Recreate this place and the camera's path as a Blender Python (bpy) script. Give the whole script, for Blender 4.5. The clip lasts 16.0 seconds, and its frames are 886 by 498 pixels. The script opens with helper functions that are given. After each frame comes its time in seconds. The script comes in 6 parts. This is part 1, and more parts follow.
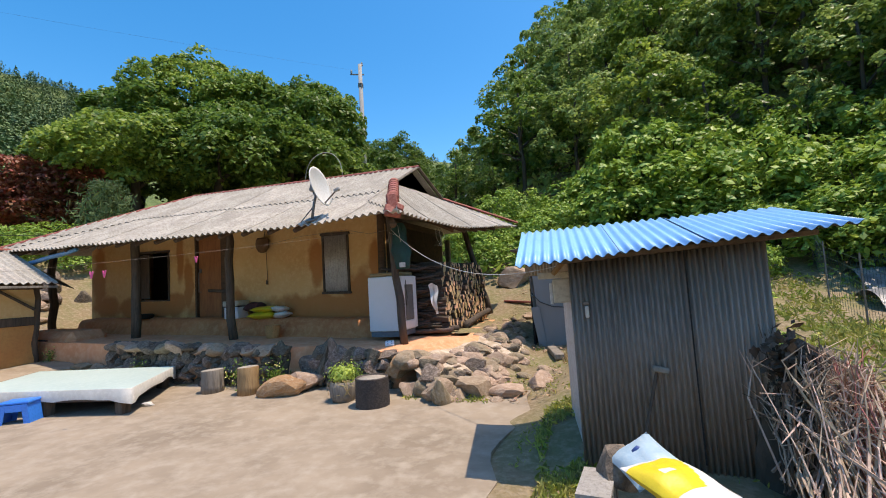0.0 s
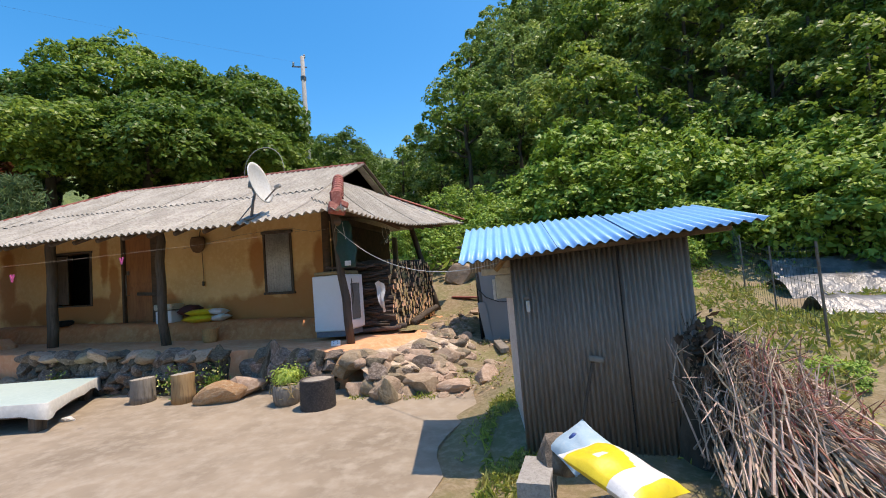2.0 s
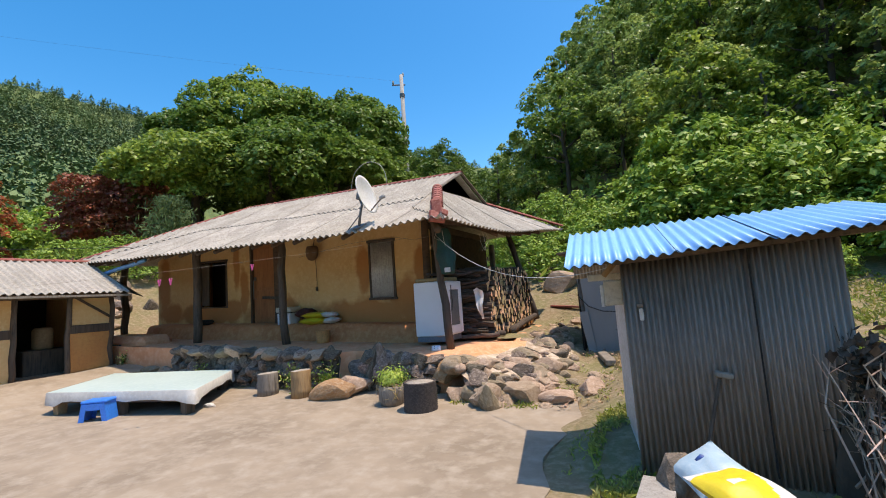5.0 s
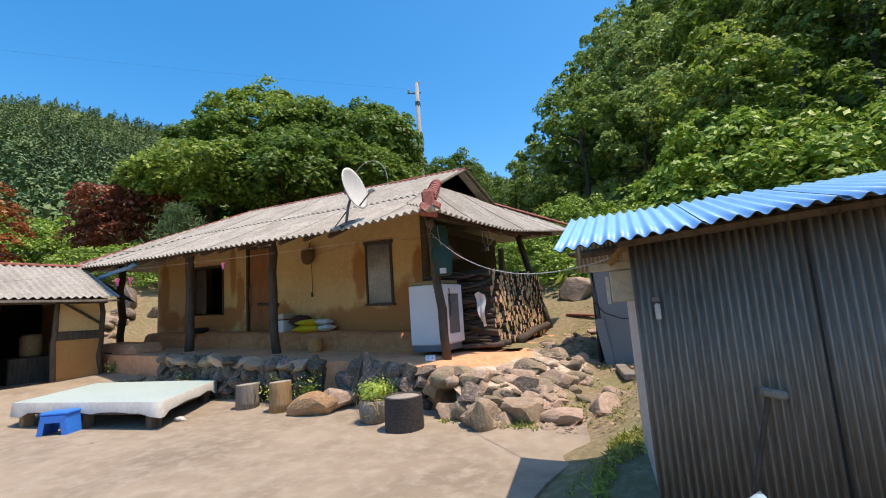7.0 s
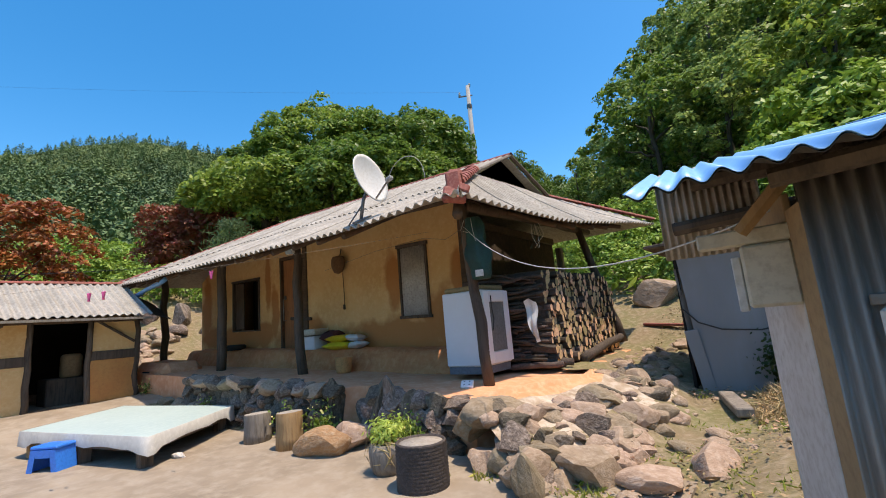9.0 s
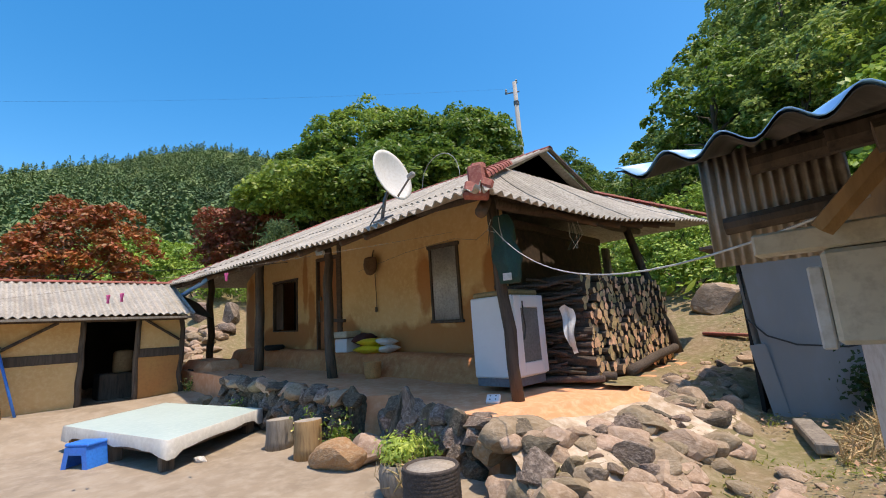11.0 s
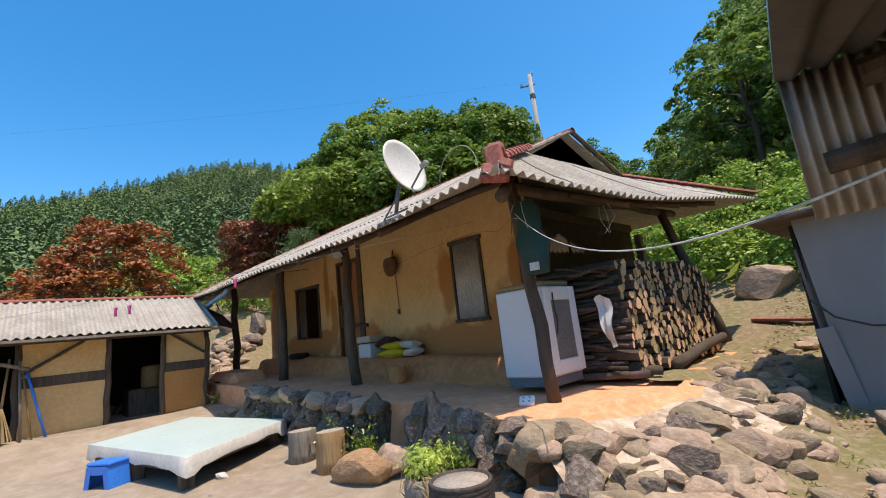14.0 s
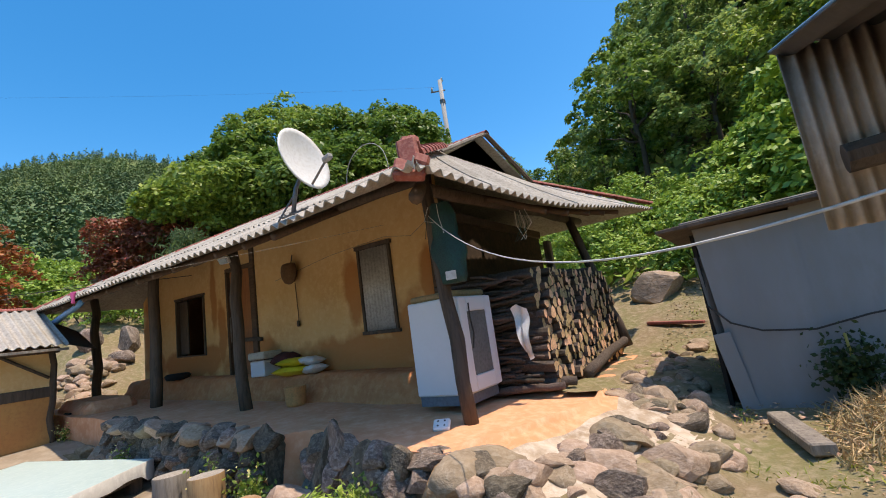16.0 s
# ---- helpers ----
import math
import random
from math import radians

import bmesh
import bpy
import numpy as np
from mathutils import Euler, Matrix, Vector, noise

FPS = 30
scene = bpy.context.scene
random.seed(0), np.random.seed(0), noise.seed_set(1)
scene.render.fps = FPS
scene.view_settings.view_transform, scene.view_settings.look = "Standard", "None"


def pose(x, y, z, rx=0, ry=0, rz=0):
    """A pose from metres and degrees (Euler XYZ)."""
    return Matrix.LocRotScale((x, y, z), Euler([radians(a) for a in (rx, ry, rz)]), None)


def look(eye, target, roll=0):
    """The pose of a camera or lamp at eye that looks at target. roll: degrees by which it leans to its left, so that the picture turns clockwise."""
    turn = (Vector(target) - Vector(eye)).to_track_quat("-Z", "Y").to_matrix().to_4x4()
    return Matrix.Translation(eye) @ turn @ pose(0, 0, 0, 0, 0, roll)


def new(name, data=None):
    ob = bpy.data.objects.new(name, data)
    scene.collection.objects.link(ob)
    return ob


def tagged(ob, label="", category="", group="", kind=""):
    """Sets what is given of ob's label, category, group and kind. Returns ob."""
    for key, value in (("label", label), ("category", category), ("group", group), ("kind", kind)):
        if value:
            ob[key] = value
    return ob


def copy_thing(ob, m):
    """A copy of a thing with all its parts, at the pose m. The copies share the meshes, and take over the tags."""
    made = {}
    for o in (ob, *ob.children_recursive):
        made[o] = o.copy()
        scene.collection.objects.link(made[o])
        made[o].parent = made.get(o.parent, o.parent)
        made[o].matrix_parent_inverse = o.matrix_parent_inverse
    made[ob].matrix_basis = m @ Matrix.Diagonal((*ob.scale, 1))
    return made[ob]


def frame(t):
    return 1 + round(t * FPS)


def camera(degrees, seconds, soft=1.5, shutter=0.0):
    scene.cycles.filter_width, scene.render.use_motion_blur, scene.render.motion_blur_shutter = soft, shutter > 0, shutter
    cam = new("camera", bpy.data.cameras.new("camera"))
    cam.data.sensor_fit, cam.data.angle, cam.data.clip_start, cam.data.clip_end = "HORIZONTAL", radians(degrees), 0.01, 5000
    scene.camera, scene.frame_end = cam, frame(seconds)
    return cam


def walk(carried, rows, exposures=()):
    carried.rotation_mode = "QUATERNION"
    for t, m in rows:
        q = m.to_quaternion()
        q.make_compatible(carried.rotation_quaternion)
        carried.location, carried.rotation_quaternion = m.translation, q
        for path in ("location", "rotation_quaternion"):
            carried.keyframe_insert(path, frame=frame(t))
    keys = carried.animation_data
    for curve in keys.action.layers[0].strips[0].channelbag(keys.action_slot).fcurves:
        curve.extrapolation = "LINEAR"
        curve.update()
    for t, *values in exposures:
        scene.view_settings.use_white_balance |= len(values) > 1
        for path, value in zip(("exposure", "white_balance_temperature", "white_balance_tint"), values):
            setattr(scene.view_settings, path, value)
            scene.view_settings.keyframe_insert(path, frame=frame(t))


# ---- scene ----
cam = camera(90.3, 16.0, 1.0)
METRES, EYE, TILT, LEAN, TURN = 4.0, 1.5, 0.0, 0.0, 20.0
ROWS = [
    (0.0, 0.0, 0.0, 0.0, 0.3, 4.85, 3.56),
    (0.5, 0.0079, -0.0023, 0.0006, -2.56, 4.32, 4.09),
    (1.0, 0.0103, -0.0019, 0.0008, -4.54, 3.99, 4.46),
    (1.5, 0.0094, -0.0024, 0.0012, -5.74, 3.91, 4.66),
    (2.0, 0.0095, -0.0028, 0.0014, -6.3, 3.95, 4.74),
    (2.5, 0.0089, -0.0041, 0.0016, -5.91, 4.07, 4.83),
    (3.0, 0.0068, -0.0055, 0.0019, -4.28, 4.37, 4.87),
    (3.5, 0.0017, -0.0088, 0.0025, -1.64, 4.89, 4.77),
    (4.0, -0.0059, -0.012, 0.0022, 1.47, 5.45, 4.48),
    (4.5, -0.0129, -0.0131, -0.0006, 4.42, 5.71, 4.19),
    (7.0, 0.0704, 0.2002, -0.0452, 8.82, 7.85, 3.87),
    (7.5, 0.0873, 0.2755, -0.0542, 11.69, 8.51, 3.74),
    (8.0, 0.101, 0.3761, -0.0502, 14.09, 8.81, 4.02),
    (8.5, 0.0912, 0.4736, -0.0479, 15.63, 9.34, 4.53),
    (9.0, 0.1011, 0.5488, -0.0444, 17.33, 9.82, 4.86),
    (9.5, 0.1228, 0.615, -0.0356, 19.58, 10.22, 4.91),
    (12.0, 0.1369, 0.6769, -0.0268, 25.39, 10.77, 3.06),
    (12.5, 0.1366, 0.6803, -0.0246, 26.27, 11.55, 3.01),
    (13.0, 0.1408, 0.6909, -0.0255, 27.25, 12.06, 3.41),
    (13.5, 0.1444, 0.7122, -0.0352, 27.68, 11.65, 4.81),
    (14.0, 0.1086, 0.7625, -0.0399, 27.44, 10.97, 6.38),
    (14.5, 0.0735, 0.8018, -0.0223, 26.73, 10.85, 7.25),
    (15.0, 0.0811, 0.8358, -0.0138, 25.45, 11.28, 6.96),
    (15.5, 0.0769, 0.853, -0.0086, 22.58, 11.28, 6.94),
    (16.0, 0.0611, 0.872, -0.0104, 15.62, 9.96, 8.07),
]
walk(cam, [(t, pose(0, 0, EYE, TILT, LEAN, TURN) @ pose(METRES * x, METRES * y, METRES * z, 90 + pitch, roll, yaw)) for t, x, y, z, yaw, pitch, roll in ROWS], exposures=((0.0, 1.35, 8000, 16), (16.0, 1.35, 8000, 16)))

# ---- world, sun, exposure ----
SUN_DIR = Vector((0.31, 0.04, 1.0)).normalized()
world = bpy.data.worlds.new("sky")
scene.world = world
world.use_nodes = True
wn = world.node_tree.nodes
wl = world.node_tree.links
sky = wn.new("ShaderNodeTexSky")
sky.sky_type = "NISHITA"
sky.sun_disc = False
sky.sun_elevation = radians(72.5)
sky.sun_rotation = radians(83)
sky.altitude = 400
sky.air_density = 1.0
sky.dust_density = 1.1
sky.ozone_density = 3.0
wn["Background"].inputs["Strength"].default_value = 0.116
vivid = wn.new("ShaderNodeHueSaturation")
vivid.inputs["Saturation"].default_value = 1.43
vivid.inputs["Hue"].default_value = 0.497
wl.new(sky.outputs[0], vivid.inputs["Color"])
wl.new(vivid.outputs[0], wn["Background"].inputs["Color"])

sun = new("sun", bpy.data.lights.new("sun", "SUN"))
sun.data.energy = 1.85
sun.data.angle = radians(0.5)
sun.data.color = (1.0, 0.965, 0.90)
sun.matrix_world = look(SUN_DIR * 60, (0, 0, 0))

rng = np.random.default_rng(7)


# ---- materials ----
def mat(name, c1, c2, c3=None, scale=2.0, fine=30.0, rough=0.85, bump=0.3, metal=0.0, stretch=(1, 1, 1), obj=0.0, spots=0.0, bumpd=0.02, leaf=0.0, island=0.0, lo=0.35, hi=0.65):
    """A worn surface: two scales of noise between three colours, with relief."""
    m = bpy.data.materials.new(name)
    m.use_nodes = True
    n, l = m.node_tree.nodes, m.node_tree.links
    b = n["Principled BSDF"]
    b.inputs["Roughness"].default_value = rough
    b.inputs["Metallic"].default_value = metal
    tc = n.new("ShaderNodeTexCoord")
    mp = n.new("ShaderNodeMapping")
    mp.inputs["Scale"].default_value = stretch
    l.new(tc.outputs["Object"], mp.inputs["Vector"])
    big = n.new("ShaderNodeTexNoise")
    big.inputs["Scale"].default_value = scale
    big.inputs["Detail"].default_value = 5
    big.inputs["Roughness"].default_value = 0.6
    l.new(mp.outputs[0], big.inputs["Vector"])
    small = n.new("ShaderNodeTexNoise")
    small.inputs["Scale"].default_value = fine
    small.inputs["Detail"].default_value = 4
    small.inputs["Roughness"].default_value = 0.65
    l.new(mp.outputs[0], small.inputs["Vector"])
    r1 = n.new("ShaderNodeMapRange")
    r1.inputs[1].default_value, r1.inputs[2].default_value = lo, hi
    l.new(big.outputs["Fac"], r1.inputs[0])
    mx = n.new("ShaderNodeMix")
    mx.data_type = "RGBA"
    mx.inputs["A"].default_value = (*c1, 1)
    mx.inputs["B"].default_value = (*c2, 1)
    l.new(r1.outputs[0], mx.inputs["Factor"])
    r2 = n.new("ShaderNodeMapRange")
    r2.inputs[1].default_value, r2.inputs[2].default_value = 0.45, 0.75
    l.new(small.outputs["Fac"], r2.inputs[0])
    m2 = n.new("ShaderNodeMix")
    m2.data_type = "RGBA"
    l.new(r2.outputs[0], m2.inputs["Factor"])
    l.new(mx.outputs["Result"], m2.inputs["A"])
    m2.inputs["B"].default_value = (*(c3 or tuple(v * 0.6 for v in c1)), 1)
    col = m2.outputs["Result"]
    for amount, node, out in ((island, "ShaderNodeNewGeometry", "Random Per Island"), (obj, "ShaderNodeObjectInfo", "Random")):
        if not amount:
            continue
        src = n.new(node).outputs[out]
        hs = n.new("ShaderNodeHueSaturation")
        rv = n.new("ShaderNodeMapRange")
        rv.inputs[3].default_value, rv.inputs[4].default_value = 1 - amount, 1 + amount
        l.new(src, rv.inputs[0])
        l.new(rv.outputs[0], hs.inputs["Value"])
        rh = n.new("ShaderNodeMapRange")
        rh.inputs[3].default_value, rh.inputs[4].default_value = 0.5 + amount * 0.06, 0.5 - amount * 0.06
        l.new(src, rh.inputs[0])
        l.new(rh.outputs[0], hs.inputs["Hue"])
        l.new(col, hs.inputs["Color"])
        col = hs.outputs[0]
    l.new(col, b.inputs["Base Color"])
    if bump:
        bp = n.new("ShaderNodeBump")
        bp.inputs["Strength"].default_value = bump
        bp.inputs["Distance"].default_value = bumpd
        l.new(small.outputs["Fac"], bp.inputs["Height"])
        l.new(bp.outputs[0], b.inputs["Normal"])
    if leaf or island:
        b.inputs["Specular IOR Level"].default_value = 0.36
    if leaf:
        tr = n.new("ShaderNodeBsdfTranslucent")
        l.new(col, tr.inputs["Color"])
        ms = n.new("ShaderNodeMixShader")
        ms.inputs[0].default_value = leaf
        l.new(b.outputs[0], ms.inputs[1])
        l.new(tr.outputs[0], ms.inputs[2])
        l.new(ms.outputs[0], n["Material Output"].inputs["Surface"])
    return m


M_CONC = mat("concrete_yard", (0.340, 0.270, 0.197), (0.235, 0.184, 0.131), (0.385, 0.321, 0.248), scale=0.9, fine=5.0, rough=0.9, bump=0.12, lo=0.38, hi=0.62)
M_DIRT = mat("yard_soil", (0.23, 0.165, 0.095), (0.165, 0.155, 0.06), (0.34, 0.265, 0.175), scale=1.3, fine=11, rough=0.95, bump=0.6, bumpd=0.04)
M_ADOBE = mat("ochre_mud_plaster", (0.76, 0.475, 0.205), (0.67, 0.385, 0.155), (0.78, 0.53, 0.255), scale=1.1, fine=14, rough=0.95, bump=0.25)
M_DARKMUD = mat("dark_brown_mud", (0.075, 0.048, 0.032), (0.05, 0.033, 0.024), (0.12, 0.075, 0.045), scale=1.5, fine=14, rough=0.95, bump=0.25)
M_CLAY = mat("red_clay_floor", (0.76, 0.365, 0.195), (0.65, 0.285, 0.135), (0.79, 0.45, 0.28), scale=1.4, fine=9, rough=0.95, bump=0.25)
M_CLAYPATCH = mat("red_clay_panel", (0.52, 0.23, 0.075), (0.56, 0.28, 0.09), (0.44, 0.19, 0.065), scale=2, fine=16, rough=0.95, bump=0.2)
M_WOODDK = mat("smoked_dark_wood", (0.075, 0.05, 0.034), (0.14, 0.10, 0.07), (0.035, 0.024, 0.018), scale=3, fine=26, rough=0.8, bump=0.5, stretch=(1, 1, 0.12))
M_BEAM = mat("brown_beam_wood", (0.13, 0.075, 0.04), (0.085, 0.05, 0.03), (0.05, 0.03, 0.02), scale=3, fine=26, rough=0.8, bump=0.4, stretch=(0.15, 1, 1))
M_WOODGREY = mat("grey_weathered_wood", (0.30, 0.26, 0.21), (0.20, 0.17, 0.14), (0.12, 0.10, 0.08), scale=4, fine=30, rough=0.9, bump=0.5, stretch=(1, 1, 0.15))
M_WOODLT = mat("tan_wood", (0.42, 0.27, 0.13), (0.34, 0.20, 0.09), (0.22, 0.13, 0.06), scale=4, fine=30, rough=0.85, bump=0.4, stretch=(1, 1, 0.15))
M_DOORWOOD = mat("door_plywood", (0.40, 0.16, 0.055), (0.33, 0.125, 0.042), (0.24, 0.09, 0.034), scale=3, fine=24, rough=0.75, bump=0.2, stretch=(1, 1, 0.15))
M_SLATE = mat("weathered_cement_slate", (0.47, 0.435, 0.38), (0.34, 0.31, 0.265), (0.22, 0.20, 0.17), scale=2.2, fine=22, rough=0.95, bump=0.4, obj=0.07)
M_REDTILE = mat("red_painted_tile", (0.33, 0.085, 0.06), (0.24, 0.06, 0.045), (0.40, 0.16, 0.12), scale=4, fine=30, rough=0.75, bump=0.3, obj=0.12)
M_BLUE = mat("blue_painted_sheet", (0.19, 0.47, 0.82), (0.22, 0.51, 0.85), (0.28, 0.55, 0.85), scale=3, fine=40, rough=0.42, bump=0.03, obj=0.04)
# Very dark brown for the lower face of the blue roof sheets
M_UNDER = mat("dark_brown_underside", (0.053, 0.042, 0.032), (0.037, 0.030, 0.022), (0.074, 0.062, 0.050), scale=4, fine=30, rough=0.7, bump=0.1)
M_SCREENTIN = mat("brown_stained_tin", (0.48, 0.39, 0.30), (0.36, 0.285, 0.215), (0.55, 0.465, 0.375), scale=4, fine=30, rough=0.7, bump=0.1)
M_ZINC = mat("galvanised_sheet", (0.310, 0.262, 0.226), (0.205, 0.168, 0.140), (0.360, 0.315, 0.278), scale=1.6, fine=50, rough=0.55, metal=0.15, bump=0.02, stretch=(1, 1, 0.12), obj=0.06)
M_PANEL = mat("grey_blue_panel", (0.245, 0.250, 0.252), (0.200, 0.202, 0.202), (0.222, 0.218, 0.208), scale=1.5, fine=12, rough=0.65, bump=0.05, stretch=(1, 1, 0.3))
M_WHITEPL = mat("white_board", (0.62, 0.60, 0.57), (0.52, 0.50, 0.47), (0.42, 0.38, 0.33), scale=3, fine=24, rough=0.6, bump=0.06)
M_TANPL = mat("tan_board", (0.38, 0.25, 0.125), (0.32, 0.20, 0.10), (0.25, 0.155, 0.08), scale=3, fine=24, rough=0.8, bump=0.1)
M_CREAM = mat("cream_plastic", (0.58, 0.53, 0.42), (0.52, 0.47, 0.37), (0.40, 0.35, 0.27), scale=4, fine=30, rough=0.5, bump=0.03)
M_FRIDGE = mat("white_enamel", (0.74, 0.76, 0.78), (0.70, 0.72, 0.735), (0.71, 0.725, 0.735), scale=2, fine=18, rough=0.35, bump=0.02)
M_FRIDGEBASE = mat("grey_enamel_base", (0.16, 0.18, 0.21), (0.12, 0.135, 0.16), scale=4, rough=0.5, bump=0.02)
M_SCREEN = mat("grey_glass_panel", (0.20, 0.21, 0.20), (0.16, 0.17, 0.165), scale=4, rough=0.15, bump=0.0)
# Near-black: fire-mouth soot, inner walls, outhouse walls, sheet gap, backing board
M_BLACK = mat("matt_black", (0.012, 0.011, 0.010), (0.02, 0.017, 0.014), scale=3, rough=0.9, bump=0.2)
M_DISH = mat("white_dish_paint", (0.70, 0.70, 0.67), (0.62, 0.62, 0.59), (0.54, 0.52, 0.47), scale=4, rough=0.5, bump=0.02)
M_STEEL = mat("dull_steel", (0.22, 0.22, 0.22), (0.15, 0.14, 0.13), (0.20, 0.12, 0.07), scale=6, rough=0.5, metal=0.6, bump=0.05)
M_ROCK = mat("field_stone", (0.36, 0.265, 0.18), (0.235, 0.165, 0.105), (0.44, 0.35, 0.265), scale=2.4, fine=7, rough=0.94, bump=0.4, bumpd=0.05, obj=0.28)
M_ROCKDK = mat("dark_field_stone", (0.20, 0.15, 0.11), (0.085, 0.066, 0.052), (0.36, 0.295, 0.235), scale=1.8, fine=9, rough=0.93, bump=0.6, bumpd=0.06, obj=0.45)
M_ROCKBR = mat("rusty_stone", (0.42, 0.24, 0.115), (0.31, 0.17, 0.085), (0.46, 0.33, 0.21), scale=1.8, fine=9, rough=0.93, bump=0.5, bumpd=0.05)
M_MORTAR = mat("pale_lime_mortar", (0.55, 0.44, 0.33), (0.33, 0.235, 0.15), (0.64, 0.55, 0.45), scale=2.4, fine=10, rough=0.95, bump=0.6, bumpd=0.04)
M_BARK = mat("tree_bark", (0.09, 0.07, 0.05), (0.06, 0.048, 0.036), scale=4, fine=18, rough=0.95, bump=0.7, stretch=(1, 1, 0.3))
M_LOGBARK = mat("firewood_bark", (0.13, 0.095, 0.07), (0.085, 0.06, 0.045), (0.18, 0.14, 0.11), scale=6, fine=40, rough=0.95, bump=0.6, island=0.3)
M_STUMPTOP = mat("stump_top", (0.42, 0.37, 0.31), (0.33, 0.29, 0.24), (0.24, 0.20, 0.16), scale=8, fine=40, rough=0.9, bump=0.3)
M_BEDTOP = mat("pale_green_vinyl", (0.50, 0.62, 0.58), (0.44, 0.56, 0.53), (0.56, 0.66, 0.62), scale=1.2, fine=14, rough=0.42, bump=0.03)
M_BEDSIDE = mat("white_vinyl_skirt", (0.62, 0.61, 0.57), (0.52, 0.51, 0.48), (0.68, 0.67, 0.63), scale=3, fine=16, rough=0.5, bump=0.15)
M_BLUEPL = mat("blue_plastic", (0.02, 0.20, 0.72), (0.025, 0.23, 0.78), (0.02, 0.16, 0.6), scale=5, rough=0.35, bump=0.02)
M_YELLOW = mat("yellow_sack", (0.78, 0.62, 0.03), (0.72, 0.55, 0.03), (0.65, 0.48, 0.03), scale=5, rough=0.45, bump=0.15)
M_SACKW = mat("white_woven_sack", (0.72, 0.72, 0.70), (0.64, 0.64, 0.63), (0.56, 0.55, 0.53), scale=5, fine=60, rough=0.5, bump=0.2)
M_SACKB = mat("blue_grey_sack", (0.30, 0.45, 0.55), (0.38, 0.52, 0.60), (0.45, 0.55, 0.60), scale=5, rough=0.4, bump=0.15)
M_CBLOCK = mat("cement_block", (0.38, 0.36, 0.33), (0.30, 0.285, 0.26), (0.22, 0.20, 0.18), scale=5, fine=50, rough=0.95, bump=0.4)
M_NET = mat("dark_green_net", (0.01, 0.075, 0.06), (0.015, 0.055, 0.05), (0.008, 0.03, 0.03), scale=8, fine=70, rough=0.7, bump=0.6)
M_WHITE = mat("white_rope", (0.68, 0.66, 0.62), (0.55, 0.53, 0.5), scale=20, rough=0.8, bump=0.2)
M_CABLE = mat("black_cable", (0.02, 0.02, 0.02), (0.035, 0.033, 0.03), scale=20, rough=0.6, bump=0.0)
M_PINK = mat("pink_plastic", (0.75, 0.12, 0.32), (0.68, 0.10, 0.28), scale=20, rough=0.4, bump=0.0)
M_BASKET = mat("brown_gourd", (0.21, 0.11, 0.05), (0.16, 0.08, 0.035), (0.10, 0.05, 0.02), scale=12, fine=60, rough=0.9, bump=0.5)
M_STRAW = mat("pale_straw", (0.50, 0.36, 0.18), (0.40, 0.28, 0.13), (0.58, 0.45, 0.26), scale=8, rough=0.9, bump=0.2, island=0.25)
M_LITTER = mat("dry_leaf_litter", (0.36, 0.24, 0.13), (0.22, 0.14, 0.075), (0.52, 0.39, 0.24), scale=5, rough=0.9, bump=0.2, island=0.5)
M_TWIG = mat("dry_twigs", (0.54, 0.41, 0.31), (0.39, 0.275, 0.205), (0.62, 0.50, 0.39), scale=6, rough=0.9, bump=0.2, island=0.4)
M_TWIGRED = mat("reddish_dry_twigs", (0.390, 0.158, 0.120), (0.300, 0.120, 0.090), (0.465, 0.255, 0.195), scale=6, rough=0.9, bump=0.2, island=0.35)
M_POLE = mat("concrete_pole", (0.42, 0.41, 0.39), (0.36, 0.35, 0.33), scale=3, rough=0.9, bump=0.1)
M_LEAF = mat("broad_leaves", (0.150, 0.255, 0.046), (0.235, 0.350, 0.066), (0.090, 0.168, 0.034), scale=0.35, fine=2.5, rough=0.45, bump=0, leaf=0.42, island=0.38, obj=0.28)
M_LEAFDK = mat("dark_forest_leaves", (0.245, 0.360, 0.105), (0.365, 0.480, 0.150), (0.140, 0.240, 0.072), scale=0.2, fine=2.0, rough=0.42, bump=0, leaf=0.38, island=0.38, obj=0.28)
M_LEAFLT = mat("bright_shrub_leaves", (0.240, 0.385, 0.066), (0.325, 0.455, 0.088), (0.150, 0.270, 0.048), scale=0.6, fine=3.0, rough=0.5, bump=0, leaf=0.32, island=0.35)
M_LEAFRED = mat("red_maple_leaves", (0.290, 0.095, 0.050), (0.370, 0.130, 0.056), (0.200, 0.062, 0.042), scale=0.5, fine=3.0, rough=0.5, bump=0, leaf=0.28, island=0.35)
M_LEAFORANGE = mat("orange_maple_leaves", (0.370, 0.130, 0.038), (0.205, 0.062, 0.028), (0.490, 0.200, 0.055), scale=0.4, fine=2.0, rough=0.5, bump=0, leaf=0.28, island=0.35)
M_PINE = mat("pine_needles", (0.062, 0.118, 0.050), (0.130, 0.205, 0.070), (0.185, 0.255, 0.088), scale=0.035, fine=0.11, rough=0.7, bump=0, island=0.16)
M_JUNIPER = mat("grey_green_needles", (0.10, 0.17, 0.06), (0.13, 0.20, 0.07), scale=1, fine=5, rough=0.6, bump=0, leaf=0.2, island=0.3)
M_GRASS = mat("weeds", (0.26, 0.33, 0.05), (0.36, 0.38, 0.08), (0.46, 0.40, 0.16), scale=1.5, fine=6, rough=0.6, bump=0, leaf=0.25, island=0.4)
M_FARHILL = mat("far_wooded_hill", (0.076, 0.119, 0.037), (0.114, 0.160, 0.047), (0.178, 0.224, 0.056), scale=0.03, fine=0.4, rough=0.95, bump=0.6, bumpd=3)
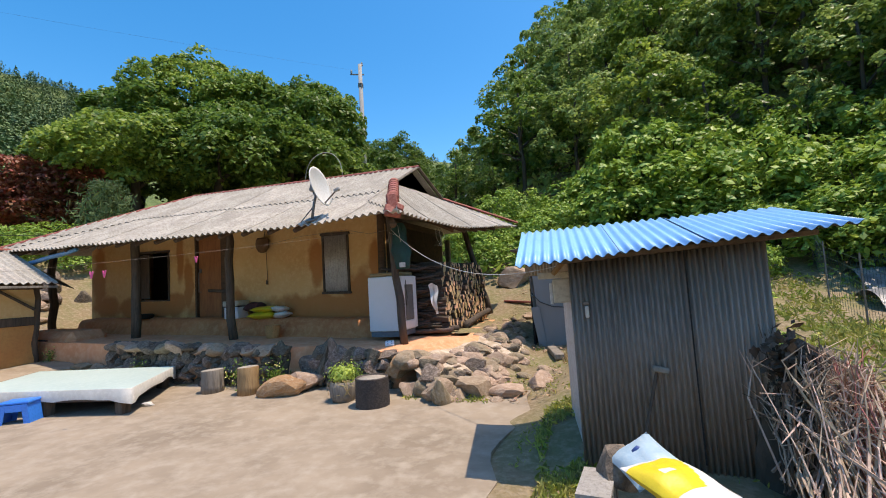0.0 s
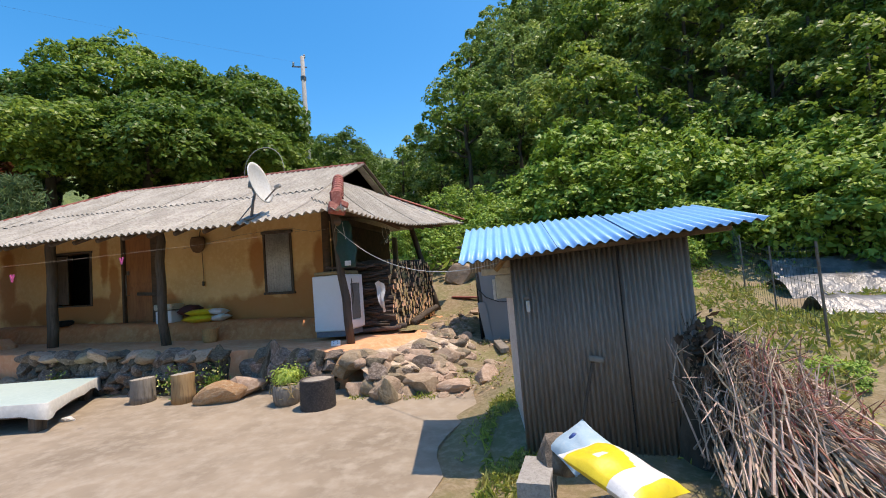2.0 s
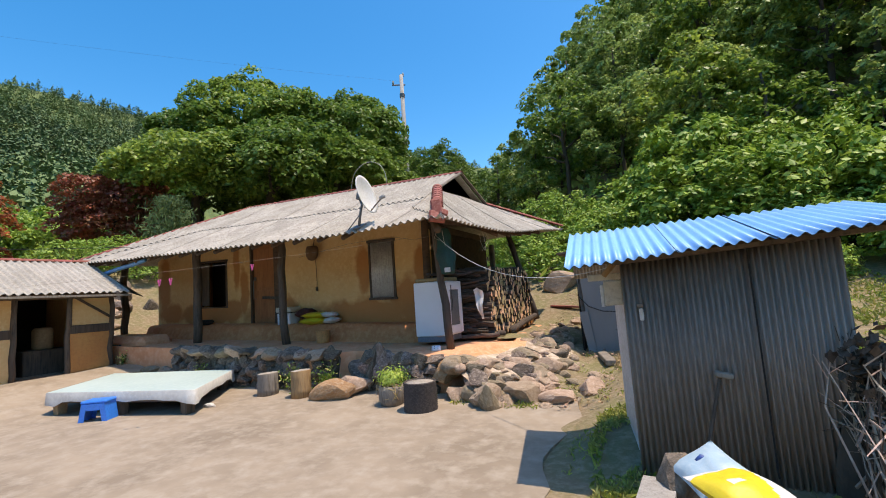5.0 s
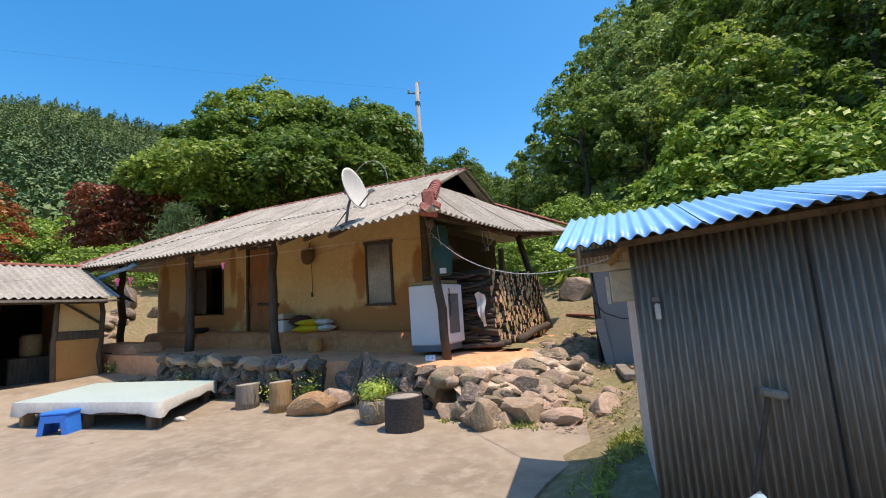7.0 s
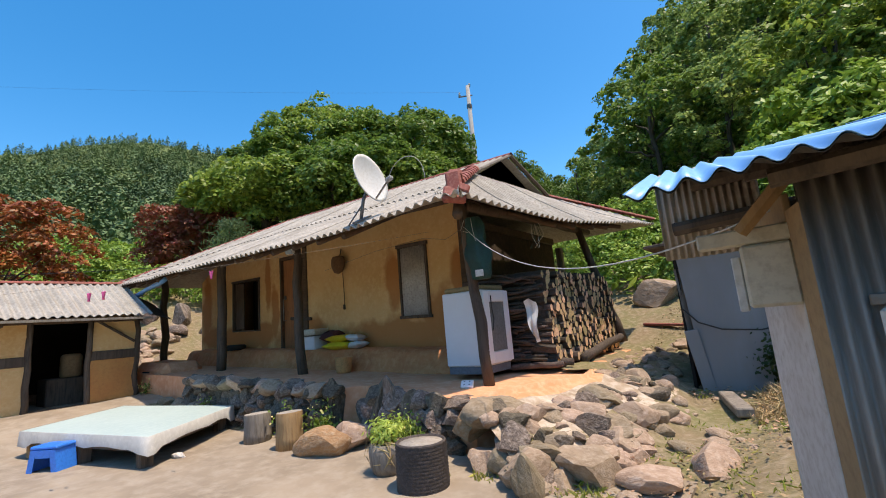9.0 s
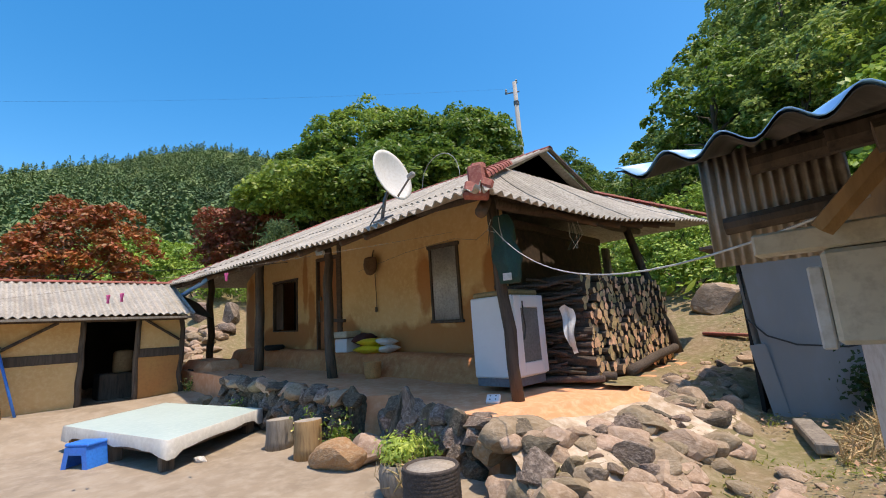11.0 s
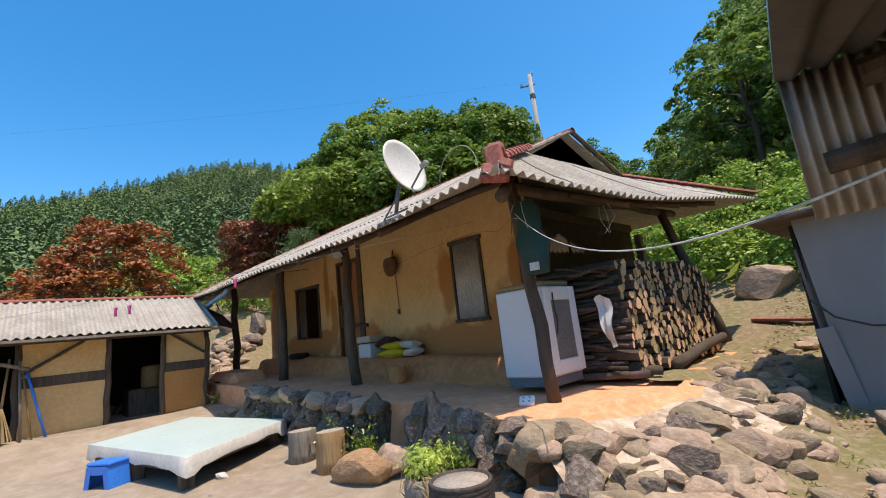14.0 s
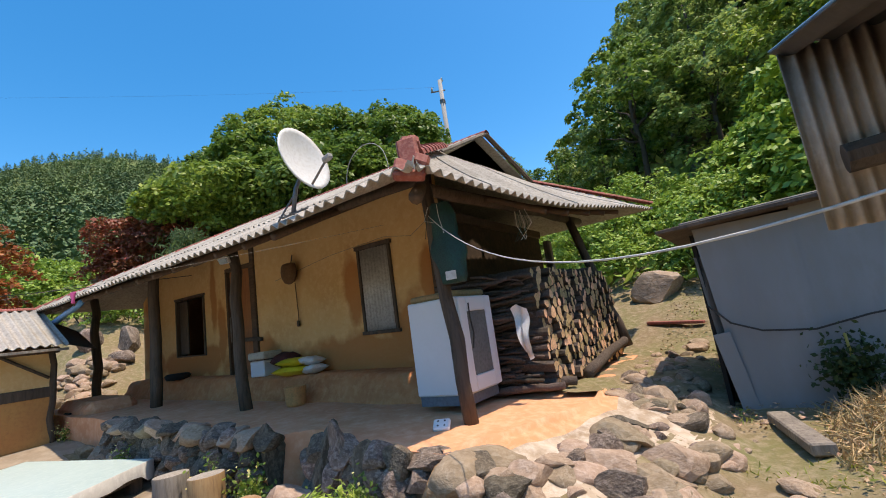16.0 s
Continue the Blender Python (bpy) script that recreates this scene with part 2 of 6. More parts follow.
M_FILM = mat("grey_mulch_film", (0.190, 0.195, 0.205), (0.070, 0.068, 0.066), (0.300, 0.300, 0.305), scale=1.4, fine=5, rough=0.35, bump=0.6, bumpd=0.06)
M_FLOWER = mat("pale_yellow_flowers", (0.72, 0.62, 0.22), (0.66, 0.56, 0.2), scale=10, rough=0.6, bump=0)


# ---- shape helpers ----
def g_join(*gs):
    V, F = [], []
    for v, f in gs:
        o = len(V)
        V.extend(v)
        F.extend([tuple(i + o for i in q) for q in f])
    return V, F


def g_move(g, m):
    return [tuple(m @ Vector(v)) for v in g[0]], g[1]


def g_box(x0, x1, y0, y1, z0, z1, bevel=0.0):
    """A box between two corners, its edges chamfered."""
    bm = bmesh.new()
    bmesh.ops.create_cube(bm, size=1)
    for v in bm.verts:
        v.co = Vector(((x0 + x1) / 2 + v.co.x * (x1 - x0), (y0 + y1) / 2 + v.co.y * (y1 - y0), (z0 + z1) / 2 + v.co.z * (z1 - z0)))
    if bevel:
        bmesh.ops.bevel(bm, geom=bm.edges[:], offset=bevel, segments=1, affect="EDGES")
    bm.verts.index_update()
    out = [tuple(v.co) for v in bm.verts], [tuple(v.index for v in f.verts) for f in bm.faces]
    bm.free()
    return out


def g_slab(w, d, h, m, bevel=0.01):
    """A chamfered block of width, depth and height, centred, at a pose."""
    return g_move(g_box(-w / 2, w / 2, -d / 2, d / 2, -h / 2, h / 2, bevel), m)


def g_tube(points, radii, seg=8, cap=True, wob=0.0, seed=0):
    """A tube through points; radii one number or one a point."""
    r = random.Random(seed)
    P = [Vector(p) for p in points]
    if not isinstance(radii, (list, tuple)):
        radii = [radii] * len(P)
    V, F = [], []
    side = None
    for i, p in enumerate(P):
        d = (P[min(i + 1, len(P) - 1)] - P[max(i - 1, 0)]).normalized()
        if side is None:
            side = d.orthogonal().normalized()
        side = (side - d * side.dot(d)).normalized()
        up = d.cross(side)
        for k in range(seg):
            a = 2 * math.pi * k / seg
            q = p + (side * math.cos(a) + up * math.sin(a)) * radii[i] * (1 + wob * r.uniform(-1, 1))
            V.append(tuple(q))
    for i in range(len(P) - 1):
        for k in range(seg):
            a, b = i * seg + k, i * seg + (k + 1) % seg
            F.append((a, b, b + seg, a + seg))
    if cap:
        F.append(tuple(range(seg - 1, -1, -1)))
        F.append(tuple(range((len(P) - 1) * seg, len(P) * seg)))
    return V, F


def g_lathe(profile, seg=20, at=(0, 0, 0)):
    """A turned shape from (radius, height) pairs."""
    V, F = [], []
    for r, z in profile:
        for k in range(seg):
            a = 2 * math.pi * k / seg
            V.append((at[0] + r * math.cos(a), at[1] + r * math.sin(a), at[2] + z))
    for i in range(len(profile) - 1):
        for k in range(seg):
            a, b = i * seg + k, i * seg + (k + 1) % seg
            F.append((a, b, b + seg, a + seg))
    F.append(tuple(range(seg - 1, -1, -1)))
    F.append(tuple(range((len(profile) - 1) * seg, len(profile) * seg)))
    return V, F


def g_rock(size, seed, m=None, sub=2, cuts=10, flat=0.56):
    """A broken field stone: a ball cut by random planes, roughened."""
    r = random.Random(seed)
    bm = bmesh.new()
    bmesh.ops.create_icosphere(bm, subdivisions=sub, radius=1)
    planes = []
    for _ in range(cuts):
        n = Vector((r.gauss(0, 1), r.gauss(0, 1), r.gauss(0, 1))).normalized()
        planes.append((n, r.uniform(flat - 0.16, flat + 0.22)))
    off = Vector((r.uniform(0, 50), r.uniform(0, 50), r.uniform(0, 50)))
    V = []
    for v in bm.verts:
        c = v.co.copy()
        for n, d in planes:
            k = c.dot(n) - d
            if k > 0:
                c -= n * k
        c *= 1.12 + 0.14 * noise.noise(c * 1.3 + off) + 0.05 * noise.noise(c * 3.7 + off) + 0.03 * noise.noise(c * 9 + off)
        V.append((c.x * size[0] * 0.6, c.y * size[1] * 0.6, c.z * size[2] * 0.6))
    bm.verts.index_update()
    F = [tuple(v.index for v in f.verts) for f in bm.faces]
    bm.free()
    return g_move((V, F), m) if m else (V, F)


def g_wave(across, along, pitch, amp, point, lower=0.010, seg=8, rows=4):
    """A corrugated sheet with thickness. point(u, w) gives the place at u metres across and share w along; waves run along w."""
    nu = max(int(across / pitch * seg), 4)
    V, F = [], []
    for layer in range(2):
        for i in range(nu + 1):
            u = across * i / nu
            for j in range(rows + 1):
                p, nrm = point(u, j / rows)
                V.append(tuple(Vector(p) + Vector(nrm) * (amp * math.cos(2 * math.pi * u / pitch) - lower * layer)))
    R = rows + 1
    N = (nu + 1) * R
    for i in range(nu):
        for j in range(rows):
            a = i * R + j
            F.append((a, a + R, a + R + 1, a + 1))
            F.append((N + a, N + a + 1, N + a + R + 1, N + a + R))
        for j in (0, rows):
            a = i * R + j
            F.append((a, N + a, N + a + R, a + R) if j == 0 else (a, a + R, N + a + R, N + a))
    for i in (0, nu):
        for j in range(rows):
            a = i * R + j
            F.append((a, a + 1, N + a + 1, N + a))
    return V, F


def mesh_of(name, g, material, smooth=False):
    me = bpy.data.meshes.new(name)
    me.from_pydata(g[0], [], g[1])
    me.materials.append(material)
    if smooth:
        me.polygons.foreach_set("use_smooth", [True] * len(me.polygons))
    me.update()
    return me


def part(name, g, material, parent=None, label="", smooth=False):
    """Links a shape as one mesh object under a thing or a part."""
    ob = new(name, mesh_of(name, g, material, smooth))
    if parent is not None:
        ob.parent = parent
    if label:
        ob["label"] = label
    return ob


def thing(name, label, category, at=(0, 0, 0), group="", kind=""):
    """An empty that carries the parts of one thing; its parts are given in world metres when at is the origin."""
    ob = new(name)
    ob.empty_display_size = 0.1
    ob.location = at
    return tagged(ob, label, category, group, kind)


def single(name, g, material, label, category, group="", kind="", smooth=False):
    return tagged(part(name, g, material, None, "", smooth), label, category, group, kind)


def leaf_mesh(C, N, S, slim=0.62):
    """Leaves at centres C with normals N and sizes S: folded rhombs, each an island of its own."""
    n = len(C)
    N = N / np.linalg.norm(N, axis=1, keepdims=True)
    A = np.cross(N, rng.normal(size=(n, 3)))
    A /= np.linalg.norm(A, axis=1, keepdims=True) + 1e-9
    B = np.cross(N, A)
    s = S[:, None]
    V = np.stack([C - A * s * 0.5, C + B * s * slim * 0.5 - N * s * 0.08, C + A * s * 0.5 - N * s * 0.1, C - B * s * slim * 0.5 - N * s * 0.08], 1).reshape(-1, 3)
    F = np.arange(n * 4).reshape(-1, 4)
    return V.tolist(), F.tolist()


def crown(lobes, boughs, per, leaf, spread=0.9, droop=0.35, flat=0.62):
    """A crown: leaf clumps spread over the skin of some lobes (x, y, z, rx, rz), each a drooping dome of leaves with gaps between."""
    C, N, S = [], [], []
    w = np.array([l[3] * l[4] for l in lobes], float)
    w /= w.sum()
    L = np.array(lobes, float)
    for k, (x, y, z, rx, rz) in enumerate(lobes):
        n = max(5, int(boughs * w[k] * 1.7))
        turn = rng.uniform(0, 6.28)
        for i in range(n):
            h = 1 - 1.7 * (i + 0.5) / n
            a = turn + 2.39996 * i + rng.normal() * 0.25
            q = math.sqrt(max(0.0, 1 - h * h))
            d = np.array([q * math.cos(a), q * math.sin(a), h]) + rng.normal(size=3) * 0.12
            d /= np.linalg.norm(d)
            c = np.array([x, y, z]) + d * np.array([rx, rx, rz]) * rng.uniform(0.78, 1.06)
            inside = (((c[:2] - L[:, :2]) ** 2).sum(1) / L[:, 3] ** 2 + (c[2] - L[:, 2]) ** 2 / L[:, 4] ** 2) < 0.52
            if inside.any() and rng.random() < 0.9:
                continue
            m = max(4, int(per * rng.uniform(0.55, 1.35)))
            rc = spread * rng.uniform(0.65, 1.4)
            e = rng.normal(size=(m, 3))
            e[:, 2] = np.where(rng.random(m) < 0.85, np.abs(e[:, 2]), e[:, 2])
            e += d * 0.55
            e /= np.linalg.norm(e, axis=1, keepdims=True)
            p = e * (rc * rng.uniform(0.45, 1.1, m) ** 0.7)[:, None]
            p[:, 2] = p[:, 2] * flat - droop * (p[:, 0] ** 2 + p[:, 1] ** 2) / rc
            C.append(c + p)
            N.append(e * 0.5 + np.array([0, 0, 0.5]) + rng.normal(size=(m, 3)) * 0.36)
            S.append(leaf * rng.uniform(0.6, 1.3, m))
    return leaf_mesh(np.concatenate(C), np.concatenate(N), np.concatenate(S))


def smooth01(a, b, v):
    k = min(1.0, max(0.0, (v - a) / (b - a)))
    return k * k * (3 - 2 * k)


def ground_z(x, y):
    """The lie of the land."""
    yy = min(y, 22.0)
    z = 0.06 * max(0.0, yy - 5.2) + 0.12 * max(0.0, yy - 9.0) + 0.2 * max(0.0, yy - 11.5)
    z += 0.38 * smooth01(-8.8, -11.4, x)
    z += min(3.2, 0.55 * max(0.0, -13.9 - x)) * smooth01(5.5, 8.5, y)
    d = 0.5 * x + 0.86 * (y - 20.0)
    az = math.degrees(math.atan2(-x, max(y, 0.1)))
    z += 0.84 * max(0.0, min(d, 42.0)) * (1 - smooth01(7.0, 16.0, az))
    z += 0.20 * smooth01(-1.1, -0.3, x) * smooth01(3.5, 4.6, y) * (1 - smooth01(6.0, 9.0, y))
    z += 0.25 * smooth01(1.4, 3.0, x) * smooth01(2, 6, y)
    return z


# ---- ground ----
def spread_axis(lo, hi, step, far):
    inner = list(np.arange(lo, hi + step / 2, step))
    out, k, s = [], lo, step
    while k > -far:
        s *= 1.35
        k -= s
        out.append(k)
    out2, k, s = [], hi, step
    while k < far:
        s *= 1.35
        k += s
        out2.append(k)
    return out[::-1] + inner + out2


gx, gy = spread_axis(-16, 8, 0.2, 1500), spread_axis(-3, 18, 0.2, 1500)
GV, GF = [], []
for x in gx:
    for y in gy:
        rough = 0.05 * noise.noise((x * 1.3, y * 1.3, 0)) + 0.03 * noise.noise((x * 4, y * 4, 3)) if y > 4.5 or x > -1 else 0
        GV.append((x, y, ground_z(x, y) + rough - (0.05 if x < -1.1 and y < 5.8 else 0)))
ny = len(gy)
for i in range(len(gx) - 1):
    for j in range(ny - 1):
        a = i * ny + j
        GF.append((a, a + ny, a + ny + 1, a + 1))
single("ground", (GV, GF), M_DIRT, "bare brown soil with moss and thin weeds", "ground", kind="structure", smooth=True)

CV, CF = [], []
cx, cy = np.arange(-14, -0.9, 0.25), np.arange(-4, 6.05, 0.25)
for i, x in enumerate(cx):
    for j, y in enumerate(cy):
        e = 0.22 * noise.noise((x * 1.1, y * 1.1, 5)) if i == len(cx) - 1 or j == len(cy) - 1 else 0
        CV.append((x + e, y + e, ground_z(x, y) + 0.012 * noise.noise((x * 0.7, y * 0.7, 9)) + 0.01))
n = len(cy)
top = len(CV)
CV += [(x, y, z - 0.1) for x, y, z in CV]
for i in range(len(cx) - 1):
    for j in range(n - 1):
        a = i * n + j
        CF.append((a, a + n, a + n + 1, a + 1))
for i in range(len(cx) - 1):
    a = i * n + n - 1
    CF.append((a, a + n, a + n + top, a + top))
for j in range(n - 1):
    a = (len(cx) - 1) * n + j
    CF.append((a, a + top, a + 1 + top, a + 1))
single("pavement", (CV, CF), M_CONC, "worn beige concrete yard with pale patches and cracks", "pavement", kind="structure", smooth=False)


# ---- the farmhouse ----
SLOPE = 0.03


def lean(g):
    """The old house follows the ground, which rises along its front."""
    return [(x, y, z + SLOPE * (-3.3 - x)) for x, y, z in g[0]], g[1]


house = thing("farmhouse", "ochre mud-plastered farmhouse with a corrugated slate roof", "house")


def holed_wall(x0, x1, y0, y1, z0, z1, holes):
    """A wall along x with rectangular openings (x0, x1, z0, z1) through it."""
    xs = sorted({x0, x1, *[h[0] for h in holes], *[h[1] for h in holes]})
    zs = sorted({z0, z1, *[h[2] for h in holes], *[h[3] for h in holes]})
    nx, nz = len(xs), len(zs)
    V = [(a, b, c) for b in (y0, y1) for a in xs for c in zs]
    at = lambda s, i, j: s * nx * nz + i * nz + j

    def solid(i, j):
        if not (0 <= i < nx - 1 and 0 <= j < nz - 1):
            return False
        a, c = (xs[i] + xs[i + 1]) / 2, (zs[j] + zs[j + 1]) / 2
        return not any(h[0] < a < h[1] and h[2] < c < h[3] for h in holes)

    F = []
    for i in range(nx - 1):
        for j in range(nz - 1):
            if solid(i, j):
                F.append((at(0, i, j), at(0, i + 1, j), at(0, i + 1, j + 1), at(0, i, j + 1)))
                F.append((at(1, i, j), at(1, i, j + 1), at(1, i + 1, j + 1), at(1, i + 1, j)))
                if not solid(i - 1, j):
                    F.append((at(0, i, j), at(0, i, j + 1), at(1, i, j + 1), at(1, i, j)))
                if not solid(i + 1, j):
                    F.append((at(0, i + 1, j), at(1, i + 1, j), at(1, i + 1, j + 1), at(0, i + 1, j + 1)))
                if not solid(i, j - 1):
                    F.append((at(0, i, j), at(1, i, j), at(1, i + 1, j), at(0, i + 1, j)))
                if not solid(i, j + 1):
                    F.append((at(0, i, j + 1), at(0, i + 1, j + 1), at(1, i + 1, j + 1), at(1, i, j + 1)))
    return V, F


WIN = (-5.69, -5.03, 1.46, 2.70)
BLK = (-11.50, -10.25, 1.38, 2.58)
DOOR = (-9.35, -8.52, 0.93, 2.93)
STAINS = ((-5.86, 2.15, 0.34, 0.95, 1), (-4.72, 1.35, 1.15, 1.0, 2), (-5.5, 1.12, 1.2, 0.5, 3), (-4.42, 2.1, 0.26, 0.9, 4), (-9.62, 1.75, 0.3, 1.2, 5), (-10.1, 1.25, 0.7, 0.6, 6), (-11.6, 1.2, 0.7, 0.5, 7), (-8.15, 1.3, 0.5, 0.6, 8), (-12.6, 1.2, 0.9, 0.55, 9), (-6.6, 1.05, 0.7, 0.3, 10), (-5.9, 1.12, 3.0, 0.62, 11), (-8.7, 1.2, 1.8, 0.7, 12), (-11.0, 1.15, 2.4, 0.5, 13), (-9.9, 2.5, 0.22, 1.5, 14), (-12.9, 2.0, 0.5, 1.6, 15))


def stained_plaster():
    """The mud plaster with blurred, ragged stains of redder clay at given places of the front wall."""
    m = M_ADOBE.copy()
    m.name = "stained_mud_plaster"
    n, l = m.node_tree.nodes, m.node_tree.links
    b = n["Principled BSDF"]
    base = b.inputs["Base Color"].links[0].from_socket
    tc = n.new("ShaderNodeTexCoord")
    ns = n.new("ShaderNodeTexNoise")
    ns.inputs["Scale"].default_value = 3.2
    ns.inputs["Detail"].default_value = 6
    l.new(tc.outputs["Object"], ns.inputs["Vector"])
    total = None
    for x, z, w, h, s in STAINS:
        p = lean(([(x, 8.03, z)], []))[0][0]
        mp = n.new("ShaderNodeMapping")
        mp.inputs["Scale"].default_value = (2 / w, 0.0, 2 / h)
        mp.inputs["Location"].default_value = (-p[0] * 2 / w, 0, -p[2] * 2 / h)
        l.new(tc.outputs["Object"], mp.inputs["Vector"])
        ln = n.new("ShaderNodeVectorMath")
        ln.operation = "LENGTH"
        l.new(mp.outputs[0], ln.inputs[0])
        ad = n.new("ShaderNodeMath")
        ad.operation = "MULTIPLY_ADD"
        ad.inputs[1].default_value = 1.5
        l.new(ns.outputs["Fac"], ad.inputs[0])
        l.new(ln.outputs["Value"], ad.inputs[2])
        rg = n.new("ShaderNodeMapRange")
        rg.inputs[1].default_value, rg.inputs[2].default_value = 2.02, 1.55
        l.new(ad.outputs[0], rg.inputs[0])
        if total is None:
            total = rg.outputs[0]
        else:
            mxx = n.new("ShaderNodeMath")
            mxx.operation = "MAXIMUM"
            l.new(total, mxx.inputs[0])
            l.new(rg.outputs[0], mxx.inputs[1])
            total = mxx.outputs[0]
    mx = n.new("ShaderNodeMix")
    mx.data_type = "RGBA"
    mul = n.new("ShaderNodeMath")
    mul.operation = "MULTIPLY"
    mul.inputs[1].default_value = 0.85
    l.new(total, mul.inputs[0])
    l.new(mul.outputs[0], mx.inputs["Factor"])
    l.new(base, mx.inputs["A"])
    mx.inputs["B"].default_value = (0.46, 0.17, 0.045, 1)
    l.new(mx.outputs["Result"], b.inputs["Base Color"])
    return m


M_STAINED = stained_plaster()
part("wall", lean(holed_wall(-13.2, -4.25, 8.03, 8.23, 0.4, 3.52, [WIN, BLK, DOOR])), M_STAINED, house, "ochre mud-plastered front wall")
# The right side wall has a much darker mud colour than the front
part("wall", lean(g_box(-4.45, -4.25, 8.23, 11.6, 0.4, 3.0)), M_DARKMUD, house, "dark brown mud side wall")
part("wall", lean(g_box(-13.2, -13.0, 8.23, 11.6, 0.4, 3.0)), M_ADOBE, house)
part("wall", lean(g_box(-13.0, -4.45, 11.4, 11.6, 0.4, 3.0)), M_ADOBE, house)
part("partition", lean(g_box(-9.9, -9.7, 8.23, 11.4, 0.4, 3.0)), M_BLACK, house)
part("room_floor", lean(g_box(-13.0, -4.45, 8.23, 11.4, 0.55, 0.95)), M_CLAY, house)

def clay_ledge(x0, x1):
    """A hand-shaped clay bench along the wall, lumpy and worn."""
    V, F = [], []
    n, prof = 120, ((7.52, 0.55), (7.56, 0.62), (7.61, 0.74), (7.63, 0.86), (7.68, 0.925), (7.78, 0.945), (7.92, 0.94), (8.028, 0.94))
    for i in range(n + 1):
        x = x0 + (x1 - x0) * i / n
        sag = 0.07 * noise.noise((x * 0.9, 3, 0)) + 0.03 * noise.noise((x * 3.1, 7, 0))
        for j, (y, z) in enumerate(prof):
            k = min(1, j / 4)
            V.append((x, y - 0.10 * (1 - k) * (0.5 + noise.noise((x * 1.3, j * 0.4, 9))) - 0.035 * noise.noise((x * 4, j * 0.7, 5)) * (j < 6), z + sag * k * (j < 7) * 0.6))
    m_ = len(prof)
    for i in range(n):
        for j in range(m_ - 1):
            a = i * m_ + j
            F.append((a, a + m_, a + m_ + 1, a + 1))
    F += [tuple(range(m_)), tuple(range(n * m_ + m_ - 1, n * m_ - 1, -1))]
    return V, F


part("wall_ledge", lean(clay_ledge(-13.0, -4.25)), mat("worn_ledge_clay", (0.68, 0.25, 0.095), (0.54, 0.175, 0.062), (0.72, 0.33, 0.15), scale=2.2, fine=9, rough=0.95, bump=0.3), house, "rounded red clay ledge", True)

# timbers
def log(a, b, r, seed, seg=9, wob=0.06, n=6, bend=0.03, taper=0.9):
    rr = random.Random(seed)
    a, b = Vector(a), Vector(b)
    pts = []
    for i in range(n + 1):
        p = a.lerp(b, i / n)
        pts.append(p + Vector((rr.uniform(-bend, bend), rr.uniform(-bend, bend), rr.uniform(-bend, bend) * 0.5)))
    return g_tube(pts, [r * (1 - (1 - taper) * i / n) for i in range(n + 1)], seg, True, wob, seed)


for name, a, b, r, s in (("post", (-3.25, 6.80, 0.55), (-3.50, 6.92, 2.90), 0.072, 1), ("post", (-7.20, 6.97, 0.58), (-7.24, 6.97, 2.97), 0.085, 2), ("post", (-9.93, 6.95, 0.58), (-9.98, 6.97, 2.97), 0.10, 3), ("post", (-13.0, 7.05, 0.55), (-13.05, 7.0, 2.92), 0.09, 4), ("post", (-2.82, 10.9, 0.75), (-3.3, 10.7, 2.95), 0.075, 5)):
    part(name, lean(log(a, b, r, s)), M_WOODDK, house, "dark smoke-stained wooden post", True)
part("post", lean(g_box(-3.95, -3.83, 11.0, 11.12, 0.7, 2.7, 0.01)), M_WOODGREY, house, "pale grey wooden post")
part("eave_beam", lean(log((-13.0, 6.97, 2.96), (-3.5, 6.9, 2.96), 0.05, 11, n=10)), M_WOODDK, house, "", True)
part("eave_beam", lean(log((-3.5, 6.9, 2.86), (-3.3, 11.3, 2.98), 0.07, 12, n=8)), M_WOODDK, house, "", True)
part("wall_plate", lean(g_box(-12.4, -4.2, 7.98, 8.10, 3.40, 3.52, 0.015)), M_BEAM, house)
part("wall_plate", lean(g_box(-4.3, -4.2, 8.1, 11.6, 2.86, 3.0, 0.015)), M_BEAM, house)
part("corner_post", lean(log((-4.24, 8.02, 0.5), (-4.24, 8.02, 3.4), 0.085, 13)), M_BEAM, house, "", True)
part("stud", lean(g_box(-8.5, -8.38, 7.99, 8.06, 0.93, 3.4, 0.01)), M_BEAM, house)

# roof: places of the eaves, ridge and hips
RIDGE_Y, RIDGE_Z = 9.1, 4.20
RR, RL = -3.85, -10.6


def eave_front(x):
    lift = 0.10 * smooth01(-4.6, -2.8, x) + 0.03 * smooth01(-10.5, -13.4, x)
    return Vector((x, 5.86 + 0.03 * math.sin(x * 0.9), 2.585 + lift))


def roof_top_front(x):
    if x > RR:
        k = (x - RR) / (-2.80 - RR)
        a, b = Vector((RR, 7.85, 3.60)), eave_front(-2.80)
        return a.lerp(b, k)
    if x < RL:
        k = (RL - x) / (RL + 13.4)
        return Vector((RL, RIDGE_Y, RIDGE_Z)).lerp(eave_front(-13.4), k)
    return Vector((x, RIDGE_Y, RIDGE_Z))


def slope_point(lo, hi, w, sag=0.05):
    p = lo.lerp(hi, w)
    p.z -= sag * math.sin(math.pi * w)
    return p


def eave_right(y):
    k = (y - 5.86) / (12.17 - 5.86)
    x = -2.80 + 0.6 * k
    z = 2.68 - 0.09 * math.sin(math.pi * min(k * 1.4, 1)) + 0.40 * k ** 1.7
    return Vector((x, y, z))


def roof_top_right(y):
    if y < 7.85:
        k = (7.85 - y) / (7.85 - 5.86)
        return Vector((RR, 7.85, 3.60)).lerp(eave_right(5.86), k)
    if y > 10.6:
        k = (y - 10.6) / (12.17 - 10.6)
        return Vector((RR, 10.6, 3.72)).lerp(eave_right(12.17), k)
    return Vector((RR, y, 3.60 + 0.12 * (y - 7.85) / 2.75))


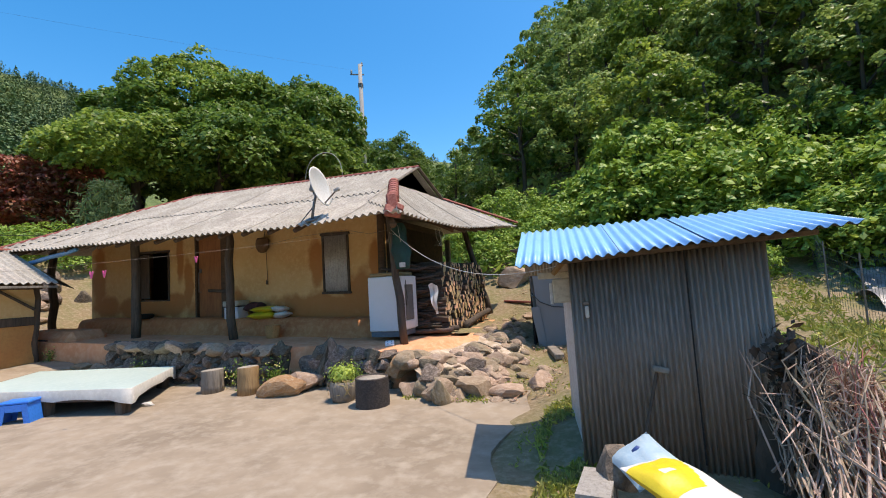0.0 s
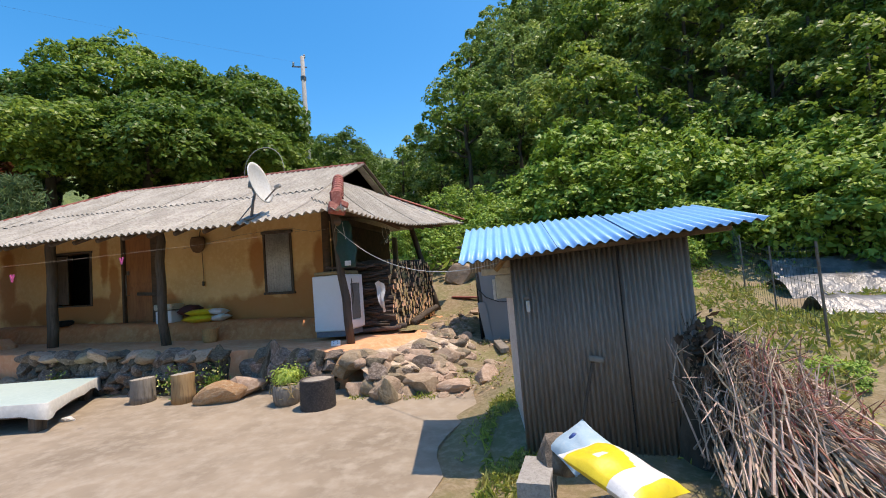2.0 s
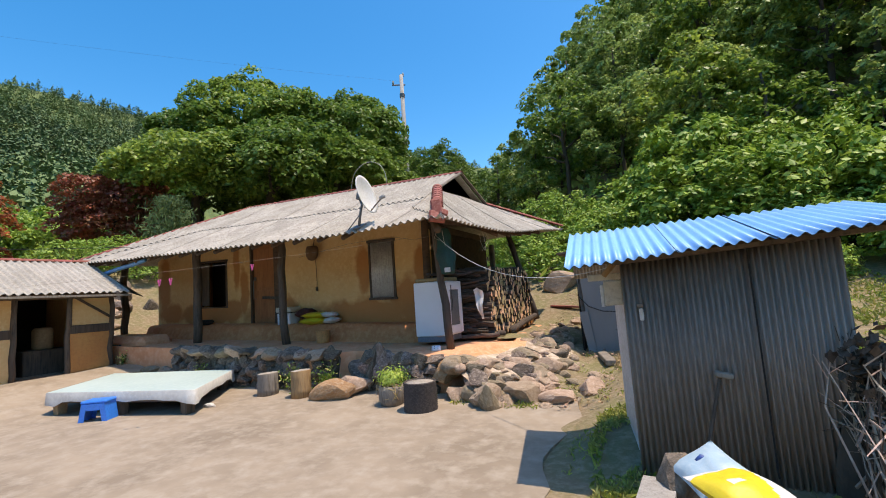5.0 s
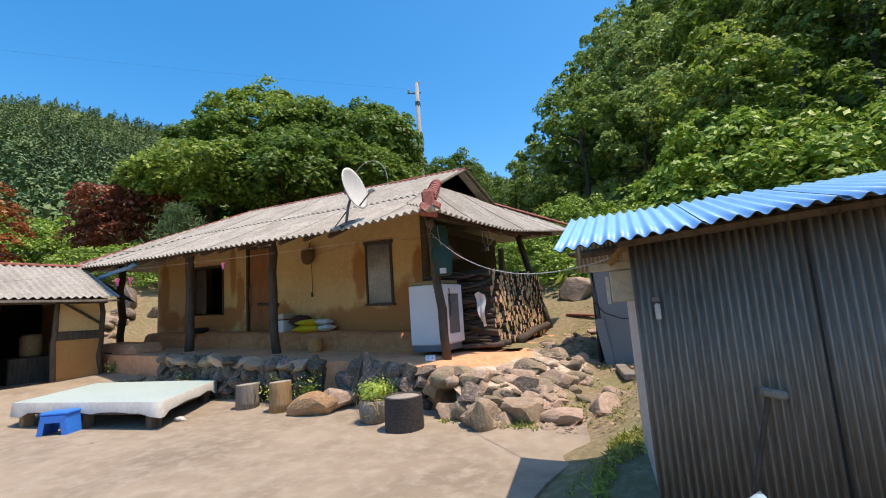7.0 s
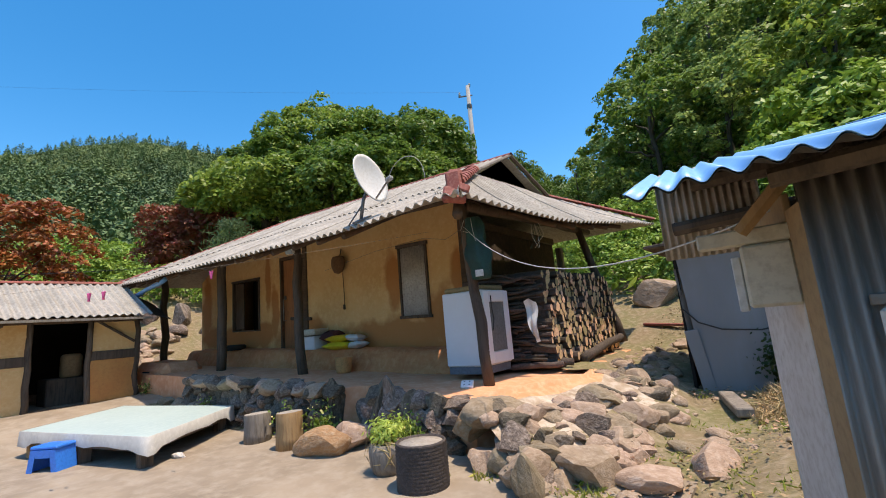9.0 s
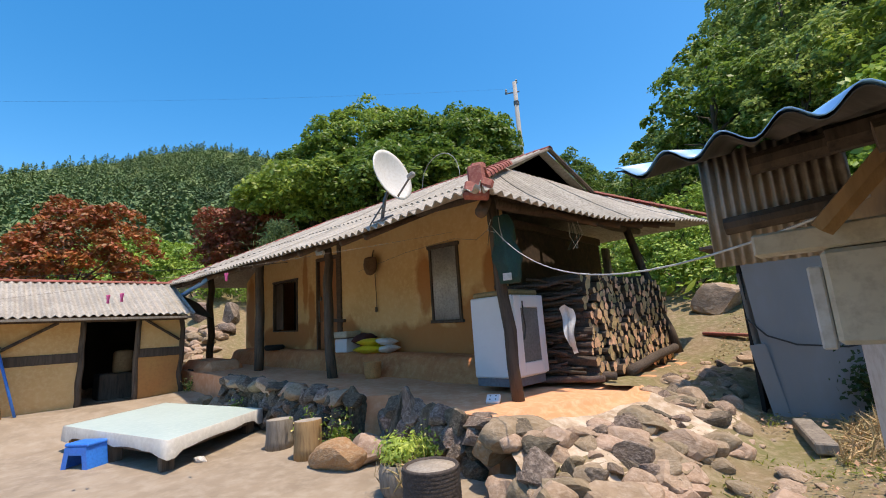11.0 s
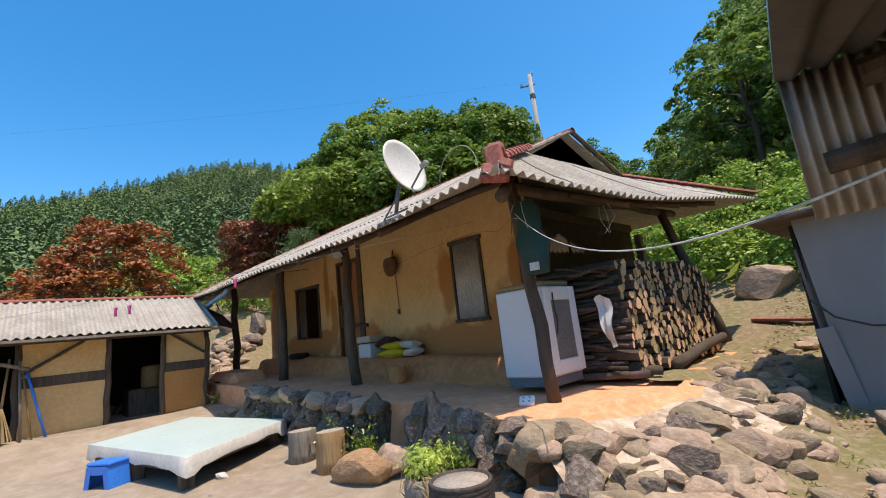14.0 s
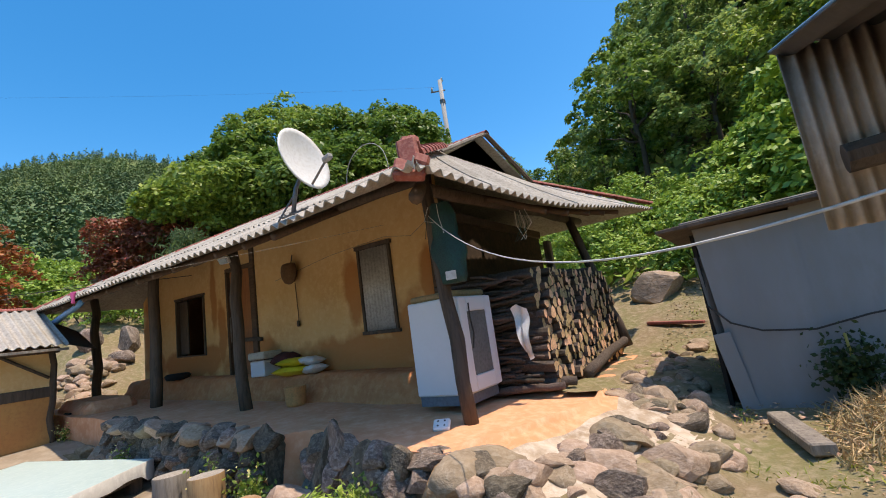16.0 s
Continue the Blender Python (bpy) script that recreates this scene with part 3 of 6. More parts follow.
UPF = Vector((0, -0.43, 0.9))
UPR = Vector((0.55, 0, 0.83))
PITCH, AMP = 0.137, 0.023


def roof_sheet_front(x0, x1, w0, w1, lift):
    def point(u, w):
        x = min(x0 + u, x1)
        lo, hi = eave_front(x), roof_top_front(x)
        p = slope_point(lo, hi, w0 + (w1 - w0) * w) + UPF * lift
        return p, UPF
    return lean(g_wave(x1 - x0, 1, PITCH, AMP, point, 0.012, 8, 3))


def roof_sheet_right(y0, y1, w0, w1, lift):
    def point(u, w):
        y = min(y0 + u, y1)
        lo, hi = eave_right(y), roof_top_right(y)
        p = slope_point(lo, hi, w0 + (w1 - w0) * w, 0.03) + UPR * lift
        return p, UPR
    return lean(g_wave(y1 - y0, 1, PITCH, AMP, point, 0.012, 8, 3))


roof = thing("roof", "", "")
roof.parent = house
STEP = PITCH * 7
x = -13.4
i = 0
while x < -2.85:
    b = min(x + STEP + 0.02, -2.80)
    rr = random.Random(i)
    part("roof_sheet", roof_sheet_front(x, b, 0.0, 0.52, 0.010 * (i % 2)), M_SLATE, roof)
    if x < RR + 0.1:
        part("roof_sheet", roof_sheet_front(x, b, 0.49, 1.0, 0.026 + 0.010 * (i % 2)), M_SLATE, roof)
    else:
        part("roof_sheet", roof_sheet_front(x, b, 0.49, 1.0, 0.026), M_SLATE, roof)
    x += STEP
    i += 1
y = 5.86
while y < 12.1:
    b = min(y + STEP + 0.02, 12.17)
    part("roof_sheet", roof_sheet_right(y, b, 0.0, 1.0, 0.010 * (i % 2)), M_SLATE, roof)
    y += STEP
    i += 1


def plain_slope(pts, t=0.02):
    V = [tuple(p) for p in pts] + [(p[0], p[1], p[2] - t) for p in pts]
    k = len(pts)
    return V, [tuple(range(k)), tuple(range(2 * k - 1, k - 1, -1))] + [(i, k + i, k + (i + 1) % k, (i + 1) % k) for i in range(k)]


part("back_slope", lean(plain_slope([(-13.4, 12.17, 2.75), (-2.2, 12.17, 3.08), (RR, 10.6, 3.72), (RR, RIDGE_Y, RIDGE_Z), (RL, RIDGE_Y, RIDGE_Z)])), M_SLATE, roof)
part("left_slope", lean(plain_slope([(-13.4, 5.86, 2.62), (-13.4, 12.17, 2.75), (RL, RIDGE_Y, RIDGE_Z)])), M_SLATE, roof)
part("gable", lean(plain_slope([(RR - 0.14, 7.75, 3.5), (RR - 0.14, 10.7, 3.6), (RR - 0.14, RIDGE_Y, RIDGE_Z - 0.03)], 0.001)), M_WOODDK, roof, "dark board gable")
part("bargeboard", lean(g_tube([(RR + 0.05, 7.80, 3.60), (RR + 0.05, RIDGE_Y, RIDGE_Z + 0.02)], 0.028, 6)), M_WOODGREY, roof)
part("bargeboard", lean(g_tube([(RR + 0.05, RIDGE_Y, RIDGE_Z + 0.02), (RR + 0.05, 10.75, 3.70)], 0.04, 6)), M_WOODDK, roof)


def ridge_tile(a, b, r):
    """A half-round capping tile, flared at one end."""
    a, b = Vector(a), Vector(b)
    d = (b - a).normalized()
    s = d.cross(Vector((0, 0, 1))).normalized()
    u = s.cross(d)
    V, F = [], []
    for k, (p, q) in enumerate(((a, r * 1.12), (a.lerp(b, 0.2), r), (b, r))):
        for j in range(7):
            t = math.pi * j / 6
            V.append(tuple(p + s * q * math.cos(t) + u * q * math.sin(t) * 0.8))
    for k in range(2):
        for j in range(6):
            c = k * 7 + j
            F.append((c, c + 1, c + 8, c + 7))
    F.append(tuple(range(7)))
    return V, F


def cap_line(a, b, n, r):
    a, b = Vector(a), Vector(b)
    for k in range(n):
        part("cap_tile", lean(ridge_tile(a.lerp(b, k / n), a.lerp(b, (k + 1.12) / n), r)), M_REDTILE, roof)


cap_line((RL, RIDGE_Y, RIDGE_Z + 0.01), (RR + 0.06, RIDGE_Y, RIDGE_Z + 0.01), 26, 0.07)
cap_line((-13.4, 5.92, 2.63), (RL, RIDGE_Y, RIDGE_Z + 0.01), 16, 0.07)
cap_line((-2.20, 12.17, 3.16), (RR, 10.6, 3.75), 10, 0.06)
cap_line((-3.00, 6.10, 2.86), (RR + 0.1, 7.72, 3.60), 9, 0.095)
part("hip_end", lean(g_join(g_slab(0.17, 0.09, 0.26, pose(-2.97, 6.02, 2.85, -12, -6, 24), 0.02), g_slab(0.25, 0.10, 0.20, pose(-2.95, 5.98, 2.70, -30, 8, 32), 0.02), g_slab(0.13, 0.16, 0.11, pose(-2.88, 6.04, 2.74, -20, 22, 40), 0.02), g_slab(0.16, 0.16, 0.12, pose(-3.0, 6.10, 2.95, -30, 0, 28), 0.03))), M_REDTILE, roof, "worn red clay hip end")

# rafters under the eaves
for k in range(16):
    x = -12.9 + k * 0.54
    part("rafter", lean(log((x, 8.2, 3.52 - 0.02), (x + 0.02, 5.98, 2.53 + 0.06 * (x > -4)), 0.045, 40 + k, 7, n=3, bend=0.01)), M_BEAM, roof, "", True)
for k in range(5):
    y = 8.05 + k * 0.62
    p = eave_right(y)
    part("rafter", lean(log((-4.2, y, 3.28), (p.x - 0.10, y, p.z - 0.075), 0.042, 70 + k, 7, n=3, bend=0.01)), M_BEAM, roof, "", True)
part("hip_rafter", lean(log((-4.25, 8.0, 3.42), (-3.02, 6.12, 2.52), 0.07, 90, n=3, bend=0.01)), M_BEAM, roof, "", True)

# window with a corrugated shutter
win = part("window", lean(g_join(g_box(WIN[0], WIN[0] + 0.045, 7.99, 8.10, WIN[2], WIN[3], 0.005), g_box(WIN[1] - 0.045, WIN[1], 7.99, 8.10, WIN[2], WIN[3], 0.005), g_box(WIN[0] - 0.03, WIN[1] + 0.03, 7.98, 8.10, WIN[3] - 0.03, WIN[3] + 0.03, 0.005), g_box(WIN[0] - 0.03, WIN[1] + 0.03, 7.98, 8.10, WIN[2] - 0.04, WIN[2] + 0.01, 0.005))), M_WOODDK, house, "dark wooden window frame")
part("shutter", lean(g_wave(WIN[1] - WIN[0] - 0.09, 1, 0.062, 0.019, lambda u, w: (Vector((WIN[0] + 0.045 + u, 8.04, WIN[2] + 0.01 + (WIN[3] - WIN[2] - 0.04) * w)), Vector((0, -1, 0))), 0.004, 8, 1)), mat("grey_plastic_sheet", (0.66, 0.63, 0.59), (0.54, 0.51, 0.48), (0.36, 0.32, 0.29), scale=4, rough=0.5, bump=0.05), win, "grey corrugated sheet", True)

# opening with a half-folded board shutter
blk = part("window", lean(g_join(g_box(BLK[0] - 0.02, BLK[1] + 0.02, 7.99, 8.23, BLK[3], BLK[3] + 0.05, 0.005), g_box(BLK[0], BLK[0] + 0.04, 8.0, 8.23, BLK[2], BLK[3], 0.005), g_box(BLK[1] - 0.05, BLK[1], 8.0, 8.23, BLK[2], BLK[3], 0.005), g_box(BLK[0], BLK[1], 8.0, 8.23, BLK[2] - 0.03, BLK[2], 0.005))), M_WOODDK, house, "dark wooden opening frame")
part("shutter", lean(g_slab(0.50, 0.03, 1.14, pose(BLK[0] + 0.29, 8.06, (BLK[2] + BLK[3]) / 2, 0, 0, -8), 0.006)), M_WOODDK, blk, "dark weathered board shutter")
# Black board added inside the room so that the opening reads dark
part("soot_board", lean(g_box(BLK[0] - 0.3, BLK[1] + 0.3, 8.75, 8.80, 1.0, 2.9)), M_BLACK, house)

door = part("door", lean(g_join(g_box(DOOR[0] + 0.03, DOOR[1] - 0.03, 8.07, 8.11, DOOR[2] + 0.01, DOOR[3] - 0.02, 0.004), *[g_box(DOOR[0] + 0.05, DOOR[1] - 0.05, 8.055, 8.075, z, z + 0.07, 0.004) for z in (1.0, 1.75, 2.8)])), M_DOORWOOD, house, "reddish-brown plywood door, shut")
part("door_frame", lean(g_join(g_box(DOOR[0] - 0.03, DOOR[0] + 0.03, 8.0, 8.12, DOOR[2], DOOR[3], 0.005), g_box(DOOR[1] - 0.03, DOOR[1] + 0.03, 8.0, 8.12, DOOR[2], DOOR[3], 0.005), g_box(DOOR[0] - 0.03, DOOR[1] + 0.03, 8.0, 8.12, DOOR[3] - 0.02, DOOR[3] + 0.05, 0.005))), M_BEAM, door)
part("handle", lean(g_join(g_tube([(DOOR[0] + 0.10, 8.07, 2.02), (DOOR[0] + 0.10, 8.0, 2.02), (DOOR[0] + 0.10, 8.0, 1.55), (DOOR[0] + 0.10, 8.07, 1.55)], 0.012, 6), g_slab(0.07, 0.03, 0.09, pose(DOOR[0] + 0.10, 8.05, 2.06), 0.006))), M_STEEL, door, "steel pull handle")
part("crossbar", lean(g_slab(0.62, 0.06, 0.07, pose(-8.55, 7.96, 1.56, 0, 3, 6), 0.008)), M_WOODDK, house, "dark wooden bar across the door")
part("hearth_niche", lean(g_lathe([(0.02, -0.02), (0.20, -0.02), (0.24, 0.06), (0.20, 0.10), (0.02, 0.10)], 14, (-10.7, 7.66, 0.96))), M_BLACK, house, "sooty hearth mouth", True)

# ---- the plinth under the house ----
plinth = thing("plinth", "dry-stone plinth with a red clay floor", "plinth", kind="structure")


def floor_outline():
    pts = []
    for x in np.arange(-13.6, -3.0, 0.3):
        dent = 0.32 * smooth01(-5.15, -4.95, x) * (1 - smooth01(-4.45, -4.25, x))
        out = 6.02 + 0.06 * noise.noise((x * 1.2, 0, 4)) + dent
        pts.append((x, out + 0.10 * smooth01(-6, -9, x)))
    pts += [(-2.98, 6.02), (-2.72, 6.45), (-2.48, 7.0), (-2.36, 7.6), (-2.5, 8.2), (-2.55, 9.0), (-2.62, 10.2), (-2.75, 11.8), (-13.6, 11.8)]
    return pts


fo = floor_outline()
V = [(x, y, 0.575 if y < 9 else 0.62) for x, y in fo] + [(x, y, -0.2) for x, y in fo]
k = len(fo)
part("clay_floor", lean((V, [tuple(range(k))] + [(i, k + i, k + (i + 1) % k, (i + 1) % k) for i in range(k)])), M_CLAY, plinth, "beaten red clay floor")

# stove mound at the far end of the floor
stove = thing("clay_stove", "low red clay stove with a sooty mouth", "stove")
part("body", lean(g_box(-12.7, -11.0, 6.25, 7.1, 0.2, 0.78, 0.14)), M_CLAY, stove)
part("mouth", lean(g_box(-12.08, -11.72, 6.20, 6.6, 0.22, 0.60, 0.03)), M_BLACK, stove, "black sooty fire mouth")

# ---- the tin shed ----
shed = thing("tin_shed", "small corrugated tin shed with a blue roof", "shed")
SX0, SX1, SY0, SY1 = -0.24, 1.08, 3.75, 4.66


def shed_roof_z(x, y):
    low = 1.605 + 0.057 * (x + 0.65)
    return low + (2.01 - low) * (y - 3.43) / 1.32


def tin(x0, x1, y, z0, ztop, name, mtl, pitch=0.040, amp=0.014, label="", par=None):
    return part(name, g_wave(x1 - x0, 1, pitch, amp, lambda u, w: (Vector((x0 + u, y, z0 + (ztop(x0 + u) - z0) * w)), Vector((0, -1, 0))), 0.003, 8, 1), mtl, par or shed, label, True)


tin(SX0 - 0.045, 0.57, SY0, -0.02, lambda x: shed_roof_z(x, SY0) - 0.03, "wall_sheet", M_ZINC, label="dull grey corrugated sheet")
tin(0.555, SX1, SY0 - 0.014, -0.02, lambda x: shed_roof_z(x, SY0) - 0.03, "wall_sheet", M_ZINC, label="dull grey corrugated sheet")
tin(SX0, SX1, SY1, 0.0, lambda x: shed_roof_z(x, SY1) - 0.04, "wall_sheet", M_ZINC)
part("wall_sheet", g_wave(SY1 - SY0, 1, 0.055, 0.011, lambda u, w: (Vector((SX1, SY0 + u, (shed_roof_z(SX1, SY0 + u) - 0.04) * w)), Vector((1, 0, 0))), 0.003, 8, 1), M_ZINC, shed)


def skewed(g):
    """The shed's side wall runs a little outwards to the back."""
    return [(x - 0.18 * (y - SY0) / 0.93, y, z) for x, y, z in g[0]], g[1]


part("side_board", skewed(g_box(SX0 - 0.015, SX0 + 0.01, SY0 + 0.30, SY1, 0.0, 1.30, 0.003)), M_WHITEPL, shed, "white painted side board")
part("side_board", skewed(g_box(SX0 - 0.012, SX0 + 0.012, SY0 + 0.02, SY0 + 0.295, -0.05, 1.60, 0.003)), M_TANPL, shed, "tan plywood side board")
part("side_board", skewed(g_box(SX0 - 0.012, SX0 + 0.01, SY0 + 0.302, SY1, 1.306, 1.66, 0.003)), M_TANPL, shed)
part("corner_post", g_box(SX0 + 0.012, SX0 + 0.07, SY0 + 0.02, SY0 + 0.08, -0.05, 1.60, 0.006), M_WOODDK, shed)
part("brace", g_tube([(-0.44, 4.02, 1.55), (-0.29, 3.97, 1.70)], 0.026, 6), M_WOODLT, shed, "rough wooden brace")
part("eave_batten", g_tube([(SX0 - 0.10, SY0 - 0.05, 1.645), (SX1 + 0.30, SY0 - 0.05, 1.72)], 0.028, 6), M_WOODDK, shed)
for k, (a, b, lft) in enumerate(((-0.66, 0.13, 0.0), (0.11, 0.70, 0.006), (0.68, 1.53, 0.0))):
    sheet = part("roof_sheet", g_wave(b - a, 1, 0.0765, 0.0125, lambda u, w, a=a, lft=lft: (Vector((a + u - 0.15 * w * (1 - (a + u + 0.66) / 4.4), 3.43 + 1.32 * w, shed_roof_z(a + u, 3.43 + 1.32 * w) + 0.012 + lft)), Vector((0, -0.31, 0.95))), 0.002, 10, 3), M_BLUE, shed, "sky-blue corrugated sheet", True)
    part("underside", g_wave(b - a, 1, 0.0765, 0.0125, lambda u, w, a=a, lft=lft: (Vector((a + u - 0.15 * w * (1 - (a + u + 0.66) / 4.4), 3.436 + 1.31 * w, shed_roof_z(a + u, 3.436 + 1.31 * w) + 0.005 + lft)), Vector((0, -0.31, 0.95))), 0.002, 10, 3), M_UNDER, sheet, "dark brown unpainted underside", True)
tin(-0.80, SX0 - 0.12, 4.72, 1.55, lambda x: shed_roof_z(x, 4.72) + 0.004, "screen_sheet", M_SCREENTIN, 0.033, 0.011, "brown corrugated sheet hung under the eave")
part("purlin", g_tube([(-0.74, 4.685, 1.70), (-0.1, 4.685, 1.73)], 0.034, 9), M_WOODDK, shed)
part("purlin", g_tube([(-0.62, 4.62, 1.90), (0.9, 4.62, 1.94)], 0.04, 9), M_WOODDK, shed)
part("purlin", g_tube([(-0.40, 4.1, 1.77), (1.2, 4.1, 1.82)], 0.035, 7), M_WOODDK, shed)
part("seam", g_box(0.556, 0.567, SY0 - 0.038, SY0 - 0.034, 0.10, 1.66), M_BLACK, shed, "dark gap between the sheets")
lock = part("hasp", g_slab(0.030, 0.022, 0.095, pose(SX0 + 0.075, SY0 - 0.022, 1.225), 0.008), M_WHITEPL, shed, "white plastic hasp")
part("hasp_plate", g_slab(0.045, 0.012, 0.03, pose(SX0 + 0.07, SY0 - 0.016, 1.295), 0.003), M_STEEL, lock)
part("prop_stick", g_tube([(0.17, SY0 - 0.14, 0.33), (0.30, SY0 - 0.035, 0.78)], 0.013, 7), M_WOODDK, shed, "dark wooden prop")
part("prop_head", g_slab(0.12, 0.04, 0.045, pose(0.32, SY0 - 0.05, 0.78, 0, 12, 0), 0.01), M_WOODGREY, shed)
meter = thing("meter_box", "cream plastic meter box fixed to the shed", "meter box")
part("box", g_box(-0.455, -0.305, 4.04, 4.12, 1.29, 1.505, 0.010), M_CREAM, meter)
part("backboard", g_box(-0.58, -0.27, 4.05, 4.11, 1.508, 1.565, 0.006), M_CREAM, meter, "pale wooden batten")
part("vent_strip", g_box(-0.485, -0.457, 4.05, 4.10, 1.28, 1.47, 0.004), M_WHITEPL, meter)

# ---- the panel outhouse behind it ----
out = thing("outhouse", "leaning outhouse of grey-blue sheet panels", "outhouse")


def outpanel(x0, x1, z0, z1, y, kx):
    V = []
    for yy in (y, y + 0.03):
        V += [(x0 + kx, yy, z0), (x1, yy, z0), (x1, yy, z1), (x0, yy, z1)]
    return V, [(3, 2, 1, 0), (4, 5, 6, 7), (0, 1, 5, 4), (1, 2, 6, 5), (2, 3, 7, 6), (3, 0, 4, 7)]


part("front_panel", outpanel(-1.40, -0.55, 0.02, 2.10, 8.80, 0.14), M_PANEL, out, "grey-blue sheet panel")
part("front_panel", outpanel(-0.55, 0.30, 0.02, 2.14, 8.812, 0.0), M_PANEL, out, "grey-blue sheet panel")
part("front_panel", outpanel(0.30, 1.20, 0.02, 2.18, 8.80, 0.0), M_PANEL, out)
part("edge_flap", g_slab(0.15, 0.012, 0.95, pose(-1.29, 8.76, 0.52, 3, -8, 8), 0.003), M_PANEL, out, "bent pale corner flap")
part("corner_sheet", g_wave(0.22, 1, 0.05, 0.01, lambda u, w: (Vector((-1.44 + u * 0.5 + 0.05 * (1 - w), 8.84 + u * 0.6, 0.95 + 0.85 * w)), Vector((-0.7, -0.7, 0))), 0.003, 8, 1), M_ZINC, out)
# Left side and back are near-black; the front and right are grey-blue
part("side_wall", g_box(-1.44, -1.40, 8.86, 10.3, 0.05, 2.05), M_BLACK, out, "black side wall")
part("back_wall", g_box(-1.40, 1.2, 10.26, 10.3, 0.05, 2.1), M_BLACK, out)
part("side_wall", g_box(1.16, 1.2, 8.86, 10.26, 0.05, 2.1), M_PANEL, out)
part("roof_board", g_move(g_box(-1.72, 1.35, 8.55, 10.5, -0.02, 0.02, 0.005), pose(0, 0, 2.16, 0, -1.5, 0)), M_WOODDK, out, "brown roof board")
part("roof_sheet", g_move(g_box(-1.50, 1.38, 8.68, 10.5, 0.022, 0.06, 0.01), pose(0, 0, 2.16, 0, -1.5, 0)), M_WOODGREY, out, "grey weathered roofing")
part("wire", g_tube([(-1.42, 8.78, 1.28), (-1.25, 8.75, 1.08), (-1.0, 8.72, 0.98), (-0.6, 8.72, 0.95), (-0.2, 8.74, 1.04), (0.4, 8.76, 1.12)], 0.010, 5), M_CABLE, out, "black cable")

# ---- the barn ----
barn = thing("barn", "mud-walled barn with timber rails and slate roof", "barn")
BX = -11.5


def barn_wall(y0, y1, z0, z1):
    return g_box(BX - 0.14, BX, y0, y1, z0, z1)


for y0, y1 in ((2.9, 4.16), (5.10, 5.92)):
    part("wall_panel", barn_wall(y0, y1, 0.25, 1.22), M_ADOBE if y0 < 4 else M_CLAYPATCH, barn, "mud plaster panel")
    part("rail", g_box(BX - 0.13, BX + 0.02, y0, y1, 1.22, 1.40, 0.01), M_WOODDK, barn, "dark timber rail")
    part("wall_panel", barn_wall(y0, y1, 1.40, 1.98), M_ADOBE, barn, "mud plaster panel")
for y in (2.90, 4.17, 5.09, 5.90):
    part("post", log((BX + 0.0, y, 0.2), (BX + 0.0, y, 2.08), 0.055, int(y * 10)), M_WOODDK, barn, "", True)
part("lintel", g_box(BX - 0.1, BX + 0.05, 1.6, 6.0, 1.98, 2.09, 0.01), M_BEAM, barn)
part("threshold", g_box(BX - 0.2, BX + 0.08, 4.15, 5.12, 0.22, 0.40, 0.02), M_WOODDK, barn)
part("end_wall", g_box(-14.2, BX - 0.14, 5.80, 5.92, 0.2, 2.4), M_ADOBE, barn)
# The barn's inner and back walls are near-black, unlike its ochre panels
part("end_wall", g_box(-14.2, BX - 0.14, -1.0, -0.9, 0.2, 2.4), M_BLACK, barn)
part("back_wall", g_box(-14.3, -14.2, -1.0, 5.92, 0.2, 2.6), M_BLACK, barn, "near-black back wall")
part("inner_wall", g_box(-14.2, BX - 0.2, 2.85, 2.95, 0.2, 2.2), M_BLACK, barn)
part("wall_panel", barn_wall(-1.0, 1.5, 0.25, 2.0), M_ADOBE, barn)


def barn_sheet(y0, y1):
    def point(u, w):
        return Vector((-10.95 - 1.75 * w, y0 + u, 2.06 + 0.84 * w + 0.01 * (y0 + u - 3))), Vector((0.43, 0, 0.9))
    return g_wave(y1 - y0, 1, PITCH, AMP, point, 0.012, 8, 3)


for k in range(9):
    part("roof_sheet", barn_sheet(-1.1 + k * PITCH * 6, min(-1.1 + (k + 1) * PITCH * 6 + 0.02, 6.0)), M_SLATE, barn)
part("back_slope", plain_slope([(-12.7, -1.1, 2.88), (-12.7, 6.0, 2.95), (-14.6, 6.0, 2.3), (-14.6, -1.1, 2.25)]), M_SLATE, barn)
for k in range(20):
    y = -1.1 + k * 0.355
    part("cap_tile", ridge_tile((-12.7, y, 2.89 + 0.01 * (y - 3)), (-12.7, y + 0.40, 2.89 + 0.01 * (y - 3)), 0.07), M_REDTILE, barn)
part("gutter_board", g_box(-10.99, -10.95, -1.1, 6.0, 1.985, 2.03, 0.004), M_WOODGREY, barn)
for k in range(8):
    y = -0.6 + 0.9 * k
    part("rafter", log((-12.6, y, 2.75), (-11.0, y, 1.99), 0.035, 200 + k, 6, n=2, bend=0.005), M_BEAM, barn)
part("brace", g_tube([(BX + 0.05, 5.85, 1.55), (BX + 0.03, 5.2, 2.0)], 0.03, 6), M_WOODDK, barn)
part("brace", g_tube([(BX + 0.05, 2.95, 1.45), (BX + 0.03, 3.8, 1.98)], 0.03, 6), M_WOODDK, barn)
part("end_flap", plain_slope([(-11.1, 6.02, 2.1), (-11.3, 6.5, 1.98), (-12.3, 6.5, 2.4), (-12.5, 6.02, 2.72)], 0.015), M_CABLE, barn, "black sheet on the roof end")

# ---- platform bed ----
bed = thing("outdoor_bed", "low platform bed covered with pale green vinyl", "platform bed")
BED = [(-9.06, 3.72), (-6.25, 4.30), (-7.40, 5.88), (-10.2, 5.30)]


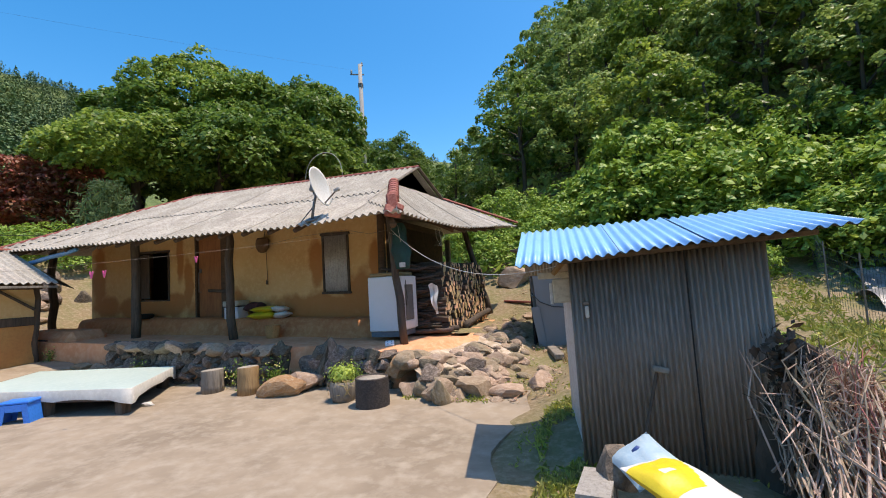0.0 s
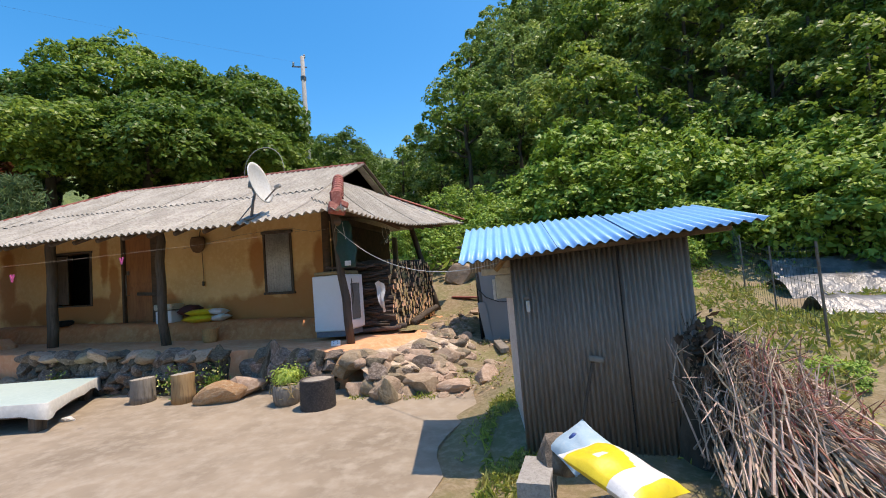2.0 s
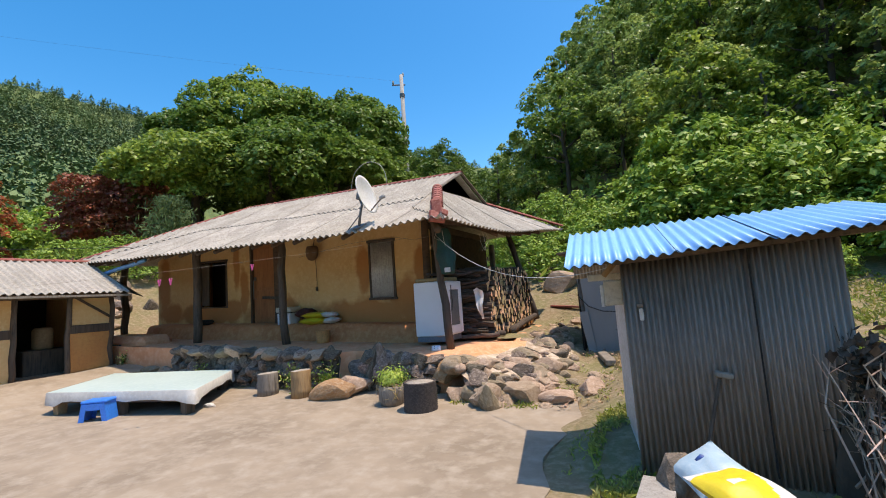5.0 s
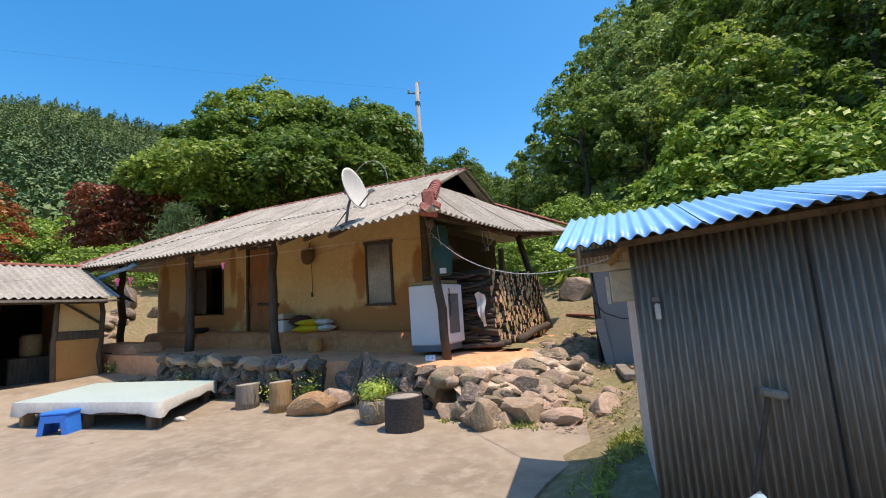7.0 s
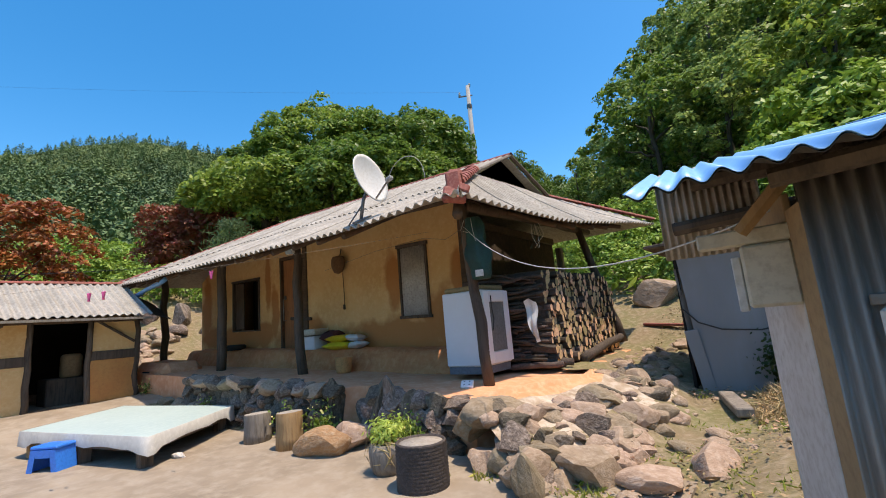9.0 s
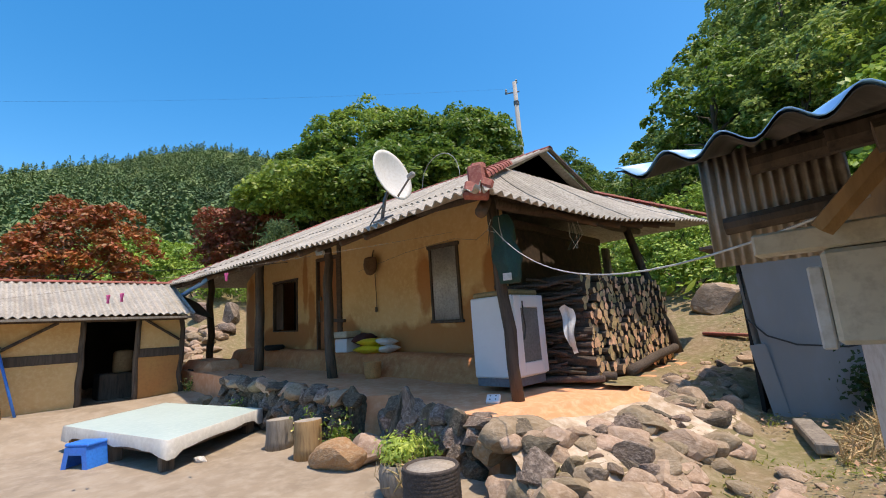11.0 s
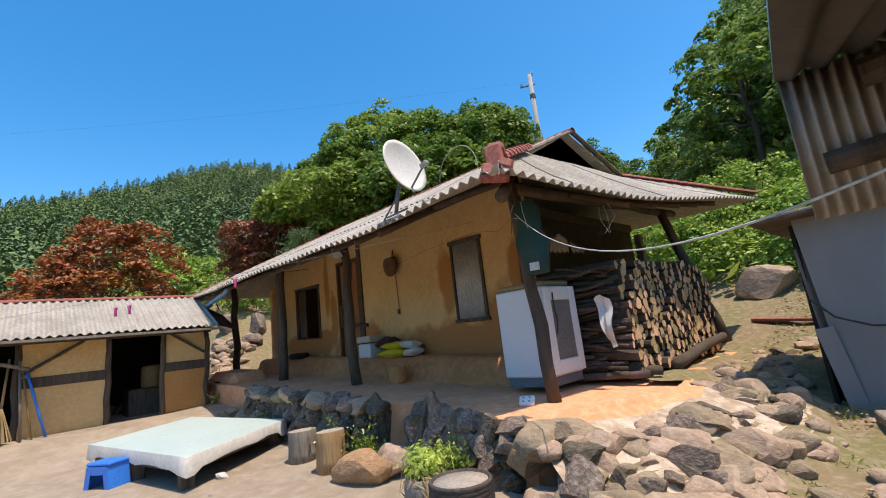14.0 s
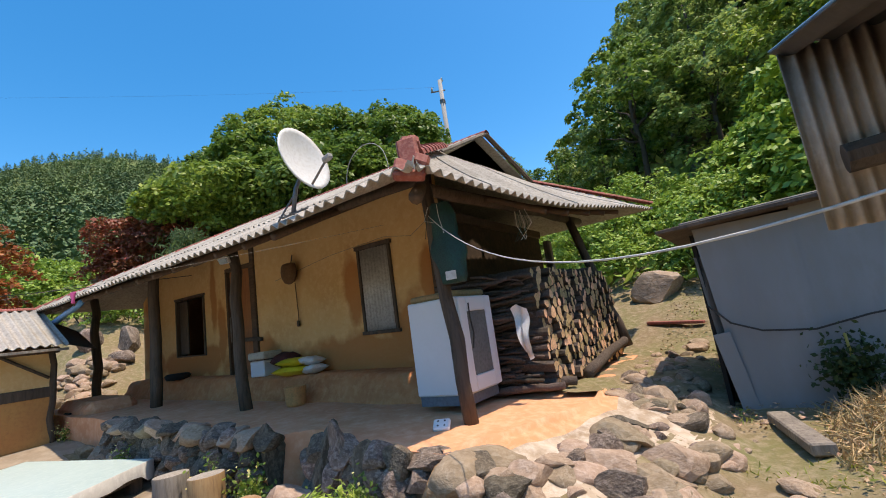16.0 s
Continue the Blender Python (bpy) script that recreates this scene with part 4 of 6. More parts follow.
def bed_slab(z0, z1, grow):
    cx_, cy_ = sum(p[0] for p in BED) / 4, sum(p[1] for p in BED) / 4
    P = [(cx_ + (x - cx_) * grow, cy_ + (y - cy_) * grow) for x, y in BED]
    return plain_slope([(x, y, z1) for x, y in P], z1 - z0)


part("top_cover", bed_slab(0.352, 0.372, 1.0), M_BEDTOP, bed, "pale green vinyl top")
part("frame", bed_slab(0.20, 0.35, 0.975), M_WOODDK, bed)


def skirt():
    V, F = [], []
    ring = []
    for a, b in zip(BED, BED[1:] + BED[:1]):
        for i in range(16):
            ring.append((a[0] + (b[0] - a[0]) * i / 16, a[1] + (b[1] - a[1]) * i / 16))
    k = len(ring)
    cx_, cy_ = sum(p[0] for p in BED) / 4, sum(p[1] for p in BED) / 4
    for lay, (dz, gr) in enumerate(((0.374, 1.0), (0.368, 1.006), (0.232, 1.012))):
        for i, (x, y) in enumerate(ring):
            w = 0.006 * noise.noise((x * 5, y * 5, lay)) * lay
            drop = (0.035 * noise.noise((x * 3, y * 3, 2)) - (0.06 if i % 16 in (0, 1, 15) else 0)) if lay == 2 else 0
            V.append((cx_ + (x - cx_) * (gr + w), cy_ + (y - cy_) * (gr + w), dz + drop))
    for lay in range(2):
        for i in range(k):
            a, b = lay * k + i, lay * k + (i + 1) % k
            F.append((a, b, b + k, a + k))
    return V, F


part("skirt", skirt(), M_BEDSIDE, bed, "white vinyl skirt hanging over the edge", True)
for (x, y) in ((-8.95, 3.86), (-6.50, 4.36), (-7.48, 5.70), (-9.95, 5.22), (-7.7, 4.1)):
    z = ground_z(x, y)
    part("leg", g_box(x - 0.07, x + 0.07, y - 0.07, y + 0.07, z, 0.21, 0.01), M_WOODDK if x > -8.5 else M_TANPL, bed)


# ---- trees ----
def tree_at(kind, x, y, s, turn):
    m = Matrix.LocRotScale((x, y, ground_z(x, y) - 0.1), Euler((0, 0, turn)), (s, s, s * rng.uniform(0.92, 1.12)))
    src = kind
    c = copy_thing(src, pose(0, 0, 0))
    c.matrix_basis = m
    return c


def limb_set(height, r, crown_z, reach, n, seed):
    rr = random.Random(seed)
    gs = [log((0, 0, -0.5), (rr.uniform(-0.3, 0.3), rr.uniform(-0.3, 0.3), height), r, seed, 9, 0.08, 7, 0.10, 0.35)]
    for k in range(n):
        a = 2 * math.pi * k / n + rr.uniform(-0.4, 0.4)
        z = crown_z * rr.uniform(0.55, 0.95)
        gs.append(log((0, 0, z), (math.cos(a) * reach, math.sin(a) * reach, z + reach * rr.uniform(0.5, 1.0)), r * 0.42, seed + k + 1, 6, 0.08, 4, 0.12, 0.3))
    return g_join(*gs)


def make_tree(name, label, lobes, boughs, per, leaf, material, height, r, spread, seed, group="", flat=0.62):
    t = thing(name, label, "tree", (0, 0, 0), group)
    part("trunk", limb_set(height, r, height * 0.62, lobes[0][3] * 0.7, 6, seed), M_BARK, t, "", True)
    part("crown", crown(lobes, boughs, per, leaf, spread, flat=flat), material, t)
    return t


def lobed(r, z, rz, k, seed, s=0.62):
    """A main lobe with smaller ones about it."""
    rr = random.Random(seed)
    out_ = [(0, 0, z, r * 0.8, rz * 0.85)]
    for i in range(k):
        a = 2 * math.pi * i / k + rr.uniform(-0.5, 0.5)
        q = r * rr.uniform(0.40, 0.62)
        out_.append((math.cos(a) * q, math.sin(a) * q, z + rz * rr.uniform(-0.45, 0.5), r * s * rr.uniform(0.75, 1.1), rz * s * rr.uniform(0.7, 1.0)))
    out_.append((rr.uniform(-0.5, 0.5), rr.uniform(-0.5, 0.5), z + rz * 0.45, r * 0.5, rz * 0.55))
    return out_


def polar(az, d):
    return -math.sin(radians(az)) * d, math.cos(radians(az)) * d


# broad trees behind the house: bearing, distance, top height, crown radius
for i, (az, d, top, r) in enumerate(((48.6, 31, 17.4, 3.5), (54.6, 31, 14.7, 3.2), (43.3, 30, 15.9, 3.4), (37.0, 29, 15.2, 3.7), (59.3, 32, 11.6, 2.2), (47, 25, 11.0, 3.6), (55, 26, 10.2, 3.6), (39, 25, 10.6, 3.6), (34.2, 27, 11.0, 2.2), (25.4, 48, 18.6, 3.8), (27.8, 50, 17.5, 3.6))):
    x, y = polar(az, d)
    z0 = ground_z(x, y)
    hgt = top - z0
    rz = hgt * 0.40
    t = make_tree("broadleaf_tree", "tall broadleaf tree in full green leaf", lobed(r, hgt - rz * 1.02, rz, 7, i), int(150 * (r / 4) ** 2) + 50, 140, 0.25, M_LEAF, hgt * 0.85, 0.28, 0.78, 300 + i, "trees behind the house")
    t.location = (x, y, z0)

for i, (az, d, top, r, m_, lab) in enumerate(((77.6, 23.8, 7.9, 2.6, M_LEAFORANGE, "orange-red maple with fine spreading leaves"), (62.4, 26.5, 8.3, 2.1, M_LEAFRED, "dark red maple with fine spreading leaves"))):
    x, y = polar(az, d)
    z0 = ground_z(x, y)
    hgt = top - z0
    t = make_tree("maple_tree", lab, lobed(r, hgt * 0.52, hgt * 0.47, 9, 60 + i), 360, 70, 0.18, m_, hgt * 0.8, 0.14, 0.5, 400 + i, "maples", 0.42)
    t.location = (x, y, z0)

x, y = polar(57.5, 21)
t = thing("juniper", "grey-green juniper beside the red maple", "shrub", (x, y, ground_z(x, y)))
C = rng.normal(size=(2600, 3)) * np.array([0.75, 0.75, 0.2])
C[:, 2] = rng.uniform(0.5, 3.2, 2600)
C[:, :2] *= (1.25 - C[:, 2:3] / 3.4)
N_ = rng.normal(size=(2600, 3)) * np.array([1, 1, 0.25])
part("crown", leaf_mesh(C, N_, rng.uniform(0.15, 0.4, 2600), 0.18), M_JUNIPER, t)
part("trunk", log((0, 0, -0.2), (0, 0, 1.6), 0.07, 5), M_BARK, t)

# hillside wood
kinds = []
for i in range(5):
    kinds.append(make_tree("forest_tree", "dark green tree on the wooded hillside", lobed(2.8, 4.9, 3.9, 7, 20 + i), 74, 84, 0.275, (M_LEAFDK, M_LEAF, M_LEAFDK, M_LEAFDK, M_LEAF)[i], 7.5, 0.17, 0.60, 500 + i, "hillside wood"))
spots = []
for row, dd in enumerate((0.2, 2.3, 4.4, 6.6, 9.0, 11.6, 14.6, 18, 22, 26.5, 32, 38)):
    u = -14.0
    while u < 34:
        uu = u + rng.uniform(-0.9, 0.9)
        d = dd + rng.uniform(-1.2, 1.2)
        x = 0.5 * d + 0.86 * uu
        y = 20 + 0.86 * d - 0.5 * uu
        az = math.degrees(math.atan2(-x, y))
        dist = math.hypot(x, y)
        s = rng.uniform(0.5, 0.85) + 0.012 * d
        room = 9.4 * s + ground_z(x, y) - 1.5
        limit = float(np.interp(az + 1.5, (-60, 2.5, 7.0, 12.5, 15.3, 17.0, 18.5), (48, 33, 30.3, 28.0, 25.0, 22.0, 18.5)))
        if az < 17.8 and az > -52:
            cap = (math.tan(radians(limit)) * dist - (ground_z(x, y) - 1.5)) / 9.4
            s = min(s, cap) if az > 14.2 else max(min(s, cap), 0.42)
            if s > 0.35:
                spots.append((x, y, s))
        u += 3.1 + row * 0.22
first = {}
for k, (x, y, s) in enumerate(spots):
    i = int(rng.integers(0, 5))
    if i not in first:
        first[i] = True
        kinds[i].matrix_basis = Matrix.LocRotScale((x, y, ground_z(x, y) - 0.1), None, (s, s, s))
    else:
        tree_at(kinds[i], x, y, s, rng.uniform(0, 6.28))

# shrubs at the foot of the hill and behind the yard
shrubs = []
for i in range(5):
    t = thing("shrub", "bright green leafy shrub on the bank", "shrub", (0, 0, 0), "bank shrubs")
    part("leaves", crown([(0, 0, 0.45, 0.85, 0.6), (0.5, 0.2, 0.35, 0.6, 0.5), (-0.5, -0.1, 0.5, 0.6, 0.5)], 46 if i < 3 else 84, 40 if i < 3 else 62, 0.115 if i < 3 else 0.072, 0.24 if i < 3 else 0.19), M_LEAFLT, t)
    part("stems", g_join(*[log((0, 0, -0.1), (math.cos(a) * 0.6, math.sin(a) * 0.6, 0.8), 0.015, 600 + i * 10 + int(a * 3), 5, n=3, taper=0.4) for a in (0.3, 1.6, 2.9, 4.2, 5.4)]), M_BARK, t)
    shrubs.append(t)
used = set()


def put_shrub(x, y, s):
    i = int(rng.integers(0, 3)) if s < 1.15 else int(rng.integers(3, 5))
    m = Matrix.LocRotScale((x, y, ground_z(x, y) - 0.1), Euler((0, 0, rng.uniform(0, 6.28))), (s, s, s * rng.uniform(0.8, 1.25)))
    if i in used:
        c = copy_thing(shrubs[i], pose(0, 0, 0))
        c.matrix_basis = m
    else:
        used.add(i)
        shrubs[i].matrix_basis = m


for k in range(95):
    x, y = rng.uniform(-7, 22), rng.uniform(14.8, 20)
    if 0.5 * x + 0.86 * (y - 20) < 2.0 and not (x > 3 and y < 16.5 - 0.2 * x):
        put_shrub(x, y, rng.uniform(0.9, 1.9))
for k in range(90):
    u, d = rng.uniform(1, 30), rng.uniform(-3.0, 0.8)
    put_shrub(0.5 * d + 0.86 * u, 20 + 0.86 * d - 0.5 * u, rng.uniform(1.4, 3.0))
for x, y, s in ((-18.4, 9.6, 1.0), (-17.6, 10.6, 0.9), (-18.8, 8.4, 1.1), (-17.2, 11.6, 1.0), (-19.5, 10.4, 1.1)):
    put_shrub(x, y, s)
for az, d, s in ((73.5, 36, 3.6), (75.5, 33, 2.6), (71.5, 33, 2.6), (77, 38, 3.8), (70, 40, 4.0), (93, 30, 3.5), (90, 36, 4.5), (68, 34, 3), (59, 30, 2.4), (84, 40, 4.2), (18.5, 46, 1.7), (21.5, 50, 1.8), (15, 40, 1.8), (24, 40, 1.5)):
    x, y = polar(az, d)
    put_shrub(x, y, s)
for x, y, s in ((1.7, 8.4, 0.45), (2.2, 10.4, 0.8), (1.6, 11.8, 0.95), (3.2, 12.6, 0.8), (0.6, 12.8, 1.0), (-0.4, 13.4, 0.9), (-1.6, 14.4, 1.0), (2.1, 5.6, 0.34), (2.4, 4.7, 0.30), (1.9, 7.0, 0.36)):
    put_shrub(x, y, s)

# ---- far wooded hills ----
HILL = ((-180, 9), (-120, 10), (-60, 14), (-20, 16), (10, 16.5), (19, 17.0), (24, 18.0), (32, 20), (55, 21.2), (61, 22.3), (65, 22.7), (70.5, 23.2), (74, 22.5), (77, 21.7), (80, 20.4), (83, 19.7), (85.3, 18.9), (87.7, 18.1), (92, 16.8), (105, 15), (140, 11), (180, 9))


def hill_el(az):
    for (a, e), (b, f) in zip(HILL, HILL[1:]):
        if a <= az <= b:
            return e + (f - e) * (az - a) / (b - a)
    return 9


def hill_point(az, k):
    """A point of the far hillside: k from 0 at its foot to 1 on the ridge."""
    r = 60 + 130 * k
    el = hill_el(az)
    top = 1.5 + math.tan(radians(el)) * 190
    z = 5 + (top - 9) * k ** 1.25 + 4.0 * noise.noise((az * 0.09, k * 3, 1)) * min(k * 2, 1) * (1 - 0.8 * k)
    x, y = polar(az, r)
    return x, y, z


V, F = [], []
na, nk = 180, 12
for i in range(na):
    for j in range(nk):
        V.append(hill_point(-180 + i * 2.0, j / (nk - 1)))
for i in range(na):
    for j in range(nk - 1):
        a, b = i * nk + j, ((i + 1) % na) * nk + j
        F.append((a, b, b + 1, a + 1))
for i in range(na):
    x, y, z = V[i * nk + nk - 1]
    V.append((x * 1.5, y * 1.5, 0))
for i in range(na):
    a, b = i * nk + nk - 1, ((i + 1) % na) * nk + nk - 1
    F.append((a, b, na * nk + (i + 1) % na, na * nk + i))
hills = single("hills", (V, F), M_FARHILL, "far hills covered with pine wood", "hill", kind="structure", smooth=True)

C, N_, S = [], [], []
for k in range(4300):
    az = rng.uniform(57, 100) if k < 3700 else rng.uniform(14, 34)
    kk = rng.uniform(0.02, 1.0) ** 0.75
    x, y, z = hill_point(az, kk)
    h = rng.uniform(2.4, 6.0) * (1.5 - 0.85 * kk)
    m_ = 92
    layer = rng.integers(0, 6, m_) / 5.0
    a = rng.uniform(0, 6.28, m_)
    wide = 0.50 if rng.random() < 0.5 else 0.36
    rad = (1 - 0.82 * layer ** 1.4) * wide * h * np.sqrt(rng.uniform(0.05, 1.0, m_))
    C.append(np.stack([x + rad * np.cos(a), y + rad * np.sin(a), z + h * (0.25 + 0.72 * layer) - 0.25 * rad + rng.normal(size=m_) * 0.08 * h], 1))
    N_.append(np.stack([np.cos(a) * 0.5, np.sin(a) * 0.5, np.full(m_, 0.7)], 1) + rng.normal(size=(m_, 3)) * 0.4)
    S.append(rng.uniform(0.08, 0.18, m_) * h)
single("pine_wood", leaf_mesh(np.concatenate(C), np.concatenate(N_), np.concatenate(S), 0.6), M_PINE, "dense dark pine wood on the far hill", "wood", kind="stuff")

# ---- utility poles ----
def utility_pole(x, y, z0, z1, r, arms):
    p = thing("utility_pole", "slim grey concrete utility pole", "utility pole", (0, 0, 0), "utility poles")
    part("shaft", g_tube([(x, y, z0), (x, y, z1)], [r * 1.25, r * 0.8], 10), M_POLE, p, "", True)
    if arms:
        part("crossarm", g_slab(1.0, 0.08, 0.08, pose(x - 0.25, y, z1 - 0.7, 0, 0, 30), 0.01), M_STEEL, p)
        part("insulator", g_lathe([(0.05, 0), (0.09, 0.08), (0.05, 0.14), (0.08, 0.2), (0.03, 0.3)], 8, (x - 0.6, y - 0.2, z1 - 0.65)), M_POLE, p)
        part("insulator", g_lathe([(0.05, 0), (0.09, 0.08), (0.05, 0.14), (0.08, 0.2), (0.03, 0.3)], 8, (x + 0.1, y + 0.1, z1 - 0.1)), M_POLE, p)
        part("bracket", g_slab(0.30, 0.30, 0.35, pose(x, y, z1 - 1.6), 0.03), M_STEEL, p)
    return p


utility_pole(-15.4, 27.1, 5.0, 17.9, 0.17, True)
utility_pole(-21.6, 72.9, 8.0, 22.3, 0.17, False)


# ---- stones of the plinth ----
def stone_set(n, material, seed, sub, flat=0.56):
    out = [mesh_of("stone", g_rock((1, 1, 1), seed + i, None, sub, 10, flat), material, True) for i in range(n)]
    for me in out:
        me.set_sharp_from_angle(angle=radians(27))
    return out


DARK, BANK, BROWN = stone_set(8, M_ROCKDK, 700, 3), stone_set(12, M_ROCK, 750, 3, 0.68), stone_set(3, M_ROCKBR, 790, 3)
sr = random.Random(12)


def stone(meshes, x, y, z, sx, sy, sz, parent, turn=None, name="stone"):
    ob = new(name, sr.choice(meshes))
    e = Euler((sr.uniform(-0.25, 0.25), sr.uniform(-0.25, 0.25), sr.uniform(0, 6.28) if turn is None else turn))
    ob.matrix_basis = Matrix.LocRotScale((x, y, z), e, (sx * 0.9, sy * 0.9, sz * 0.95))
    if parent is not None:
        ob.parent = parent
    return ob


def floor_top(x):
    return 0.575 + SLOPE * (-3.3 - x)


x = -9.3
while x < -3.15:
    if not -5.08 < x < -4.38:
        top = floor_top(x)
        z = top - 0.07
        while z > 0.0:
            w, hh = sr.uniform(0.24, 0.42), sr.uniform(0.17, 0.27)
            stone(DARK, x + sr.uniform(-0.06, 0.06), 6.04 + 0.10 * smooth01(-6, -9, x) + sr.uniform(-0.06, 0.03) - (top - z) * 0.12, z, w, 0.26, hh, plinth, sr.uniform(-0.2, 0.2))
            z -= hh * 0.62
    x += 0.235
for k in range(13):
    x = -9.2 + k * 0.34
    stone(BANK if k % 3 else DARK, x, 6.0 + sr.uniform(-0.08, 0.05), floor_top(x) - 0.02, sr.uniform(0.34, 0.55), 0.30, sr.uniform(0.14, 0.22), plinth, sr.uniform(-0.3, 0.3))
for x, y, z, a, b, c, t_ in ((-5.10, 6.02, 0.50, 0.24, 0.30, 0.62, 0.2), (-4.30, 5.98, 0.40, 0.24, 0.28, 0.74, 0.4), (-4.08, 6.02, 0.42, 0.26, 0.25, 0.62, -0.3), (-3.72, 6.02, 0.36, 0.40, 0.25, 0.5, 0.1), (-4.72, 6.28, 0.30, 0.7, 0.3, 0.3, 0.0)):
    stone(DARK, x, y, z, a, b, c, plinth, t_)
stone(BANK, -4.66, 5.80, 0.10, 0.72, 0.46, 0.34, plinth, 0.15)
stone(BROWN, -2.98, 5.96, 0.33, 0.50, 0.34, 0.32, plinth, 0.3)
stone(BANK, -2.88, 6.12, 0.50, 0.68, 0.34, 0.13, plinth, 0.35)

# bank of stones and lime mortar round the open corner
EDGE = [Vector(p) for p in ((-3.02, 6.02, 0), (-2.74, 6.42, 0), (-2.50, 7.0, 0), (-2.36, 7.6, 0), (-2.46, 8.3, 0), (-2.50, 9.2, 0), (-2.55, 10.2, 0), (-2.65, 11.4, 0))]


def edge_at(k):
    k = min(max(k, 0), 0.9999) * (len(EDGE) - 1)
    i = int(k)
    p = EDGE[i].lerp(EDGE[i + 1], k - i)
    d = (EDGE[i + 1] - EDGE[i]).normalized()
    return p, Vector((d.y, -d.x, 0))


def bank_strip(k0, k1, o0, o1, n, m_, amp, seed):
    V, F = [], []
    for i in range(n + 1):
        p, nrm = edge_at(k0 + (k1 - k0) * i / n)
        for j in range(m_ + 1):
            o = o0 + (o1 - o0) * j / m_
            q = p + nrm * o
            s = min(1, max(0, o / 1.15))
            g = ground_z(q.x, q.y) - 0.02
            z = 0.56 * (1 - s) + g * s + (0.05 * math.sin(math.pi * s) if o > 0 else 0.045) + amp * noise.noise((q.x * 4, q.y * 4, seed))
            V.append((q.x, q.y, z))
    for i in range(n):
        for j in range(m_):
            a = i * (m_ + 1) + j
            F.append((a, a + 1, a + m_ + 2, a + m_ + 1))
    return V, F


part("clay_apron", bank_strip(0.0, 0.55, -0.05, 0.14, 70, 10, 0.05, 8), M_CLAY, plinth, "sunlit red clay edge of the floor", True)
part("mortar", bank_strip(0.0, 0.58, 0.14, 0.92, 70, 28, 0.05, 8), M_MORTAR, plinth, "pale lime mortar", True)
part("earth_bank", bank_strip(0.0, 1.0, 0.62, 1.4, 60, 16, 0.05, 8), M_DIRT, plinth, "trodden earth bank", True)
part("earth_bank", bank_strip(0.50, 1.0, -0.42, 0.66, 40, 14, 0.05, 8), M_DIRT, plinth, "trodden earth bank", True)
for i in range(175):
    k = sr.random() ** 1.3 * 0.97
    o = sr.uniform(0.34 if 0.05 < k < 0.5 else 0.05, 1.12 if k < 0.45 else 0.8)
    p, nrm = edge_at(k)
    q = p + nrm * o
    s = min(1, o / 1.15)
    g = ground_z(q.x, q.y)
    z = 0.56 * (1 - s) + g * s + 0.04 * math.sin(math.pi * s)
    w = sr.uniform(0.16, 0.36) * (1.0 if k < 0.6 else 0.75) if sr.random() < 0.42 else sr.uniform(0.10, 0.24) * (1.0 if k < 0.5 else 0.72)
    stone(BANK if sr.random() < 0.8 else DARK, q.x, q.y, z - w * 0.05, w * sr.uniform(1.0, 1.5), w * sr.uniform(0.8, 1.2), w * sr.uniform(0.45, 0.85), plinth)
for x, y, a, b, c in ((-1.80, 5.80, 0.62, 0.42, 0.36), (-2.12, 5.40, 0.26, 0.22, 0.50), (-1.32, 5.85, 0.60, 0.40, 0.18), (-0.98, 6.25, 0.46, 0.30, 0.24), (-1.74, 6.75, 0.46, 0.36, 0.32), (-2.15, 6.35, 0.52, 0.36, 0.36), (-2.45, 5.72, 0.36, 0.3, 0.3), (-2.72, 5.75, 0.34, 0.3, 0.28), (-2.30, 5.60, 0.3, 0.25, 0.25)):
    g = ground_z(x, y)
    tagged(stone(BANK, x, y, g + c * 0.18, a, b, c, None, None, "boulder"), "weathered grey-brown field stone in the yard", "stone", "yard stones")
for i in range(70):
    x, y = sr.uniform(-2.0, 0.3), sr.uniform(5.4, 8.6)
    w = sr.uniform(0.05, 0.20) if i % 3 == 0 else sr.uniform(0.03, 0.09)
    tagged(stone(BANK, x, y, ground_z(x, y) + w * 0.08, w * 1.3, w, w * 0.5, None, None, "boulder"), "small flat stone half sunk in the yard soil", "stone", "yard stones")
# rubble terrace beyond the house, rocks on the back path
for i in range(260):
    az, d = sr.uniform(62, 73), sr.uniform(14.4, 18.5)
    x, y = polar(az, d)
    w = sr.uniform(0.12, 0.40)
    tagged(stone(BANK, x, y, ground_z(x, y) + w * 0.1, w * 1.3, w, w * 0.7, None, None, "boulder"), "pale rubble stone on the terrace bank", "stone", "terrace rubble")
for x, y, a, b, c in ((-16.8, 9.0, 1.1, 0.7, 0.9), (-16.1, 8.6, 0.6, 0.5, 0.4), (-17.2, 8.2, 0.9, 0.6, 0.7), (-15.9, 9.4, 0.55, 0.5, 0.4)):
    tagged(stone(DARK, x, y, ground_z(x, y) + 0.15 * c, a, b, c, None, None, "boulder"), "jagged grey boulder on the rubble terrace", "boulder", "terrace boulders")
tagged(stone(BANK, -2.62, 13.5, ground_z(-2.6, 13.5) + 0.15, 0.95, 0.7, 0.6, None, 0.3, "boulder"), "large pale boulder on the bank path", "boulder")

